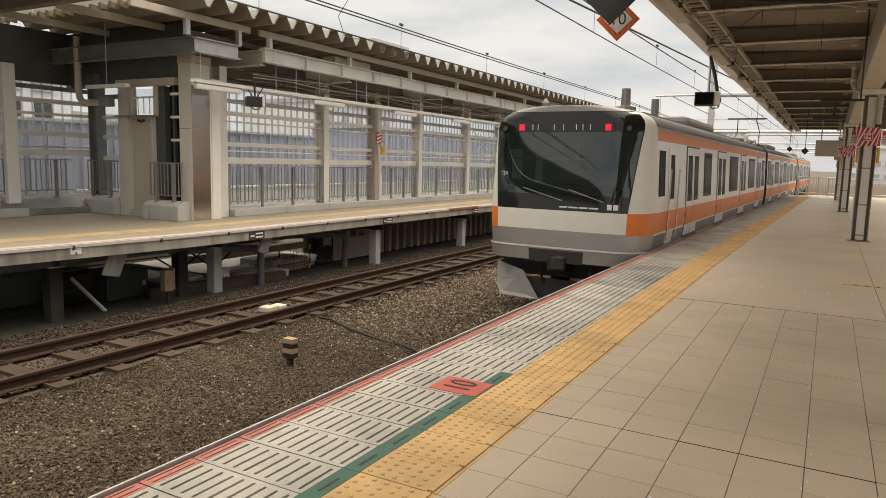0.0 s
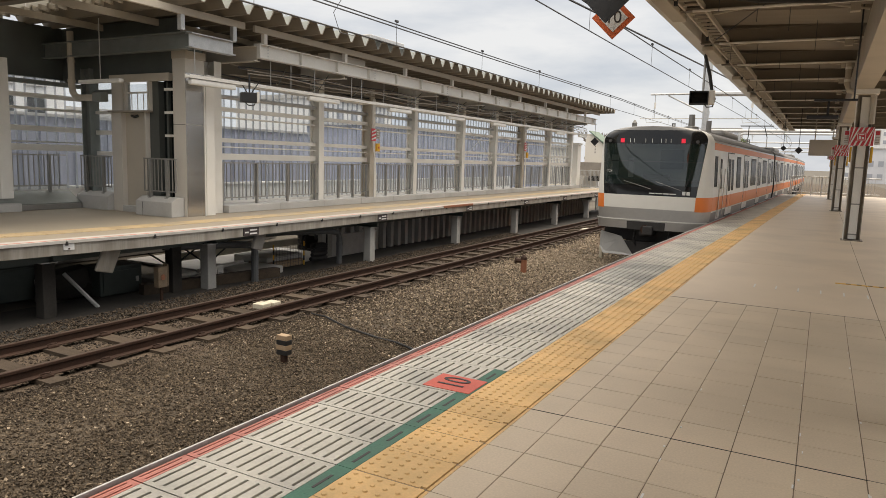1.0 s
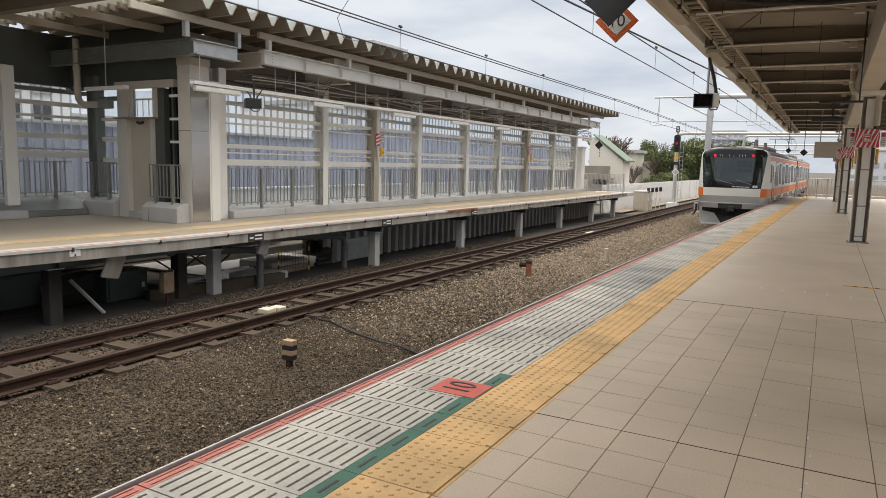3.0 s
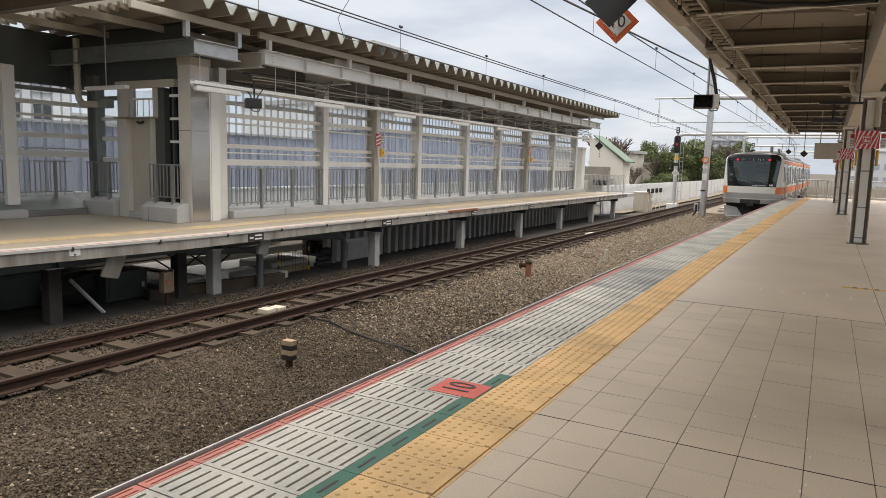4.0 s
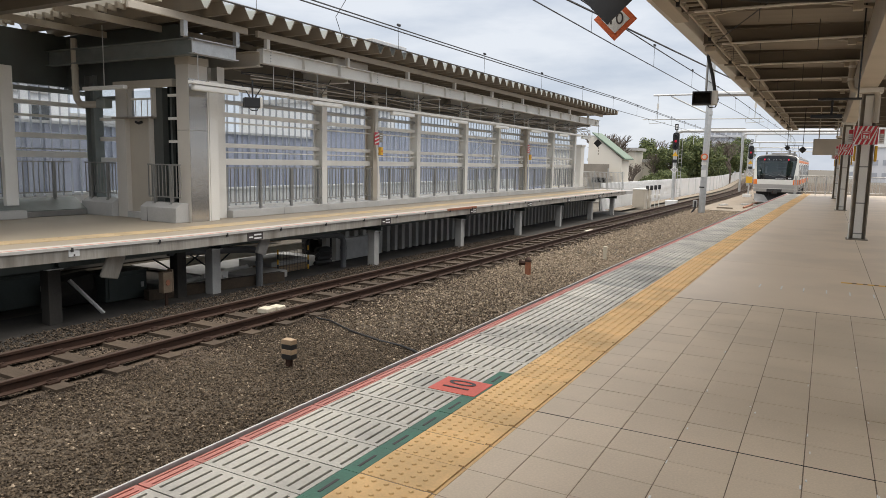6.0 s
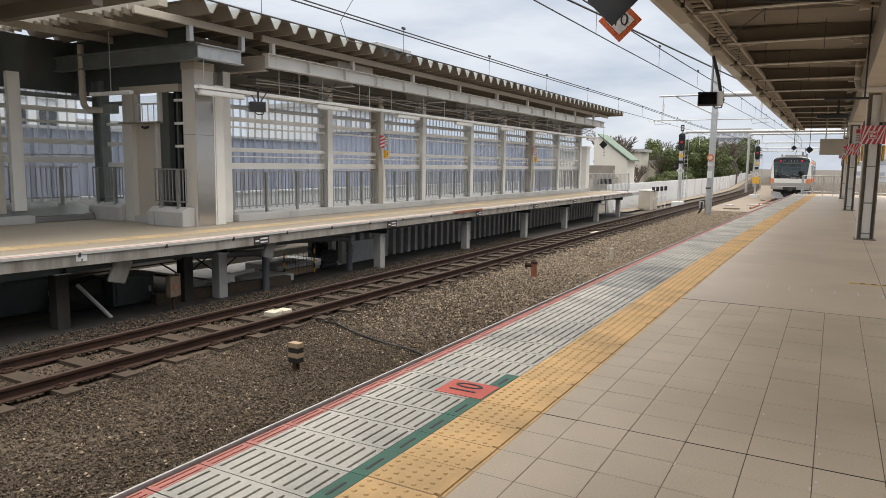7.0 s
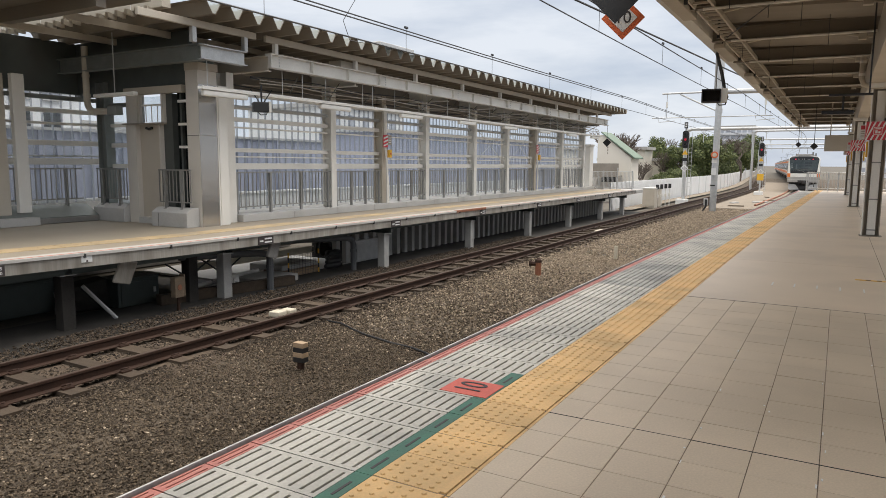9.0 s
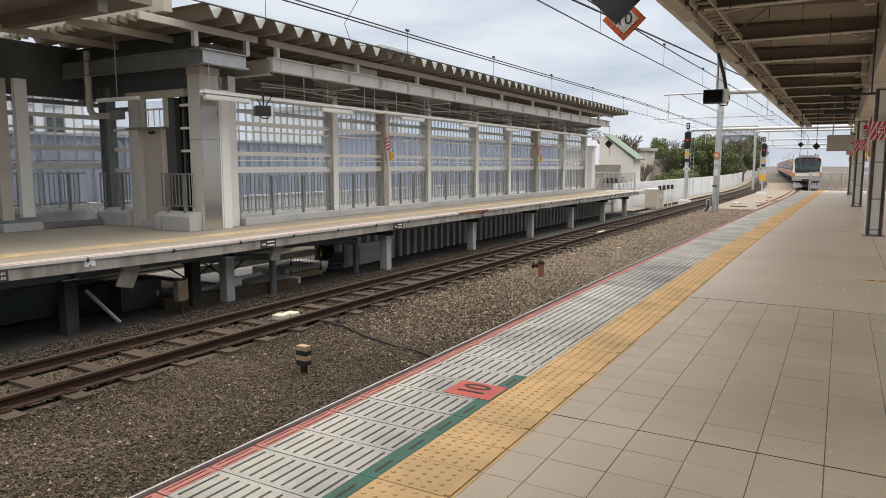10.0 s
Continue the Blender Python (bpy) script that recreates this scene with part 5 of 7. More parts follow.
# ---------------------------------------------------------------- far canopy
def build_far_canopy():
    c = thing("far_canopy", "folded steel deck canopy on white beams over the far platform", "canopy", kind="structure")
    y0, y1, pitch = 9.5, 39.6, 0.6
    pr, y = [], y0
    while y < y1 - 0.05:
        pr += [(y, 4.52), (y + 0.14, 4.52), (y + 0.28, 4.30), (y + 0.36, 4.30), (y + 0.5, 4.52)]
        y += pitch
    wide = [p for p in pr if p[0] < 12.0]
    for run, back in ((wide, -14.2), (pr[len(wide) - 1:], -10.85)):
        mb = MB()
        for yy, z in run:
            mb.v += [(-8.2, yy, z), (back, yy, z - 0.05), (back, yy, z - 0.038), (-8.2, yy, z + 0.012)]
        for k in range(len(run) - 1):
            for j in range(4):
                mb.f.append((4 * k + j, 4 * k + (j + 1) % 4, 4 * k + 4 + (j + 1) % 4, 4 * k + 4 + j))
                mb.m.append(0)
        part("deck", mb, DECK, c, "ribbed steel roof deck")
    # pale closing plates in the flutes at the edge
    y = y0
    while y < y1 - 0.3:
        m = MB()
        m.face([(-8.22, y + 0.14, 4.515), (-8.22, y + 0.28, 4.305), (-8.22, y + 0.36, 4.305), (-8.22, y + 0.5, 4.515)])
        part("flute_closer", m, CLOSER, c)
        y += pitch
    part("eaves_strip", bx(-8.23, -8.19, y0, y1, 4.525, 4.56), GALV, c)
    for a in (15.5,):
        part("roof_hatch", MB().box(-8.9, -8.24, a, a + 1.7, 4.561, 4.66), GALV, c, bevel=0.02)
    # long beams and purlins
    mb = MB()
    hbeam_y(mb, 12.1, 38.9, -9.0, 3.60, 3.92, 0.2, 0.02)
    part("edge_beam", mb, PAINT, c, "white steel edge beam")
    for k in range(19):
        y = 12.1 + 1.45 * k
        part("stiffener", bx(-9.09, -8.905, y, y + 0.015, 3.62, 3.90), PAINT, c)
    for k in range(7):
        y = 12.35 + 4.35 * k
        for z in (3.66, 3.73, 3.80, 3.86):
            part("bolt", MB().tube([(-8.905, y, z), (-8.885, y, z)], 0.014, 6), GALV, c)
    mb = MB()
    hbeam_y(mb, 10.15, 11.35, -9.0, 3.54, 3.84, 0.2, 0.02)
    part("edge_beam_stub", mb, GALV, c, "galvanised beam stub")
    # Purlins get beige in place of white to paint in the deck's shade.
    for x, a, b in ((-8.9, 8.6, 11.6), (-8.9, 11.9, 39.2), (-10.5, 8.2, 39.2), (-12.4, 6.0, 11.9)):
        part("purlin", bx(x - 0.04, x + 0.04, a, b, 4.14, 4.28), BEIGE, c, bevel=0.006)
    for k in range(9):
        y = 12.2 + 3.05 * k
        for x in (-8.92, -10.5):
            part("purlin_post", bx(x - 0.05, x + 0.05, y, y + 0.1, 3.92, 4.14), PAINT, c)
    for y in (9.85, 11.25):
        part("purlin_post", bx(-8.97, -8.87, y, y + 0.1, 3.84, 4.14), GALV, c)
    for y, m, x1 in ((10.2, GREENGALV, -9.0), (12.1, BEIGE, -9.0), (15.55, PAINT, -9.1), (20.7, PAINT, -9.1), (24.35, PAINT, -9.1), (27.45, PAINT, -9.1), (30.55, PAINT, -9.1), (34.2, PAINT, -9.1), (37.7, PAINT, -9.1)):
        mb = MB()
        hbeam_x(mb, -16 if y < 11 else -10.8, x1, y, 3.52, 3.86, 0.2, 0.02)
        part("cross_beam", mb, m, c)
    # pipes, rods and cables over the platform
    for k in range(7):
        x, z = -9.2 - 0.28 * (k % 4), 3.25 + 0.1 * (k % 3)
        part("cable", MB().tube([(x, 12 + 1.3 * i, z + 0.04 * math.sin(1.9 * i + k)) for i in range(21)], 0.016, 5), WIRE if k % 2 else BROWNSTEEL, c)
    for k in range(16):
        y = 12.6 + 1.6 * k
        part("hanging_rod", MB().tube([(-9.05, y, 3.6), (-9.05, y, 2.98)], 0.008, 5), GALV, c)
        part("cross_rod", MB().tube([(-9.0, y + 0.5, 3.5), (-9.9, y + 1.2, 3.2)], 0.012, 5), GREENSTEEL, c)
    part("back_wall", bx(-10.75, -10.65, 12.0, 39.0, 3.25, 4.28), DECK, c)
    part("dark_box", bx(-10.6, -9.9, 10.9, 11.3, 3.41, 3.9), DARKSTEEL, c)
    part("equipment_box", bx(-9.5, -9.1, 14.9, 16.5, 3.93, 4.13), BEIGE, c)
    # beige wall above the lobby, with a comb of fins below it
    w = part("upper_wall", bx(-16, -9.0, 9.25, 9.45, 4.42, 7.5), BEIGEWALL, c, "beige wall panels")
    for k in range(4):
        part("wall_joint", bx(-14.6 + 1.55 * k, -14.58 + 1.55 * k, 9.244, 9.25, 4.42, 7.5), PAINT, c)
    for k in range(28):
        x = -9.3 - 0.3 * k
        part("fin", MB().box(-0.03, 0.03, -0.16, 0.16, -0.1, 0.0, 0, pose(x, 9.2, 4.42, 0, 0, 25)), BEIGE, c)
    # Soffit and header run on unseen behind the viewpoint, added to block sky.
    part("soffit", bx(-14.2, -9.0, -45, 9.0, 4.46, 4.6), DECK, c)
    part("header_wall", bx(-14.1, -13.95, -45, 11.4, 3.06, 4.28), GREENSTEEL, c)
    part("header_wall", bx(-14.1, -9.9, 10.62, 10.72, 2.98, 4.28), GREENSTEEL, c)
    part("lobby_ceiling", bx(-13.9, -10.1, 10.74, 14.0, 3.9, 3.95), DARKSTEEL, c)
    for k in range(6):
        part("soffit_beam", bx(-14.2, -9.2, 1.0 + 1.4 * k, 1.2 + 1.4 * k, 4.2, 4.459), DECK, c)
    return c


CLOSER = clear_sheet("clear_closer", (0.80, 0.90, 0.88), 0.45)
BEIGEWALL = mat("beige_wall", (0.46, 0.42, 0.345), 0.6, var=0.05, scale=0.8)
build_far_canopy()


def build_lamp_tray():
    t = thing("lamp_tray", "pale cable tray with tube lamps hung over the far platform", "cable tray")
    part("tray", MB().box(-9.08, -8.92, 10.1, 37.6, 2.93, 2.945).box(-9.08, -9.07, 10.1, 37.6, 2.945, 3.0).box(-8.93, -8.92, 10.1, 37.6, 2.945, 3.0), PAINT, t)
    for a in (10.15, 13.9, 17.6, 21.3, 25.0, 28.7, 32.4, 36.0):
        lamp = part("lamp", bx(-9.06, -8.94, a, a + 1.25, 2.80, 2.925), TUBE, t, "white tube lamp, unlit", bevel=0.03)
    for k in range(10):
        y = 10.3 + 2.95 * k
        part("hanger", MB().tube([(-9.0, y, 3.0), (-9.0, y, 3.6)], 0.008, 5), GALV, t)
    lamp2 = thing("tube_lamp", "unlit tube lamp beneath the lobby ceiling", "lamp")
    part("body", bx(-12.0, -10.6, 9.7, 9.82, 2.84, 2.92), TUBE, lamp2, bevel=0.02)
    part("hanger", MB().tube([(-11.3, 9.76, 2.92), (-11.3, 9.76, 4.2)], 0.01, 5), GALV, lamp2)


build_lamp_tray()


def build_far_monitor():
    m = thing("platform_monitor", "black monitor box hung over the far platform", "monitor", at=pose(-8.9, 11.75, 2.67, 0, 0, 55))
    part("hood", MB().box(-0.2, 0.14, -0.14, 0.12, -0.11, 0.11), BLACK, m, bevel=0.015)
    part("case", bx(0.142, 0.2, -0.12, 0.12, -0.11, 0.13), PAINT, m, bevel=0.01)
    part("arm", MB().tube([(0, 0, 0.11), (0, 0, 0.5)], 0.02, 6), BLACK, m)
    for s in (-0.12, 0.12):
        part("stay", MB().tube([(s * 0.4, 0, 0.11), (s * 2, 0, 0.4)], 0.012, 5), BLACK, m)
    part("cable_loop", MB().tube([(-0.1, 0, -0.1), (-0.02, 0, -0.17), (0.1, 0, -0.16), (0.15, 0, -0.05)], 0.012, 6), BLACK, m)


build_far_monitor()


def build_far_end():
    g = thing("end_fence", "pale steel fence panels closing the far platform end", "fence")
    for k in range(34):
        x = -9.95 + 0.075 * k
        part("bar", MB().tube([(x, 39.2, 0.1), (x, 39.2, 1.02)], 0.012, 5), GALV, g)
    for x in (-9.95, -9.2, -8.4, -7.55):
        part("post", MB().tube([(x, 39.2, 0), (x, 39.2, 1.25 if x == -8.4 else 1.08)], 0.035, 6), GALV, g)
    for z in (0.1, 1.02):
        part("rail", MB().tube([(-9.95, 39.2, z), (-7.55, 39.2, z)], 0.022, 6), GALV, g)
    e = thing("end_cabinet", "tall pale panel at the end of the windbreak", "panel")
    part("panel", bx(-10.05, -9.75, 38.3, 38.9, 0, 2.45), PAINT, e, bevel=0.01)
    part("cap", bx(-10.1, -9.7, 38.25, 38.95, 2.45, 2.55), PAINT, e)
    diamond("far_platform_sign", "small black diamond sign at the far canopy end", -8.9, 38.6, 2.65, 0.24, [BLACK], 1.0)


build_far_end()


# ---------------------------------------------------------------- outside the windbreak
def build_outside():
    h = thing("blue_shed", "long blue-grey ribbed shed beyond the windbreak", "shed")
    part("wall", bx(-18.5, -16.0, -12, 23.0, -1.4, 2.25), BLUEWALL, h)
    for k in range(68):
        part("rib", bx(-15.998, -15.94, -11.8 + 0.5 * k, -11.72 + 0.5 * k, -1.2, 2.3), BLUEWALL, h)
    part("roof", bx(-18.7, -15.9, -12.2, 23.2, 2.251, 2.33), GALV, h)
    h = thing("blue_shed", "blue-grey shed wall beyond the windbreak", "shed")
    part("wall", bx(-20.0, -17.0, 27.0, 52.0, -1.4, 2.9), BLUEWALL, h)
    for k in range(44):
        part("rib", bx(-16.998, -16.94, 27.2 + 0.55 * k, 27.3 + 0.55 * k, -1.2, 2.85), BLUEWALL, h)
    part("roof", bx(-20.2, -16.9, 26.8, 52.2, 2.9, 3.0), GALV, h)
    for x, y0, y1, z, n in ((-34, 24, 33, 3.2, 4), (-60, 40, 52, 5.0, 4), (-60, 8, 16, 6.0, 4), (-50, -14, -4, 7.5, 5)):
        b = thing("pale_building", "pale rendered building with dark windows beyond the railway", "building")
        part("wall", bx(x - 8, x, y0, y1, -1.4, z), OUTWHITE, b)
        part("roof", bx(x - 8.2, x + 0.2, y0 - 0.2, y1 + 0.2, z, z + 0.25), PALECONC, b)
        for k in range(n):
            yy = y0 + (y1 - y0) * (k + 0.3) / n
            for zz in (0.6, 3.2):
                if zz + 1.3 < z:
                    wd = part("window", bx(x + 0.002, x + 0.05, yy, yy + 1.1, zz, zz + 1.2), SIDEGLASS, b)
                    part("sill", bx(x + 0.002, x + 0.1, yy - 0.1, yy + 1.2, zz - 0.08, zz - 0.002), PALECONC, wd)
    for x, y0, y1, z, cols in ((-24, 2, 9, 6.2, 5), (-27, 11.5, 19, 4.6, 5), (-30, 40, 50, 5.5, 5)):
        b = thing("pale_building", "pale flat block with rows of dark windows beyond the windbreak", "building")
        part("wall", bx(x - 8, x, y0, y1, -1.4, z), OUTWHITE, b)
        part("roof", bx(x - 8.2, x + 0.25, y0 - 0.2, y1 + 0.2, z, z + 0.3), PALECONC, b)
        for r in range(2):
            for k in range(cols):
                yy = y0 + 0.5 + (y1 - y0 - 0.8) * k / cols
                wd = part("window", bx(x + 0.002, x + 0.06, yy, yy + 0.75, 2.55 + 1.5 * r, 3.5 + 1.5 * r), HAZEGLASS if r else SIDEGLASS, b)
                part("sill", bx(x + 0.002, x + 0.12, yy - 0.06, yy + 0.81, 2.47 + 1.5 * r, 2.548 + 1.5 * r), PALECONC, wd)
    f = thing("white_rail_fence", "low white fence beyond the windbreak", "fence")
    part("panel", bx(-14.25, -14.15, 6.0, 39, -1.4, 0.42), FENCE, f)
    part("cap", bx(-14.29, -14.11, 6.0, 39, 0.42, 0.48), FENCE, f)
    for k in range(17):
        part("post", bx(-14.33, -14.255, 6.0 + 2 * k, 6.1 + 2 * k, -1.4, 0.46), GALV, f)


build_outside()


def build_noise_wall():
    w = thing("lineside_fence", "white ribbed lineside fence along the far track", "fence")
    def fx(y):
        return -9.25 + far_bend(y) + 0.006 * (y - 45)
    ys = [41 + 3 * k for k in range(60)]
    mb = MB()
    for y in ys:
        mb.v += [(fx(y), y, -1.4), (fx(y) - 0.08, y, -1.4), (fx(y) - 0.08, y, 0.34), (fx(y), y, 0.34)]
    for k in range(len(ys) - 1):
        for j in range(4):
            mb.f.append((4 * k + j, 4 * k + (j + 1) % 4, 4 * k + 4 + (j + 1) % 4, 4 * k + 4 + j))
            mb.m.append(0)
    part("sheet", mb, FENCE, w)
    for k in range(90):
        y = 41.2 + 0.26 * k
        part("rib", bx(fx(y) + 0.002, fx(y) + 0.05, y, y + 0.1, -1.38, 0.33), FENCE, w)
    for k in range(24):
        y = 66 + 4 * k
        part("post", bx(fx(y) + 0.002, fx(y) + 0.06, y, y + 0.12, -1.38, 0.36), FENCE, w)
    mb = MB()
    for k in range(len(ys) - 1):
        y, y2 = ys[k], ys[k + 1]
        i = len(mb.v)
        mb.v += [(fx(y) + 0.25, y, -1.24), (fx(y) + 1.25, y, -1.24), (fx(y2) + 1.25, y2, -1.24), (fx(y2) + 0.25, y2, -1.24)]
        mb.f.append((i, i + 1, i + 2, i + 3))
        mb.m.append(0)
    tagged(part("lineside_path", mb, TARMAC), "pale concrete cable path beside the far track", "path", kind="structure")
    # brown walking surface between the tracks past the platform ends
    mb = MB()
    for k in range(30):
        y, y2 = 46.5 + 2.5 * k, 49 + 2.5 * k
        i = len(mb.v)
        a, b = (lambda q: FAR_C + far_bend(q) + 1.15), (lambda q: near_x(q) - 1.0)
        mb.v += [(a(y), y, -1.262), (b(y), y, -1.262), (b(y2), y2, -1.262), (a(y2), y2, -1.262)]
        mb.f.append((i, i + 1, i + 2, i + 3))
        mb.m.append(0)
    tagged(part("middle_path", mb, TARMAC), "brown trodden gravel between the two tracks", "path", kind="structure")


build_noise_wall()


def build_equipment():
    for x, y, w in ((-8.35, 45.0, 0.75), (-8.3, 46.6, 0.6)):
        c = thing("trackside_cabinet", "cream trackside relay cabinet by the white fence", "cabinet", at=pose(x, y, -1.35))
        part("body", bx(0, w, 0, 0.8, 0.0, 1.25), BEIGE, c, bevel=0.02)
        part("lid", bx(-0.03, w + 0.03, -0.03, 0.83, 1.252, 1.3), PAINT, c)
        part("door", bx(0.05, w - 0.05, -0.022, -0.002, 0.12, 1.15), BEIGE, c)
    for k in range(4):
        p = thing("meter_post", "white post with black meters beside the cabinet", "meter post", at=pose(-7.6 + 0.05 * k, 45.8 + 1.0 * k, -1.35))
        part("post", MB().tube([(0, 0, 0), (0, 0, 1.5)], 0.03, 6), PAINT, p)
        part("meter", bx(-0.09, 0.09, -0.08, 0.08, 1.2, 1.5), BLACK, p, bevel=0.02)
        part("meter", bx(-0.07, 0.07, -0.08, 0.08, 0.65, 0.85), PAINT, p, bevel=0.02)


build_equipment()


# ---------------------------------------------------------------- signals, posts and markers
def build_signal(x, y, z_base, head, name_label, small=False):
    s = thing("railway_signal", name_label, "signal", at=pose(x, y, z_base))
    H = head - z_base
    part("mast", MB().tube([(0, 0, 0), (0, 0, H + 0.9)], 0.075, 10), GALV, s)
    pts = [(0.22 * math.sin(a) , 0.62 * (1 if math.cos(a) > 0 else -1) * 0.72 + 0.17 * math.cos(a)) for a in [2 * math.pi * k / 24 for k in range(24)]]
    mb = MB()
    mb.face([(px, -0.14, H + pz) for px, pz in pts])
    mb.face([(px, -0.10, H + pz) for px, pz in reversed(pts)])
    for k in range(24):
        (a, b), (c, d) = pts[k], pts[(k + 1) % 24]
        mb.face([(a, -0.14, H + b), (a, -0.10, H + b), (c, -0.10, H + d), (c, -0.14, H + d)])
    part("backboard", mb, BLACK, s, "black signal board")
    for k, m in enumerate((BLACK, TAILRED, BLACK)):
        z = H + 0.36 - 0.36 * k
        part("lens", MB().tube([(0, -0.19, z), (0, -0.142, z)], 0.085, 12), m, s)
        part("hood", MB().tube([(0, -0.34, z + 0.02), (0, -0.19, z + 0.02)], 0.1, 12, cap=False), BLACK, s)
    part("plate", bx(-0.12, 0.12, -0.12, -0.1, H + 0.78, H + 1.2), BLACK, s)
    part("plate_mark", MB().box(-0.06, 0.06, -0.125, -0.121, H + 1.02, H + 1.12).box(-0.06, 0.06, -0.125, -0.121, H + 0.85, H + 0.95), WHITE, s)
    tri = MB()
    tri.face([(-0.2, -0.1, H - 1.05), (0.2, -0.1, H - 1.05), (0, -0.1, H - 0.72)])
    tri.face([(-0.2, -0.085, H - 1.05), (0, -0.085, H - 0.72), (0.2, -0.085, H - 1.05)])
    part("warning_triangle", tri, YPAINT, s, "yellow warning triangle")
    dia = MB()
    r = 0.27
    for k in range(4):
        a, b = math.pi / 2 * k, math.pi / 2 * (k + 1)
        dia.face([(r * math.cos(a), -0.1, H - 2.0 + r * math.sin(a)), (r * math.cos(b), -0.1, H - 2.0 + r * math.sin(b)), (0.66 * r * math.cos(b), -0.1, H - 2.0 + 0.66 * r * math.sin(b)), (0.66 * r * math.cos(a), -0.1, H - 2.0 + 0.66 * r * math.sin(a))])
    part("diamond_frame", dia, WHITE, s, "white diamond outline")
    part("repeater", bx(-0.16, 0.16, -0.16, -0.08, H - 1.5, H - 1.28), BLACK, s)
    part("ladder", MB().tube([(0.2, 0.1, 0.3), (0.2, 0.1, H + 0.5)], 0.015, 5).tube([(0.42, 0.1, 0.3), (0.42, 0.1, H + 0.5)], 0.015, 5), GALV, s)
    for k in range(12):
        part("rung", MB().tube([(0.2, 0.1, 0.5 + 0.3 * k), (0.42, 0.1, 0.5 + 0.3 * k)], 0.01, 5), GALV, s)
    part("footing", bx(-0.45, 0.3, -0.35, 0.35, -0.2, 0.22), WHITE, s, "white concrete footing", bevel=0.02)
    return s


build_signal(-6.95, 51.0, -1.2, 3.2, "black colour light signal showing red on a grey mast")
sig2 = build_signal(-3.75, 70.0, -1.2, 2.85, "black colour light signal showing red between the tracks")
part("yellow_board", bx(-0.28, 0.28, -0.12, -0.1, 1.25, 1.85), YPAINT, sig2, "yellow notice board")
part("speed_board", MB().tube([(-0.1, -0.13, -0.1), (-0.1, -0.1, -0.1)], 0.33, 16), WHITE, sig2, "round white speed board")
text_part("speed_figures", "35", 0.42, pose(-0.1, -0.135, -0.1, 90, 0, 0), INK, sig2)


def build_track_furniture():
    m = thing("marker_post", "brown and black banded marker post in the ballast", "marker", at=pose(-3.42, 6.75, -1.31))
    part("post", bx(-0.035, 0.035, -0.03, 0.03, 0, 0.2), RUST, m)
    for k, mm in enumerate((BLACK, MARKBROWN, BLACK, MARKBROWN)):
        part("band", MB().box(-0.085, 0.085, -0.055, 0.055, 0.13 + 0.066 * k, 0.195 + 0.066 * k), mm, m, bevel=0.004)
    h = thing("hydrant", "small rusty brown valve post standing in the ballast", "valve", at=pose(-3.7, 15.75, -1.31))
    part("stand", MB().tube([(0, 0, 0), (0, 0, 0.34)], 0.075, 10), RUSTRED, h)
    part("cap", MB().tube([(0, 0, 0.34), (0, 0, 0.40), (0, 0, 0.45)], [0.09, 0.08, 0.03], 10), RUST, h)
    part("spout", MB().tube([(-0.2, 0, 0.3), (0, 0, 0.3)], 0.06, 8), RUST, h)
    part("flange", MB().tube([(-0.22, 0, 0.3), (-0.19, 0, 0.3)], 0.085, 8), RUST, h)
    s = thing("marker_stake", "short pale concrete stake in the ballast", "marker", at=pose(-2.89, 19.7, -1.31))
    part("stake", bx(-0.05, 0.05, -0.05, 0.05, 0, 0.4), PALECREAM, s, bevel=0.015)
    w = thing("track_beacon", "cream plastic balise fixed between the rails", "beacon", at=pose(-5.78, 8.95, -1.235, 0, 0, 4))
    part("left_pad", bx(-0.11, 0.11, -0.25, -0.02, 0, 0.09), PALECREAM, w, bevel=0.015)
    part("right_pad", bx(-0.08, 0.14, 0.02, 0.22, 0.0, 0.08), PALECREAM, w, bevel=0.015)
    part("bridge", bx(-0.06, 0.06, -0.02, 0.02, 0.02, 0.06), RUST, w)
    w2 = thing("track_beacon", "flat cream plate between the far rails", "beacon", at=pose(-5.6, 27.0, -1.25))
    part("plate", bx(-0.12, 0.12, -0.4, 0.4, 0, 0.07), PALECREAM, w2, bevel=0.01)
    p = thing("box_on_post", "weathered cream box with a dial on a short post", "trackside box", at=pose(-7.91, 8.47, -1.34) @ Matrix.Diagonal((0.85, 0.85, 1.0, 1)))
    part("post", bx(-0.025, 0.025, -0.025, 0.025, 0, 0.3), RUST, p)
    part("box", bx(-0.08, 0.08, -0.13, 0.1, 0.28, 0.66), DULLTAN, p, bevel=0.01)
    part("side", bx(-0.07, 0.082, 0.102, 0.13, 0.30, 0.70), DULLTAN, p)
    part("dial", MB().tube([(0.082, -0.02, 0.47), (0.095, -0.02, 0.47)], 0.055, 12), RUSTRED, p)
    c = thing("cross_cable", "black cable laid across the ballast", "cable")
    part("cable", MB().tube([(-4.9 + 0.36 * k, 9.1 - 0.13 * k + 0.06 * math.sin(k * 1.3), -1.268 + 0.012 * math.sin(2.1 * k)) for k in range(13)], 0.018, 6), BLACK, c)
    for k, (x, y) in enumerate(((-3.2, 49), (-2.3, 55), (-1.9, 58), (-3.8, 53), (-2.6, 64))):
        r = thing("cable_cover", "pale concrete cable cover lying between the tracks", "cable cover", at=pose(x, y, -1.27, 0, 0, 25 * k))
        part("slab", bx(-0.5, 0.5, -0.15, 0.15, 0, 0.1), PALECONC if k % 2 else TARMAC, r, bevel=0.02)
    t = thing("track_pipe", "rusty pipe lying along the near track", "pipe")
    part("pipe", MB().tube([(near_x(y) - 1.35, y, -1.2) for y in range(50, 90, 4)], 0.07, 8), RUSTRED, t)


build_track_furniture()


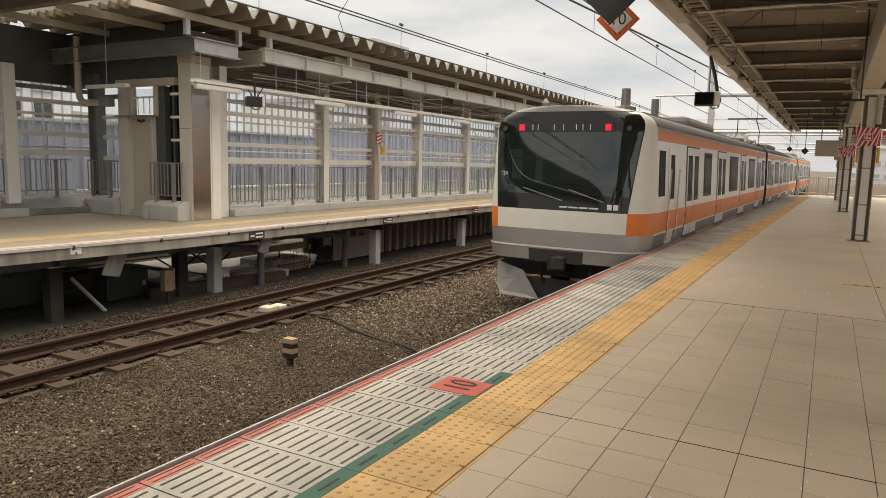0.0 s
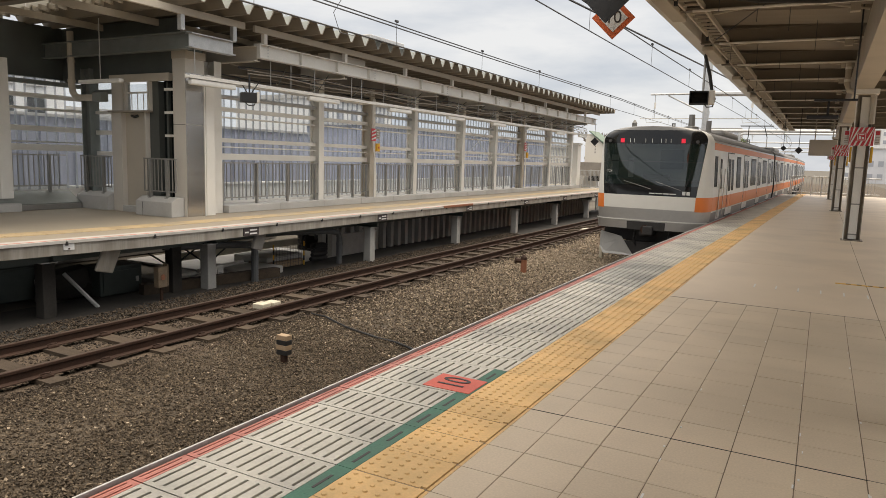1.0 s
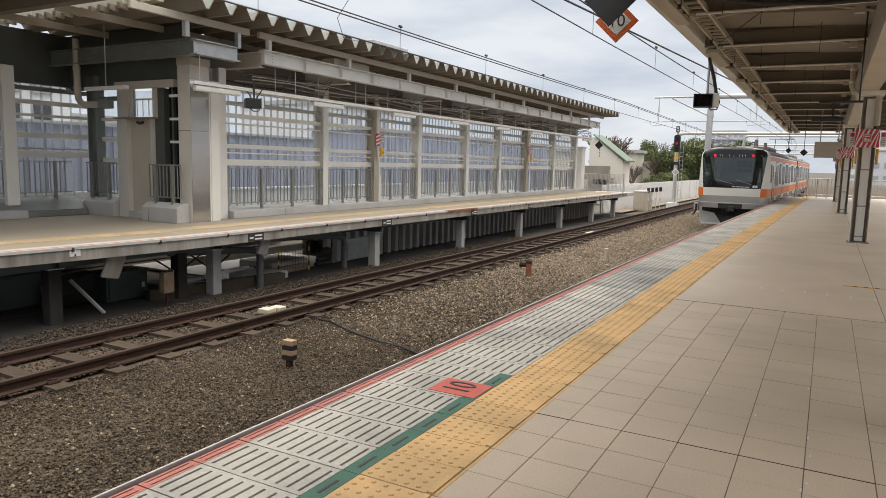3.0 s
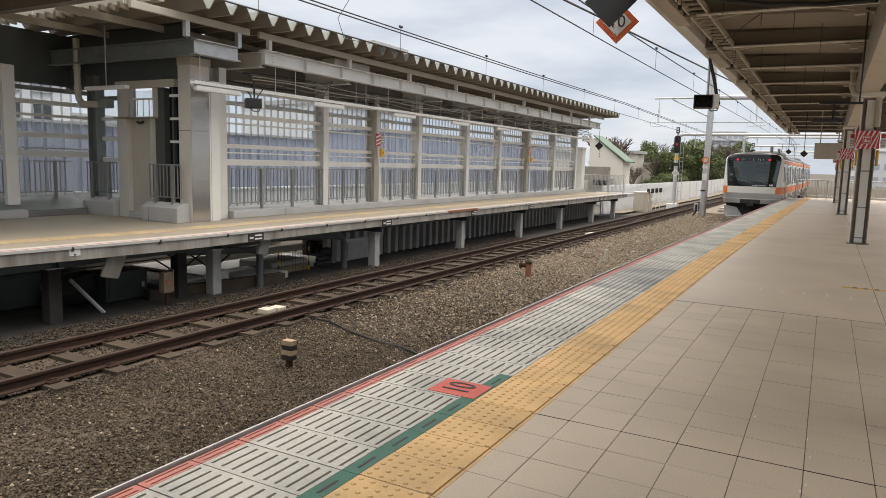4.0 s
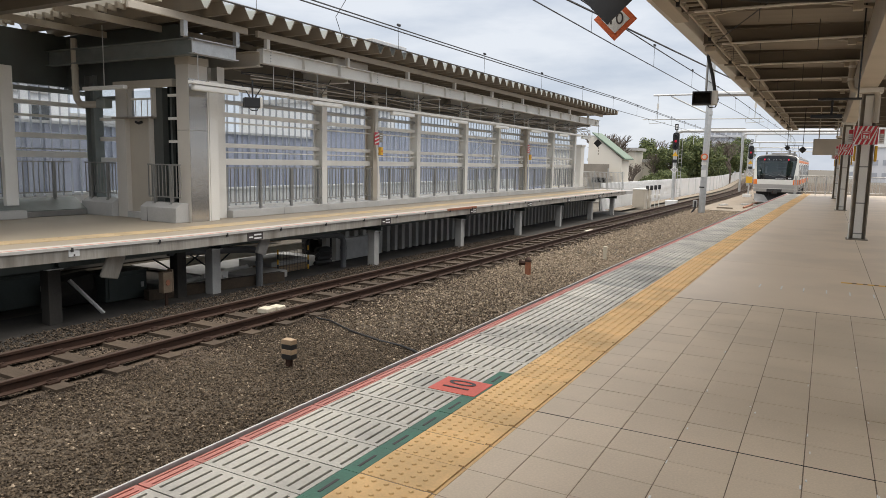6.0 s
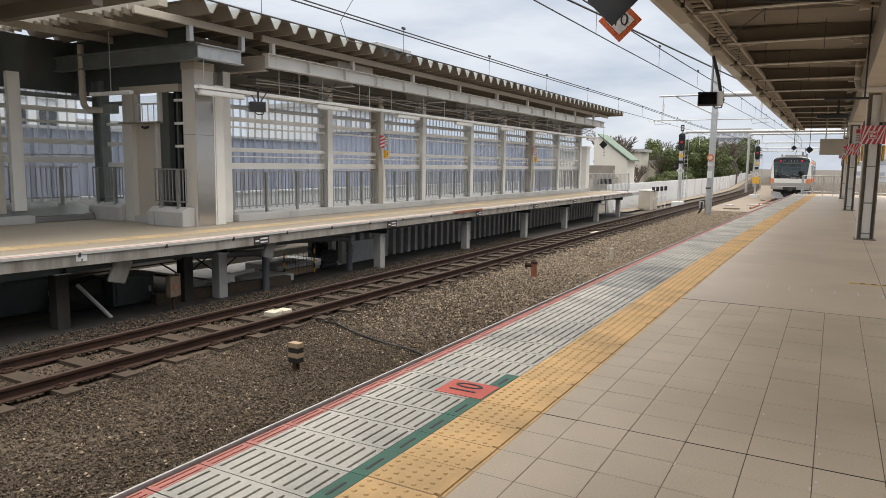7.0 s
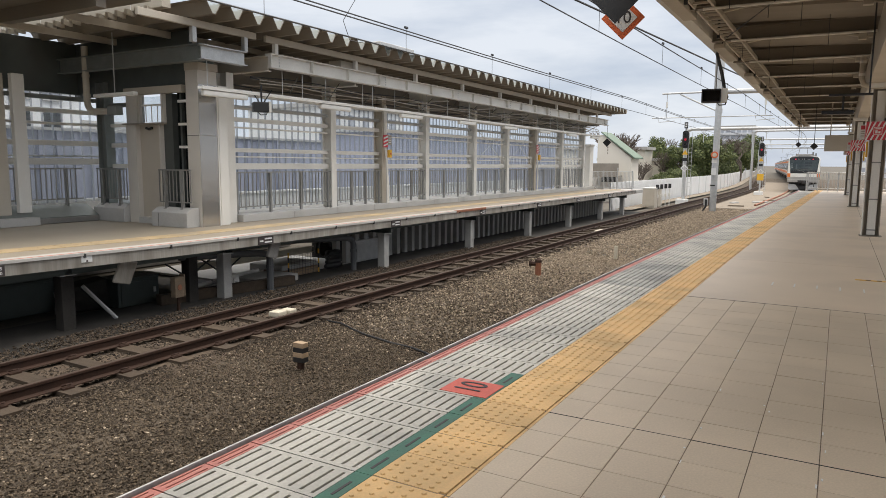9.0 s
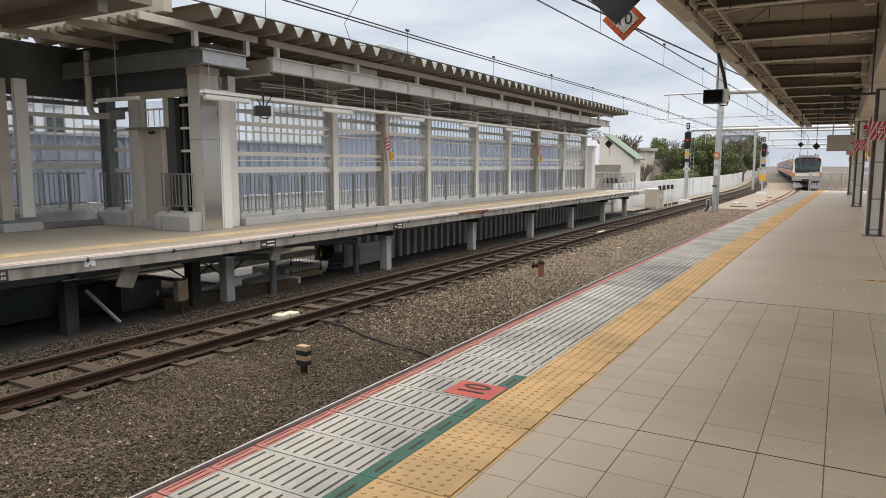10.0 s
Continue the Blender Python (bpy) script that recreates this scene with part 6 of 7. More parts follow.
# ---------------------------------------------------------------- overhead line
def build_mast(x, y, top, r, lean=0.0):
    m = thing("catenary_mast", "grey steel overhead line mast with cross arms", "mast")
    part("pole", MB().tube([(x, y, -1.4), (x + lean, y, top)], [r * 1.05, r * 0.9], 14), GALV, m, smooth=True)
    return m


MY = 43.5
m1 = build_mast(-3.84, MY, 10.9, 0.185, 0.1)
part("upper_arm", MB().tube([(-7.04, MY, 5.69), (-3.8, MY, 5.69)], 0.055, 8), GALV, m1)
part("upper_arm", MB().tube([(-3.8, MY, 5.68), (1.4, MY, 5.62)], 0.15, 10), GALV, m1)
part("stay", MB().tube([(-6.0, MY, 5.62), (-3.85, MY, 4.55)], 0.045, 6), GALV, m1)
part("clamp", MB().tube([(-3.78, MY, 4.45), (-3.78, MY, 4.7)], 0.2, 14), GALV, m1)
part("clamp", MB().tube([(-3.76, MY, 5.5), (-3.76, MY, 5.86)], 0.2, 14), GALV, m1)
part("lower_wire_arm", MB().tube([(-7.6, MY, 4.25), (-0.9, MY, 4.25)], 0.028, 6), GALV, m1)
for x in (-6.75, -1.3):
    part("dropper", MB().tube([(x, MY, 5.66), (x, MY, 4.25)], 0.022, 6), GALV, m1)
    part("insulator", MB().tube([(x, MY, 5.2), (x, MY, 4.85)], 0.06, 8), PAINT, m1)
    part("steady_arm", MB().tube([(x - 0.5, MY, 4.22), (x - 0.45, MY, 4.0), (x + 0.5, MY, 4.06)], 0.02, 5), GALV, m1)
part("band", MB().tube([(-3.83, MY, 1.55), (-3.83, MY, 1.75)], 0.195, 14), PAINT, m1)
part("notice", MB().tube([(-3.84, MY - 0.2, 2.03), (-3.84, MY - 0.29, 2.03)], 0.2, 14), SIGNORANGE, m1, "round orange notice")
part("notice_centre", MB().tube([(-3.84, MY - 0.291, 2.03), (-3.84, MY - 0.296, 2.03)], 0.12, 14), PALECREAM, m1)
part("notice", bx(-3.97, -3.71, MY - 0.3, MY - 0.27, 0.85, 1.25), WHITE, m1)
part("strap", MB().tube([(-3.85, MY, 0.2), (-3.85, MY, 0.28)], 0.2, 14), DARK, m1)
part("box", bx(-4.35, -4.13, MY - 0.1, MY + 0.12, -0.95, -0.55), GALV, m1)
part("cable", MB().tube([(-4.2, MY - 0.15, -0.6), (-4.2, MY - 0.2, -1.0), (-4.4, MY - 0.2, -1.36)], 0.06, 6), BLACK, m1)


def build_portal(y, xl, xr, z, r=0.12):
    p = thing("catenary_portal", "grey tubular overhead line portal across the tracks", "portal")
    part("post", MB().tube([(xl, y, -1.4), (xl, y, z - 0.35), (xl + 0.12, y, z - 0.1), (xl + 0.4, y, z)], r, 10), GALV, p, smooth=True)
    part("beam", MB().tube([(xl + 0.4, y, z), (xr, y, z)], r * 0.8, 8), GALV, p)
    for k in range(2):
        x = xl + 1.3 + 3.4 * k
        part("dropper", MB().tube([(x, y, z), (x, y, z - 1.0)], 0.03, 6), GALV, p)
        part("bracket", MB().tube([(x - 0.25, y, z - 0.02), (x, y, z - 0.4), (x + 0.25, y, z - 0.02)], 0.025, 5), GALV, p)
    return p


build_portal(56.0, -5.3 - 2.6, 4.5, 4.15, 0.14)
for y, x in ((84.0, -5.9), (112.0, -7.4), (140.0, -8.9), (170.0, -12.0)):
    build_portal(y, x + far_bend(y) * 0.2, x + 12, 5.2, 0.13)


def build_wires():
    def line(name, label, xf, z, y0, y1, r, sag=0.0, step=6.0):
        w = thing(name, label, "wire")
        n = int((y1 - y0) / step)
        part("wire", MB().tube([(xf(y0 + (y1 - y0) * k / n), y0 + (y1 - y0) * k / n, z + sag * (1 - math.sin(math.pi * ((k * step) % 42) / 42))) for k in range(n + 1)], r, 5), WIRE, w)
        return w
    nx = lambda y: near_x(y) + 0.05 * math.sin(y / 18)
    fx = lambda y: FAR_C + far_bend(y) + 0.05 * math.sin(y / 18)
    for xf, zc, first, gap in ((nx, 3.85, 2.96, 4.87), (fx, 3.86, 0.13, 4.3)):
        line("contact_wire", "dark overhead contact wire above the track", xf, zc, -10, 200, 0.011)
        w = line("messenger_wire", "dark overhead messenger wire above the track", xf, zc + 0.44, -10, 200, 0.014, 0.10)
        for k in range(24):
            y = first + gap * k
            part("dropper", MB().tube([(xf(y), y, zc), (xf(y), y, zc + 0.5)], 0.005, 4), WIRE, w)
            part("clamp", MB().tube([(xf(y), y - 0.05, zc + 0.51), (xf(y), y + 0.05, zc + 0.51)], 0.03, 5), WIRE, w)
    fw = thing("feeder_wire", "thick dark feeder cable slanting across to the canopy", "wire")
    part("wire", MB().tube([(-2.9, 5.5, 4.62), (-1.465, 15.09, 4.38), (-0.6, 20.86, 4.23), (0.2, 26.2, 4.09)], 0.02, 6), WIRE, fw)
    line("feeder_wire", "pair of dark feeder cables over the far track", lambda y: fx(y) + 0.02, 4.23, -10, 200, 0.014, 0.10)
    ww = thing("wire_loop", "thin black wire loop at the far canopy edge", "wire")
    part("wire", MB().tube([(-8.1, 14.6, 4.45), (-7.8, 13.6, 4.35), (-7.6, 13.1, 4.7), (-7.3, 13.3, 5.3), (-6.8, 13.8, 5.6)], 0.008, 5), WIRE, ww)


build_wires()


# ---------------------------------------------------------------- distance: houses, trees, towers
def build_distance():
    h = thing("gabled_house", "cream gabled house with a green metal roof", "house", at=pose(-13.6, 52, -1.4))
    mb = MB()
    mb.box(0, 2.6, 0, 2.2, 0, 3.3)
    mb.face([(0, 0, 3.3), (2.6, 0, 3.3), (0.4, 0, 5.05), (0, 0, 5.05)])
    mb.face([(0, 0.2, 3.3), (0, 0.2, 5.05), (0.4, 0.2, 5.05), (2.6, 0.2, 3.3)])
    part("wall", mb, CREAM, h)
    rf = MB()
    rf.v = [(0.3, -0.2, 5.2), (2.9, -0.2, 3.25), (2.9, 2.4, 3.25), (0.3, 2.4, 5.2), (0.3, -0.2, 5.3), (2.9, -0.2, 3.35), (2.9, 2.4, 3.35), (0.3, 2.4, 5.3)]
    rf.f = [(0, 1, 2, 3), (7, 6, 5, 4), (0, 4, 5, 1), (1, 5, 6, 2), (2, 6, 7, 3), (3, 7, 4, 0)]
    rf.m = [0] * 6
    part("roof", rf, GREENROOF, h, "green metal roof")
    part("window", bx(0.4, 1.5, -0.03, -0.002, 1.5, 2.3), SIDEGLASS, h)
    part("balcony", MB().box(-1.2, 2.0, -1.2, -0.1, 1.9, 2.0).box(-1.2, 2.0, -1.2, -1.15, 2.0, 2.9), BROWNSTEEL, h)
    for k in range(4):
        part("wall_mark", bx(0.75, 0.83, -0.012, -0.002, 3.6 + 0.22 * k, 3.74 + 0.22 * k), BROWNSTEEL, h)
    for x, y, w, d, z, n in ((-24.5, 88, 8.0, 8, 3.3, 3), (-21, 84, 3.2, 4, 4.6, 1), (-30, 70, 6, 8, 4.4, 2)):
        b = thing("low_building", "low cream concrete building behind the bare trees", "building", at=pose(x, y, -1.4))
        part("wall", bx(0, w, 0, d, 0, z), CREAM, b)
        part("roof", bx(-0.3, w + 0.3, -0.3, d + 0.3, z, z + 0.35), PALECONC, b)
        for k in range(n):
            wd = part("window", bx(0.6 + 2.2 * k, 1.9 + 2.2 * k, -0.04, -0.002, z - 1.6, z - 0.6), SIDEGLASS, b)
            part("sill", bx(0.5 + 2.2 * k, 2.0 + 2.2 * k, -0.1, -0.002, z - 1.7, z - 1.602), PALECONC, wd)
    a = thing("apartment_block", "tall grey apartment block with rows of balconies", "apartment block", at=pose(-40.9, 300, -1.4))
    part("wall", bx(0, 13, 0, 12, 0, 18.0), APART, a)
    part("roof", bx(-0.3, 13.3, -0.3, 12.3, 18.0, 18.5), PALECONC, a)
    for f in range(7):
        for k in range(6):
            part("window", bx(0.4 + 2.1 * k, 1.9 + 2.1 * k, -0.1, -0.01, 1.0 + 2.45 * f, 2.3 + 2.45 * f), HAZEGLASS, a)
        part("balcony", bx(0.1, 12.9, -1.0, -0.11, 0.2 + 2.45 * f, 0.95 + 2.45 * f), APART, a)
    for x, y, w, z in ((8, 260, 6, 14), (16, 300, 8, 26), (26, 320, 9, 18), (11, 190, 5, 8), (20, 170, 7, 9), (34, 200, 10, 13), (44, 170, 12, 10), (24, 120, 10, 6.5), (38, 110, 12, 7), (52, 95, 12, 8)):
        b = thing("town_building", "pale grey town building seen past the platform end", "building", at=pose(x, y, -1.4))
        part("wall", bx(0, w, 0, 10, 0, z), APART if w % 2 else OUTWHITE, b)
        part("roof", bx(-0.2, w + 0.2, -0.2, 10.2, z, z + 0.3), PALECONC, b)
        for f in range(int(z / 3)):
            for k in range(int(w / 2)):
                part("window", bx(0.5 + 2 * k, 1.6 + 2 * k, -0.06, -0.01, 1 + 3 * f, 2.3 + 3 * f), HAZEGLASS, b)


CREAM = mat("cream_render", (0.74, 0.69, 0.60), 0.7, var=0.06, scale=0.6)
APART = mat("grey_block_wall", (0.60, 0.61, 0.64), 0.7, var=0.1, scale=0.4)
build_distance()


def bare_tree(x, y, z, h, seed):
    rng = random.Random(seed)
    t = thing("bare_tree", "leafless winter tree with fine grey branches", "tree", "bare trees", at=pose(x, y, z))
    trunk, twigs = MB(), MB()
    def grow(p, d, length, r, level):
        q = p + d * length * 0.5 + Vector((rng.uniform(-1, 1), rng.uniform(-1, 1), 0.3)) * length * 0.06
        e = p + d * length
        (trunk if level < 2 else twigs).tube([p, q, e], [r, r * 0.8, r * 0.6], 6 if level < 2 else 3, cap=False)
        if level == 5:
            return
        for k in range(3 if level else 5):
            nd = (d + Vector((rng.uniform(-1, 1), rng.uniform(-1, 1), rng.uniform(-0.15, 0.7))) * 0.75).normalized()
            grow(p + d * length * rng.uniform(0.55, 1.0), nd, length * rng.uniform(0.55, 0.75), r * 0.66, level + 1)
    grow(Vector((0, 0, 0)), Vector((0, 0, 1)), h * 0.34, h * 0.026, 0)
    part("trunk", trunk, BARK, t)
    part("crown", twigs, BARK, t, "fine bare twigs")


def leafy(x, y, z, h, w, seed, name="evergreen_tree", label="dark evergreen tree with dense small leaves"):
    rng = np.random.default_rng(seed)
    t = thing(name, label, "tree" if "tree" in name else "bush", at=pose(x, y, z))
    mb = MB().tube([(0, 0, 0), (0.05, 0, h * 0.4), (0, 0.05, h * 0.7)], [h * 0.03, h * 0.025, h * 0.012], 7)
    for k in range(5):
        a = 1.3 * k
        mb.tube([(0, 0, h * (0.25 + 0.08 * k)), (w * 0.3 * math.cos(a), w * 0.3 * math.sin(a), h * (0.42 + 0.08 * k))], [h * 0.014, h * 0.006], 5)
    part("trunk", mb, BARK, t)
    clumps = 26
    c = rng.normal(0, 1, (clumps, 3))
    c /= np.linalg.norm(c, axis=1)[:, None]
    c *= rng.uniform(0.45, 1.0, (clumps, 1)) ** 0.6
    c = c * np.array([w * 0.42, w * 0.42, h * 0.38]) + np.array([0, 0, h * 0.56])
    n = 6500
    which = rng.integers(0, clumps, n)
    d = rng.normal(0, 1, (n, 3))
    d /= np.linalg.norm(d, axis=1)[:, None]
    p = c[which] + d * (rng.uniform(0.55, 1.05, (n, 1)) * np.array([w, w, h * 0.9]) * 0.15)
    s = rng.uniform(0.5, 1.2, (n, 1)) * 0.028 * (h + w) / 2
    u = rng.normal(0, 1, (n, 3))
    u /= np.linalg.norm(u, axis=1)[:, None]
    v = np.cross(d, u)
    v /= np.linalg.norm(v, axis=1)[:, None] + 1e-6
    quad = np.stack([p - u * s, p - v * s * 0.6, p + u * s, p + v * s * 0.6], 1).reshape(-1, 3)
    me = bpy.data.meshes.new("crown")
    me.from_pydata(quad.tolist(), [], (np.arange(n)[:, None] * 4 + np.arange(4)).tolist())
    me.materials.append(LEAFVAR)
    part("crown", me, None, t)


LEAFVAR = LEAF.copy()
_n, _l = LEAFVAR.node_tree.nodes, LEAFVAR.node_tree.links
_g, _r = _n.new("ShaderNodeNewGeometry"), _n.new("ShaderNodeValToRGB")
_r.color_ramp.elements[0].color, _r.color_ramp.elements[1].color = (0.04, 0.062, 0.022, 1), (0.165, 0.19, 0.065, 1)
_l.new(_g.outputs["Random Per Island"], _r.inputs["Fac"])
_l.new(_r.outputs["Color"], _n["Principled BSDF"].inputs["Base Color"])
bare_tree(-17.0, 70, -1.4, 7.8, 1)
bare_tree(-18.6, 72, -1.4, 7.6, 21)
bare_tree(-15.2, 84, -1.4, 6.0, 22)
bare_tree(-13.0, 104, -1.4, 8.0, 23)
bare_tree(-12.2, 128, -1.4, 10.0, 24)
bare_tree(-13.2, 64, -1.4, 4.2, 2)
bare_tree(-13.8, 66, -1.4, 3.9, 8)
bare_tree(-22, 115, -1.4, 9, 3)
bare_tree(-19, 120, -1.4, 9, 4)
bare_tree(-17, 130, -1.4, 10, 5)
bare_tree(-15.5, 150, -1.4, 11, 6)
bare_tree(-19.3, 80, -1.4, 8.6, 7)
bare_tree(-21.8, 82, -1.4, 9.0, 31)
leafy(-19.6, 96, -1.4, 6.6, 4.2, 11)
leafy(-20.8, 100, -1.4, 5.6, 3.4, 12)
for k, (x, y, h, w) in enumerate(((-11.6, 70, 2.4, 3.0), (-11.4, 74, 2.6, 3.2), (-12.0, 66, 1.9, 2.2))):
    leafy(x, y, -1.4, h, w, 20 + k, "clipped_bush", "yellow-green clipped bush behind the white fence")
for k, (x, y, h, w) in enumerate(((-14.8, 88, 5.2, 4.6), (-13.4, 84, 5.6, 4.6), (-12.3, 86, 6.6, 5.0), (-12.7, 95, 6.7, 5.6), (-13.5, 104, 6.3, 5.6), (-13.8, 112, 6.3, 6.2), (-14.7, 122, 6.3, 6.6), (-15.2, 134, 6.6, 7.2), (-16.2, 147, 7.4, 7.6), (-17.0, 160, 8.1, 8.4), (-17.9, 175, 8.9, 9.0), (-18.9, 192, 9.8, 10.0), (-20.2, 215, 11.2, 10.5))):
    leafy(x, y, -1.4, h, w, 40 + k)


# ---------------------------------------------------------------- the train
def section(z):
    """Half width of the body at a height over the rail."""
    if z < 1.75:
        u = (1.75 - z) / 0.85
        return 1.475 - 0.075 * min(1.0, u) ** 2
    if z < 3.05:
        return 1.475 - 0.045 * (z - 1.75) / 1.3
    u = min(1.0, (z - 3.05) / 0.5)
    return max(0.02, 1.43 * (1 - u ** 3.0) ** (1 / 3.2))


CAR_L, CAB_Y = 19.5, 0.8


def face_point(u, z, out=0.0):
    """A point of the cab front: u from -1 to 1 across, z over the rail."""
    slant = 0.16 * (max(0.0, z - 1.7) / 1.9) ** 1.3 + 0.03 * max(0.0, 1.1 - z)
    d = CAB_Y - slant
    a = min(1.0, abs(u))
    y = slant + d * (1 - (1 - a ** 6.0) ** (1 / 3.0)) + 0.05 * a * a * (1 - a)
    w = section(z)
    n = Vector((0.9 * u * a ** 3, -1 if a < 0.97 else -0.3, 0)).normalized()
    return Vector((u * w, min(y, CAB_Y), z)) + n * out


def face_patch(u0, u1, z0, z1, out=0.0, nu=20, nz=10):
    """A skin over part of the front; u0 and u1 may change with the height."""
    mb = MB()
    for j in range(nz + 1):
        z = z0 + (z1 - z0) * j / nz
        a, b = (q(z) if callable(q) else q for q in (u0, u1))
        for i in range(nu + 1):
            mb.v.append(tuple(face_point(a + (b - a) * i / nu, z, out)))
    for j in range(nz):
        for i in range(nu):
            k = j * (nu + 1) + i
            mb.f.append((k, k + 1, k + nu + 2, k + nu + 1))
            mb.m.append(0)
    return mb


def mask_u(z):
    return 0.805 + 0.14 * (z - 1.75) / 1.55


def side_strip(y0, y1, z0, z1, side, out=0.004, depth=0.012, n=4):
    """A thin plate that follows the body side."""
    mb = MB()
    for y in (y0, y1):
        for j in range(n + 1):
            z = z0 + (z1 - z0) * j / n
            mb.v.append((side * (section(z) + out), y, z))
        for j in range(n, -1, -1):
            z = z0 + (z1 - z0) * j / n
            mb.v.append((side * (section(z) + out - depth), y, z))
    m = 2 * (n + 1)
    for j in range(m):
        mb.f.append((j, (j + 1) % m, m + (j + 1) % m, m + j))
    mb.f += [tuple(range(m - 1, -1, -1)), tuple(range(m, 2 * m))]
    mb.m = [0] * len(mb.f)
    return mb


def build_car(cab):
    car = thing("end_car" if cab else "middle_car", "stainless commuter train end car with black and white cab front" if cab else "stainless commuter train car with orange bands", "train car", "train")
    zs = [0.92, 1.05, 1.2, 1.34, 1.5, 1.75, 2.4, 3.05, 3.15, 3.25, 3.33, 3.4, 3.45, 3.49, 3.52, 3.54, 3.55]
    y0 = CAB_Y if cab else 0.18
    prof = [(section(z), z) for z in zs] + [(-section(z), z) for z in reversed(zs)]
    mb = MB().sweep(prof, [(0, y0, 0, 0), (0, CAR_L - 0.12, 0, 0)])
    for i, f in enumerate(mb.f):
        if len(f) == 4:
            zz = sum(mb.v[k][2] for k in f) / 4
            mb.m[i] = 1 if zz > 3.28 else 2 if zz < 1.33 else 0
        else:
            mb.m[i] = 3
    part("body", mb, [TRAINSTEEL, TRAINROOF, TRAINGREY, UNDER], car, smooth=True)
    doors = (4.05, 8.0, 12.45, 17.0) if cab else (2.3, 7.25, 12.2, 17.15)
    wins = ((5.45, 6.35), (9.5, 11.1), (13.9, 15.6), (18.2, 19.0)) if cab else ((0.55, 1.3), (3.8, 5.7), (8.8, 10.7), (13.7, 15.6), (18.2, 19.0))
    for side in (1, -1):
        part("upper_band", side_strip(y0 + 0.02, CAR_L - 0.15, 2.98, 3.16, side), ORANGE, car, "orange upper band")
        part("lower_band", side_strip(y0, CAR_L - 0.15, 1.38, 1.74, side), ORANGE, car, "orange waist band")
        part("eaves_gutter", side_strip(y0 + 0.02, CAR_L - 0.12, 3.22, 3.26, side, 0.02, 0.03), TRAINROOF, car)
        for a, b in wins:
            w = part("window", side_strip(a, b, 1.95, 2.82, side, 0.012, 0.02), SIDEGLASS, car, "dark tinted window")
            part("window_frame", side_strip(a - 0.06, b + 0.06, 1.89, 2.88, side, 0.006, 0.014), DARK, w, "black window surround")
        for c in doors:
            part("door_gap", side_strip(c - 0.72, c + 0.72, 1.12, 2.97, side, 0.006, 0.015), DARK, car)
            for a, b in ((c - 0.655, c - 0.02), (c + 0.02, c + 0.655)):
                d = part("door", side_strip(a, b, 1.15, 2.94, side, 0.014, 0.02), TRAINSTEEL, car, "steel sliding door leaf")
                part("door_window", side_strip(a + 0.1, b - 0.1, 1.85, 2.78, side, 0.019, 0.01), SIDEGLASS, d)
                part("door_band", side_strip(a, b, 1.38, 1.74, side, 0.018, 0.008), ORANGE, d)
            part("door_step", bx(min(side * 1.40, side * 1.50), max(side * 1.40, side * 1.50), c - 0.66, c + 0.66, 1.06, 1.12), STAINLESS, car)
        if cab:
            part("cab_window", side_strip(0.98, 1.42, 2.02, 2.82, side, 0.010, 0.02), SIDEGLASS, car, "cab side window")
            d = part("cab_door", side_strip(1.72, 2.32, 1.12, 2.9, side, 0.012, 0.02), TRAINSTEEL, car, "steel cab door")
            part("cab_door_window", side_strip(1.86, 2.18, 1.95, 2.76, side, 0.017, 0.01), SIDEGLASS, d)
            part("cab_door_band", side_strip(1.72, 2.32, 1.38, 1.74, side, 0.016, 0.008), ORANGE, d)
            for yy in (1.64, 2.38):
                part("handrail", MB().tube([(side * 1.50, yy, 1.2), (side * 1.52, yy, 2.5)], 0.014, 6), STAINLESS, car)
    # roof gear and running gear
    part("air_conditioner", MB().box(-0.85, 0.85, 6.4, 10.2, 3.48, 3.78), TRAINROOF, car, "grey roof air conditioner", bevel=0.12)
    part("roof_walk", bx(-1.08, -0.92, 1.2, CAR_L - 0.4, 3.43, 3.49), TRAINROOF, car)
    part("roof_walk", bx(0.92, 1.08, 1.2, CAR_L - 0.4, 3.43, 3.49), TRAINROOF, car)
    for yb in (3.0, 16.4):
        bogie = part("bogie", MB().box(-0.95, 0.95, yb - 1.3, yb + 1.3, 0.35, 0.62).box(-1.0, -0.8, yb - 1.6, yb + 1.6, 0.4, 0.7).box(0.8, 1.0, yb - 1.6, yb + 1.6, 0.4, 0.7), UNDER, car)
        for dy in (-1.05, 1.05):
            part("wheelset", MB().tube([(-0.66, yb + dy, 0.43), (-0.53, yb + dy, 0.43)], 0.43, 18).tube([(0.53, yb + dy, 0.43), (0.66, yb + dy, 0.43)], 0.43, 18).tube([(-0.53, yb + dy, 0.43), (0.53, yb + dy, 0.43)], 0.09, 8), UNDER, bogie)
    part("underfloor_gear", MB().box(-1.2, 1.2, 5.2, 9.0, 0.32, 0.9).box(-1.2, 1.2, 9.5, 14.0, 0.36, 0.9), UNDER, car, bevel=0.03)
    part("gangway", bx(-0.55, 0.55, CAR_L - 0.13, CAR_L + 0.62, 1.05, 3.1), UNDER, car)
    if not cab:
        return car
    # cab front
    part("apron", face_patch(-1, 1, 1.10, 1.40, 0.0, 40, 5), FRONTSILVER, car, "silver lower front", smooth=True)
    part("bumper", face_patch(-1, 1, 0.86, 1.085, 0.035, 40, 5), FRONTSILVER, car, "silver bumper", smooth=True)
    part("bumper_lip", face_patch(-0.99, 0.99, 1.085, 1.115, 0.05, 40, 1), TRAINWHITE, car)
    part("waist_panel", face_patch(-0.80, 0.80, 1.40, 1.75, 0.002, 24, 4), TRAINWHITE, car, "white front panel", smooth=True)
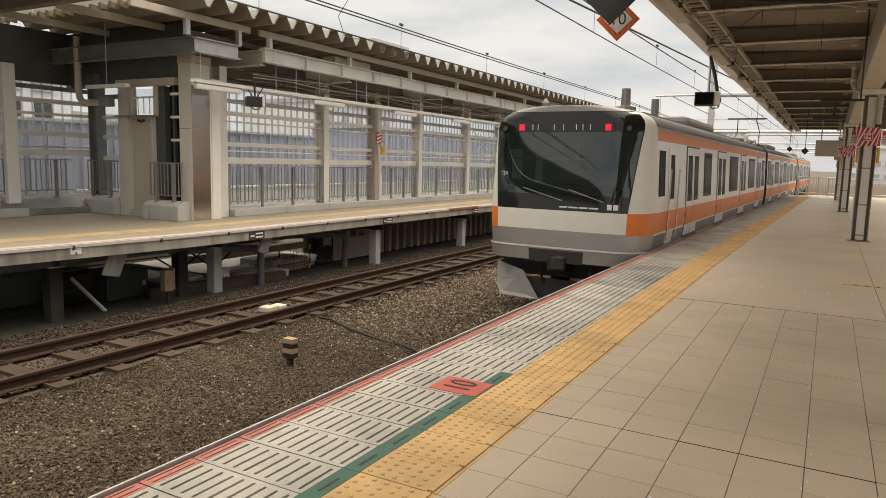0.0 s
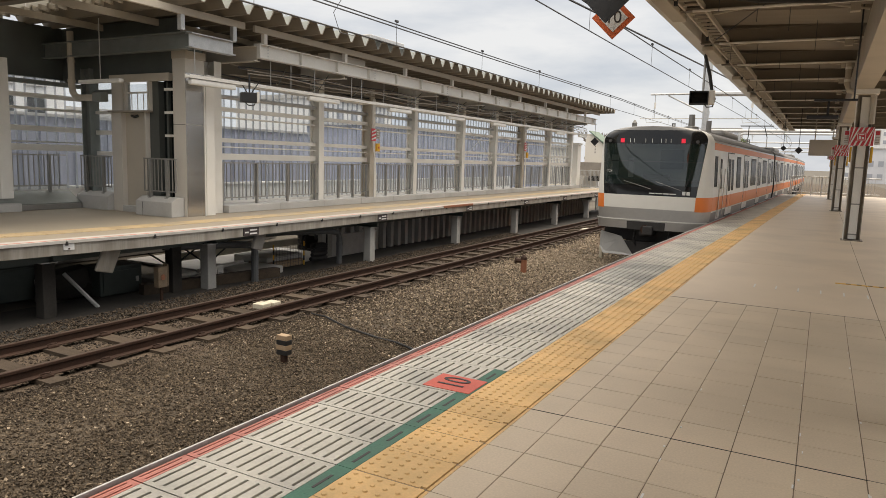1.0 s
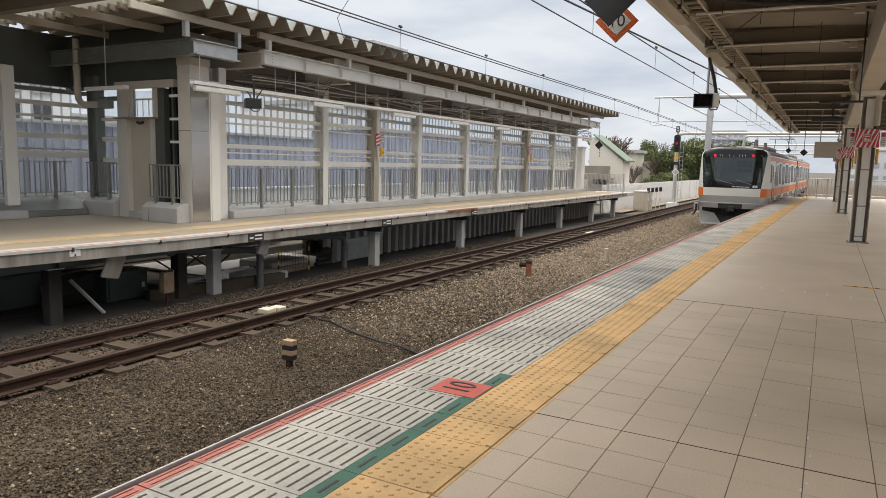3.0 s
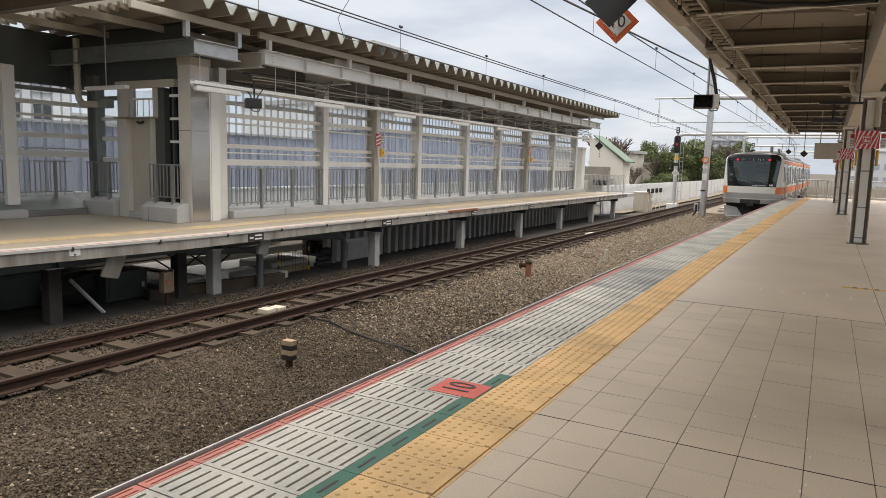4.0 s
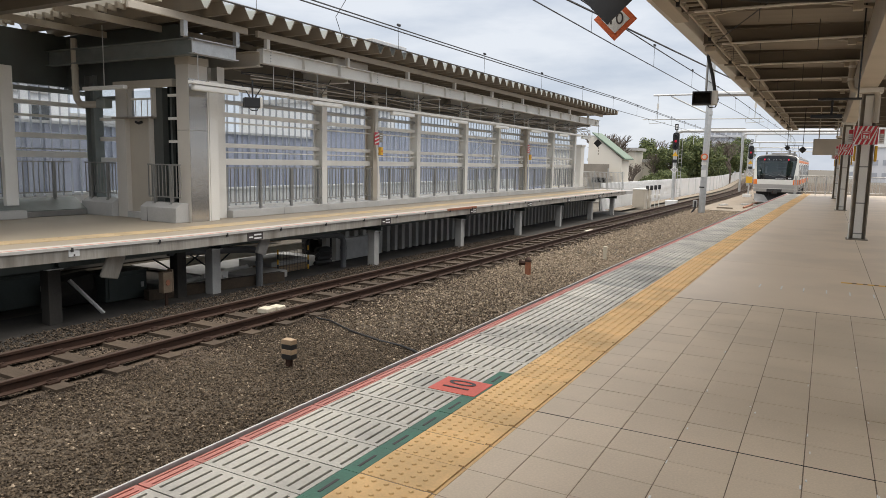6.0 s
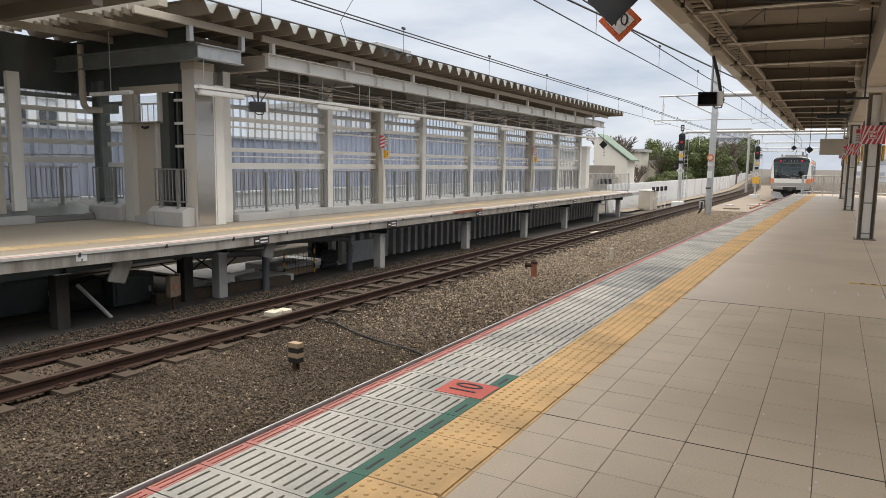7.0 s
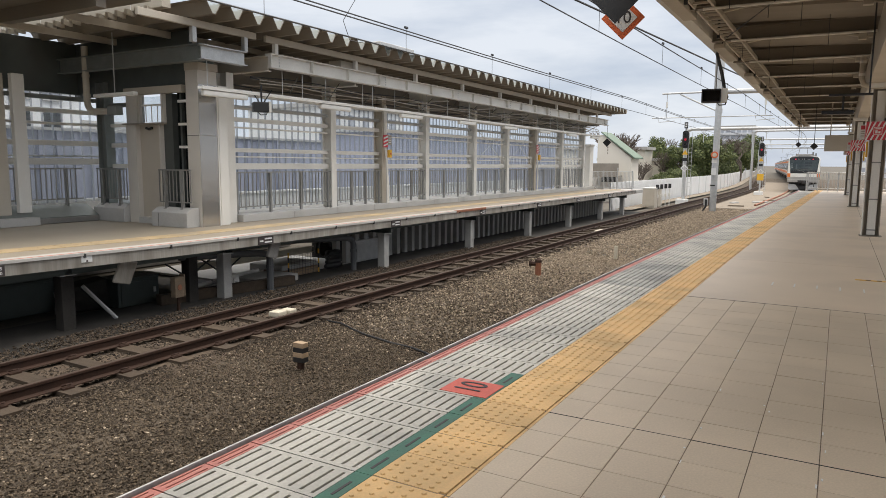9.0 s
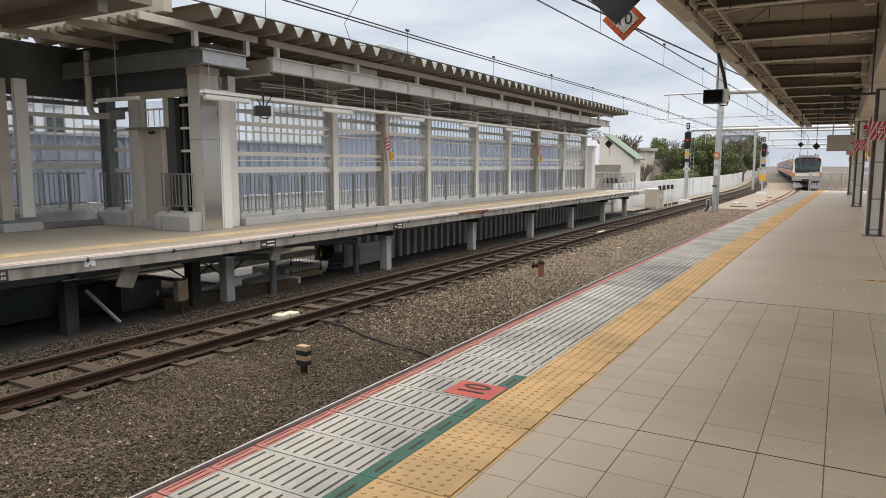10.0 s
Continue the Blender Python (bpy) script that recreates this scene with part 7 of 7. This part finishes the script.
    for s in (-1, 1):
        part("orange_corner", face_patch(0.80 if s > 0 else -1, 1 if s > 0 else -0.80, 1.38, 1.75, 0.002, 16, 4), ORANGE, car, "orange corner panel", smooth=True)
        part("pillar", face_patch((lambda z: mask_u(z)) if s > 0 else -1, 1 if s > 0 else (lambda z: -mask_u(z)), 1.75, 3.44, 0.002, 16, 24), TRAINWHITE, car, "white corner pillar", smooth=True)
    part("mask", face_patch(lambda z: -mask_u(z), lambda z: mask_u(z), 1.75, 2.03, -0.004, 24, 6), MASKBLACK, car, "gloss black front mask", smooth=True)
    part("mask_top", face_patch(lambda z: -mask_u(z), lambda z: mask_u(z), 3.08, 3.45, -0.004, 24, 8), MASKBLACK, car, "gloss black display mask", smooth=True)
    part("windscreen", face_patch(lambda z: -mask_u(z) + 0.01, lambda z: mask_u(z) - 0.01, 2.02, 3.10, 0.004, 24, 20), WINDSCREEN, car, "dark green tinted windscreen", smooth=True)
    # inside of the cab, dim behind the glass
    back = part("cab_bulkhead", bx(-1.35, 1.35, 0.74, 0.77, 1.75, 3.2), CABGREEN, car, "grey-green cab bulkhead")
    # Pale panes carry the saloon's light in their colour.
    for x0, x1, z0, z1 in ((-1.22, -1.02, 2.25, 2.8), (-0.74, -0.6, 2.2, 2.72), (0.1, 0.7, 2.45, 2.95)):
        part("bulkhead_window", bx(x0, x1, 0.72, 0.738, z0, z1), CABLITPANE if x1 < 0 else SIDEGLASS, back)
    part("console", MB().box(-1.3, 1.3, 0.42, 0.72, 1.8, 2.16).box(-0.3, 0.4, 0.5, 0.66, 2.161, 2.3), UNDER, car, "black driver console", bevel=0.03)
    part("blind_rail", bx(-1.25, 1.25, 0.5, 0.54, 2.62, 2.65), TRAINGREY, car)
    part("brow", face_patch(-1, 1, 3.44, 3.55, 0.0, 40, 8), TRAINBROW, car, "grey front roof edge", smooth=True)
    for s in (-1, 1):
        p = face_point(s * 0.545, 3.17, 0.012)
        part("tail_light", bx(p.x - 0.05, p.x + 0.05, p.y - 0.008, p.y + 0.004, p.z - 0.055, p.z + 0.055), TAILRED, car, "red tail light")
        p = face_point(s * 0.78, 3.15, 0.012)
        part("headlight", MB().tube([p, p + Vector((0, -0.02, 0.004))], 0.045, 12), UNDER, car, "unlit headlight")
    mbd = MB()
    for u in (-0.4, -0.33, -0.12, 0.0, 0.16, 0.24, 0.33):
        p = face_point(u, 3.17, 0.012)
        mbd.box(p.x - 0.006, p.x + 0.006, p.y - 0.004, p.y, p.z - 0.05, p.z + 0.05)
    part("display_bar", mbd, DIMWHITE, car)
    # company mark as one plain block
    p = face_point(0.64, 1.80, 0.012)
    for a, b in ((-0.09, -0.01), (0.015, 0.10)):
        part("maker_mark", bx(p.x + a, p.x + b, p.y - 0.004, p.y, 1.80, 1.89), WHITE, car)
    for k, (a, b) in enumerate(((0.02, 0.12), (0.135, 0.25), (0.265, 0.37), (0.385, 0.5))):
        q = face_point((a + b) / 2, 1.815, 0.012)
        part("name_bar", bx(1.42 * a, 1.42 * b, q.y - 0.004, q.y, 1.80, 1.826), WHITE, car)
    p = face_point(-0.70, 2.2, 0.012)
    text_part("set_figures", "T24", 0.10, pose(p.x - 0.03, p.y - 0.03, 2.36, 90, 0, -12), WHITE, car)
    for a, b in ((-0.45, 0.05), (0.12, 0.55)):
        pts = [face_point(a + (b - a) * k / 5, 2.12 - 0.20 * k / 5, 0.03) for k in range(6)]
        part("wiper", MB().tube(pts, 0.007, 5), TRAINGREY, car)
    part("wiper", MB().tube([face_point(0.62, 1.93, 0.03), face_point(0.70, 2.35, 0.03)], 0.012, 5), BLACK, car)
    part("display_panel", face_patch(-0.62, 0.62, 3.09, 3.26, 0.0085, 20, 2), MASKBLACK, car)
    # coupler, plough and underframe
    part("headstock", MB().box(-1.25, 1.25, 0.55, 1.3, 0.5, 0.9), UNDER, car)
    part("coupler_recess", face_patch(-0.35, 0.35, 0.84, 1.06, 0.04, 12, 3), UNDER, car)
    cp = part("coupler", MB().box(-0.17, 0.17, 0.0, 0.7, 0.68, 1.0).box(-0.06, 0.2, -0.12, 0.02, 0.72, 0.96), UNDER, car, "rusty coupler", bevel=0.03)
    part("coupler_head", MB().tube([(0, -0.1, 0.86), (0, 0.08, 0.86)], 0.12, 10), RUST, cp)
    for s in (-1, 1):
        pl = MB()
        a = [(s * 1.34, 0.50, 0.70), (s * 0.66, 0.12, 0.62), (s * 0.30, 0.02, 0.14), (s * 1.20, 0.34, 0.10), (s * 1.34, 0.48, 0.28)]
        pl.face(a)
        pl.face([(x, y + 0.03, z) for x, y, z in reversed(a)])
        for k in range(5):
            p, q = a[k], a[(k + 1) % 5]
            pl.face([p, (p[0], p[1] + 0.03, p[2]), (q[0], q[1] + 0.03, q[2]), q])
        part("plough", pl, PLOUGH, car, "pale grey plough plate")
    part("plough_bar", bx(-0.75, 0.75, 0.25, 0.32, 0.14, 0.5), UNDER, car)
    for x, h in ((-0.35, 0.22), (0.55, 0.3), (0.95, 0.2)):
        part("hose", MB().tube([(x, 0.4, 0.85), (x, 0.2, 0.6), (x + 0.05, 0.25, 0.4)], 0.03, 6), BLACK, car)
    part("antenna", MB().tube([(0.75, 1.15, 3.45), (0.75, 1.15, 3.58), (0.75, 1.15, 3.60), (0.75, 1.15, 3.9)], [0.2, 0.18, 0.085, 0.075], 12), TRAINGREY, car)
    part("antenna", MB().tube([(1.02, 2.2, 3.4), (1.02, 2.2, 3.80)], 0.07, 12), TRAINGREY, car)
    part("antenna", MB().tube([(-0.75, 1.1, 3.45), (-0.75, 1.1, 3.68), (-0.75, 1.1, 3.76)], [0.07, 0.07, 0.02], 8), TRAINGREY, car)
    return car


FRONTSILVER = mat("front_silver", (0.44, 0.425, 0.40), 0.4, 0.6, var=0.06, bump=0.02)
TRAINBROW = mat("front_brow", (0.22, 0.215, 0.205), 0.4, 0.2, var=0.05, bump=0)
PLOUGH = mat("plough_grey", (0.40, 0.405, 0.40), 0.5, 0.1, var=0.08)
DIMWHITE = mat("display_white", (0.7, 0.7, 0.65), 0.5, var=0.02, bump=0)
end_car = build_car(True)
middle_car = build_car(False)

CARS = [end_car, middle_car] + [copy_thing(middle_car, pose(0, 0, 0)) for _ in range(8)]
pg = MB().tube([(-0.6, 4.2, 3.65), (-0.5, 5.4, 4.3), (-0.4, 4.6, 4.88)], 0.025, 6).tube([(0.6, 4.2, 3.65), (0.5, 5.4, 4.3), (0.4, 4.6, 4.88)], 0.025, 6).box(-0.85, 0.85, 4.5, 4.58, 4.88, 4.92).box(-0.85, 0.85, 4.75, 4.83, 4.88, 4.92).box(-0.7, 0.7, 3.9, 5.6, 3.63, 3.68)
pg_mesh = pg.mesh("pantograph", DARK)
for k in (1, 4, 7):
    part("pantograph", pg_mesh, None, CARS[k])

build_tiles()


# ---------------------------------------------------------------- what moves
def tail_y(t):
    """Where the tail face of the train is at t seconds."""
    return 11.33 + 6.95 * t + 0.058 * t * t


def motions():
    for k, car in enumerate(CARS):
        rows = []
        for i in range(0, 41):
            t = i * 0.25
            s = tail_y(t) + 20.05 * k
            x0, x1 = near_x(s), near_x(s + CAR_L)
            rows.append((t, pose(x0, s, RAIL, 0, 0, math.degrees(math.atan2(x0 - x1, CAR_L)))))
        walk(car, rows)


motions()
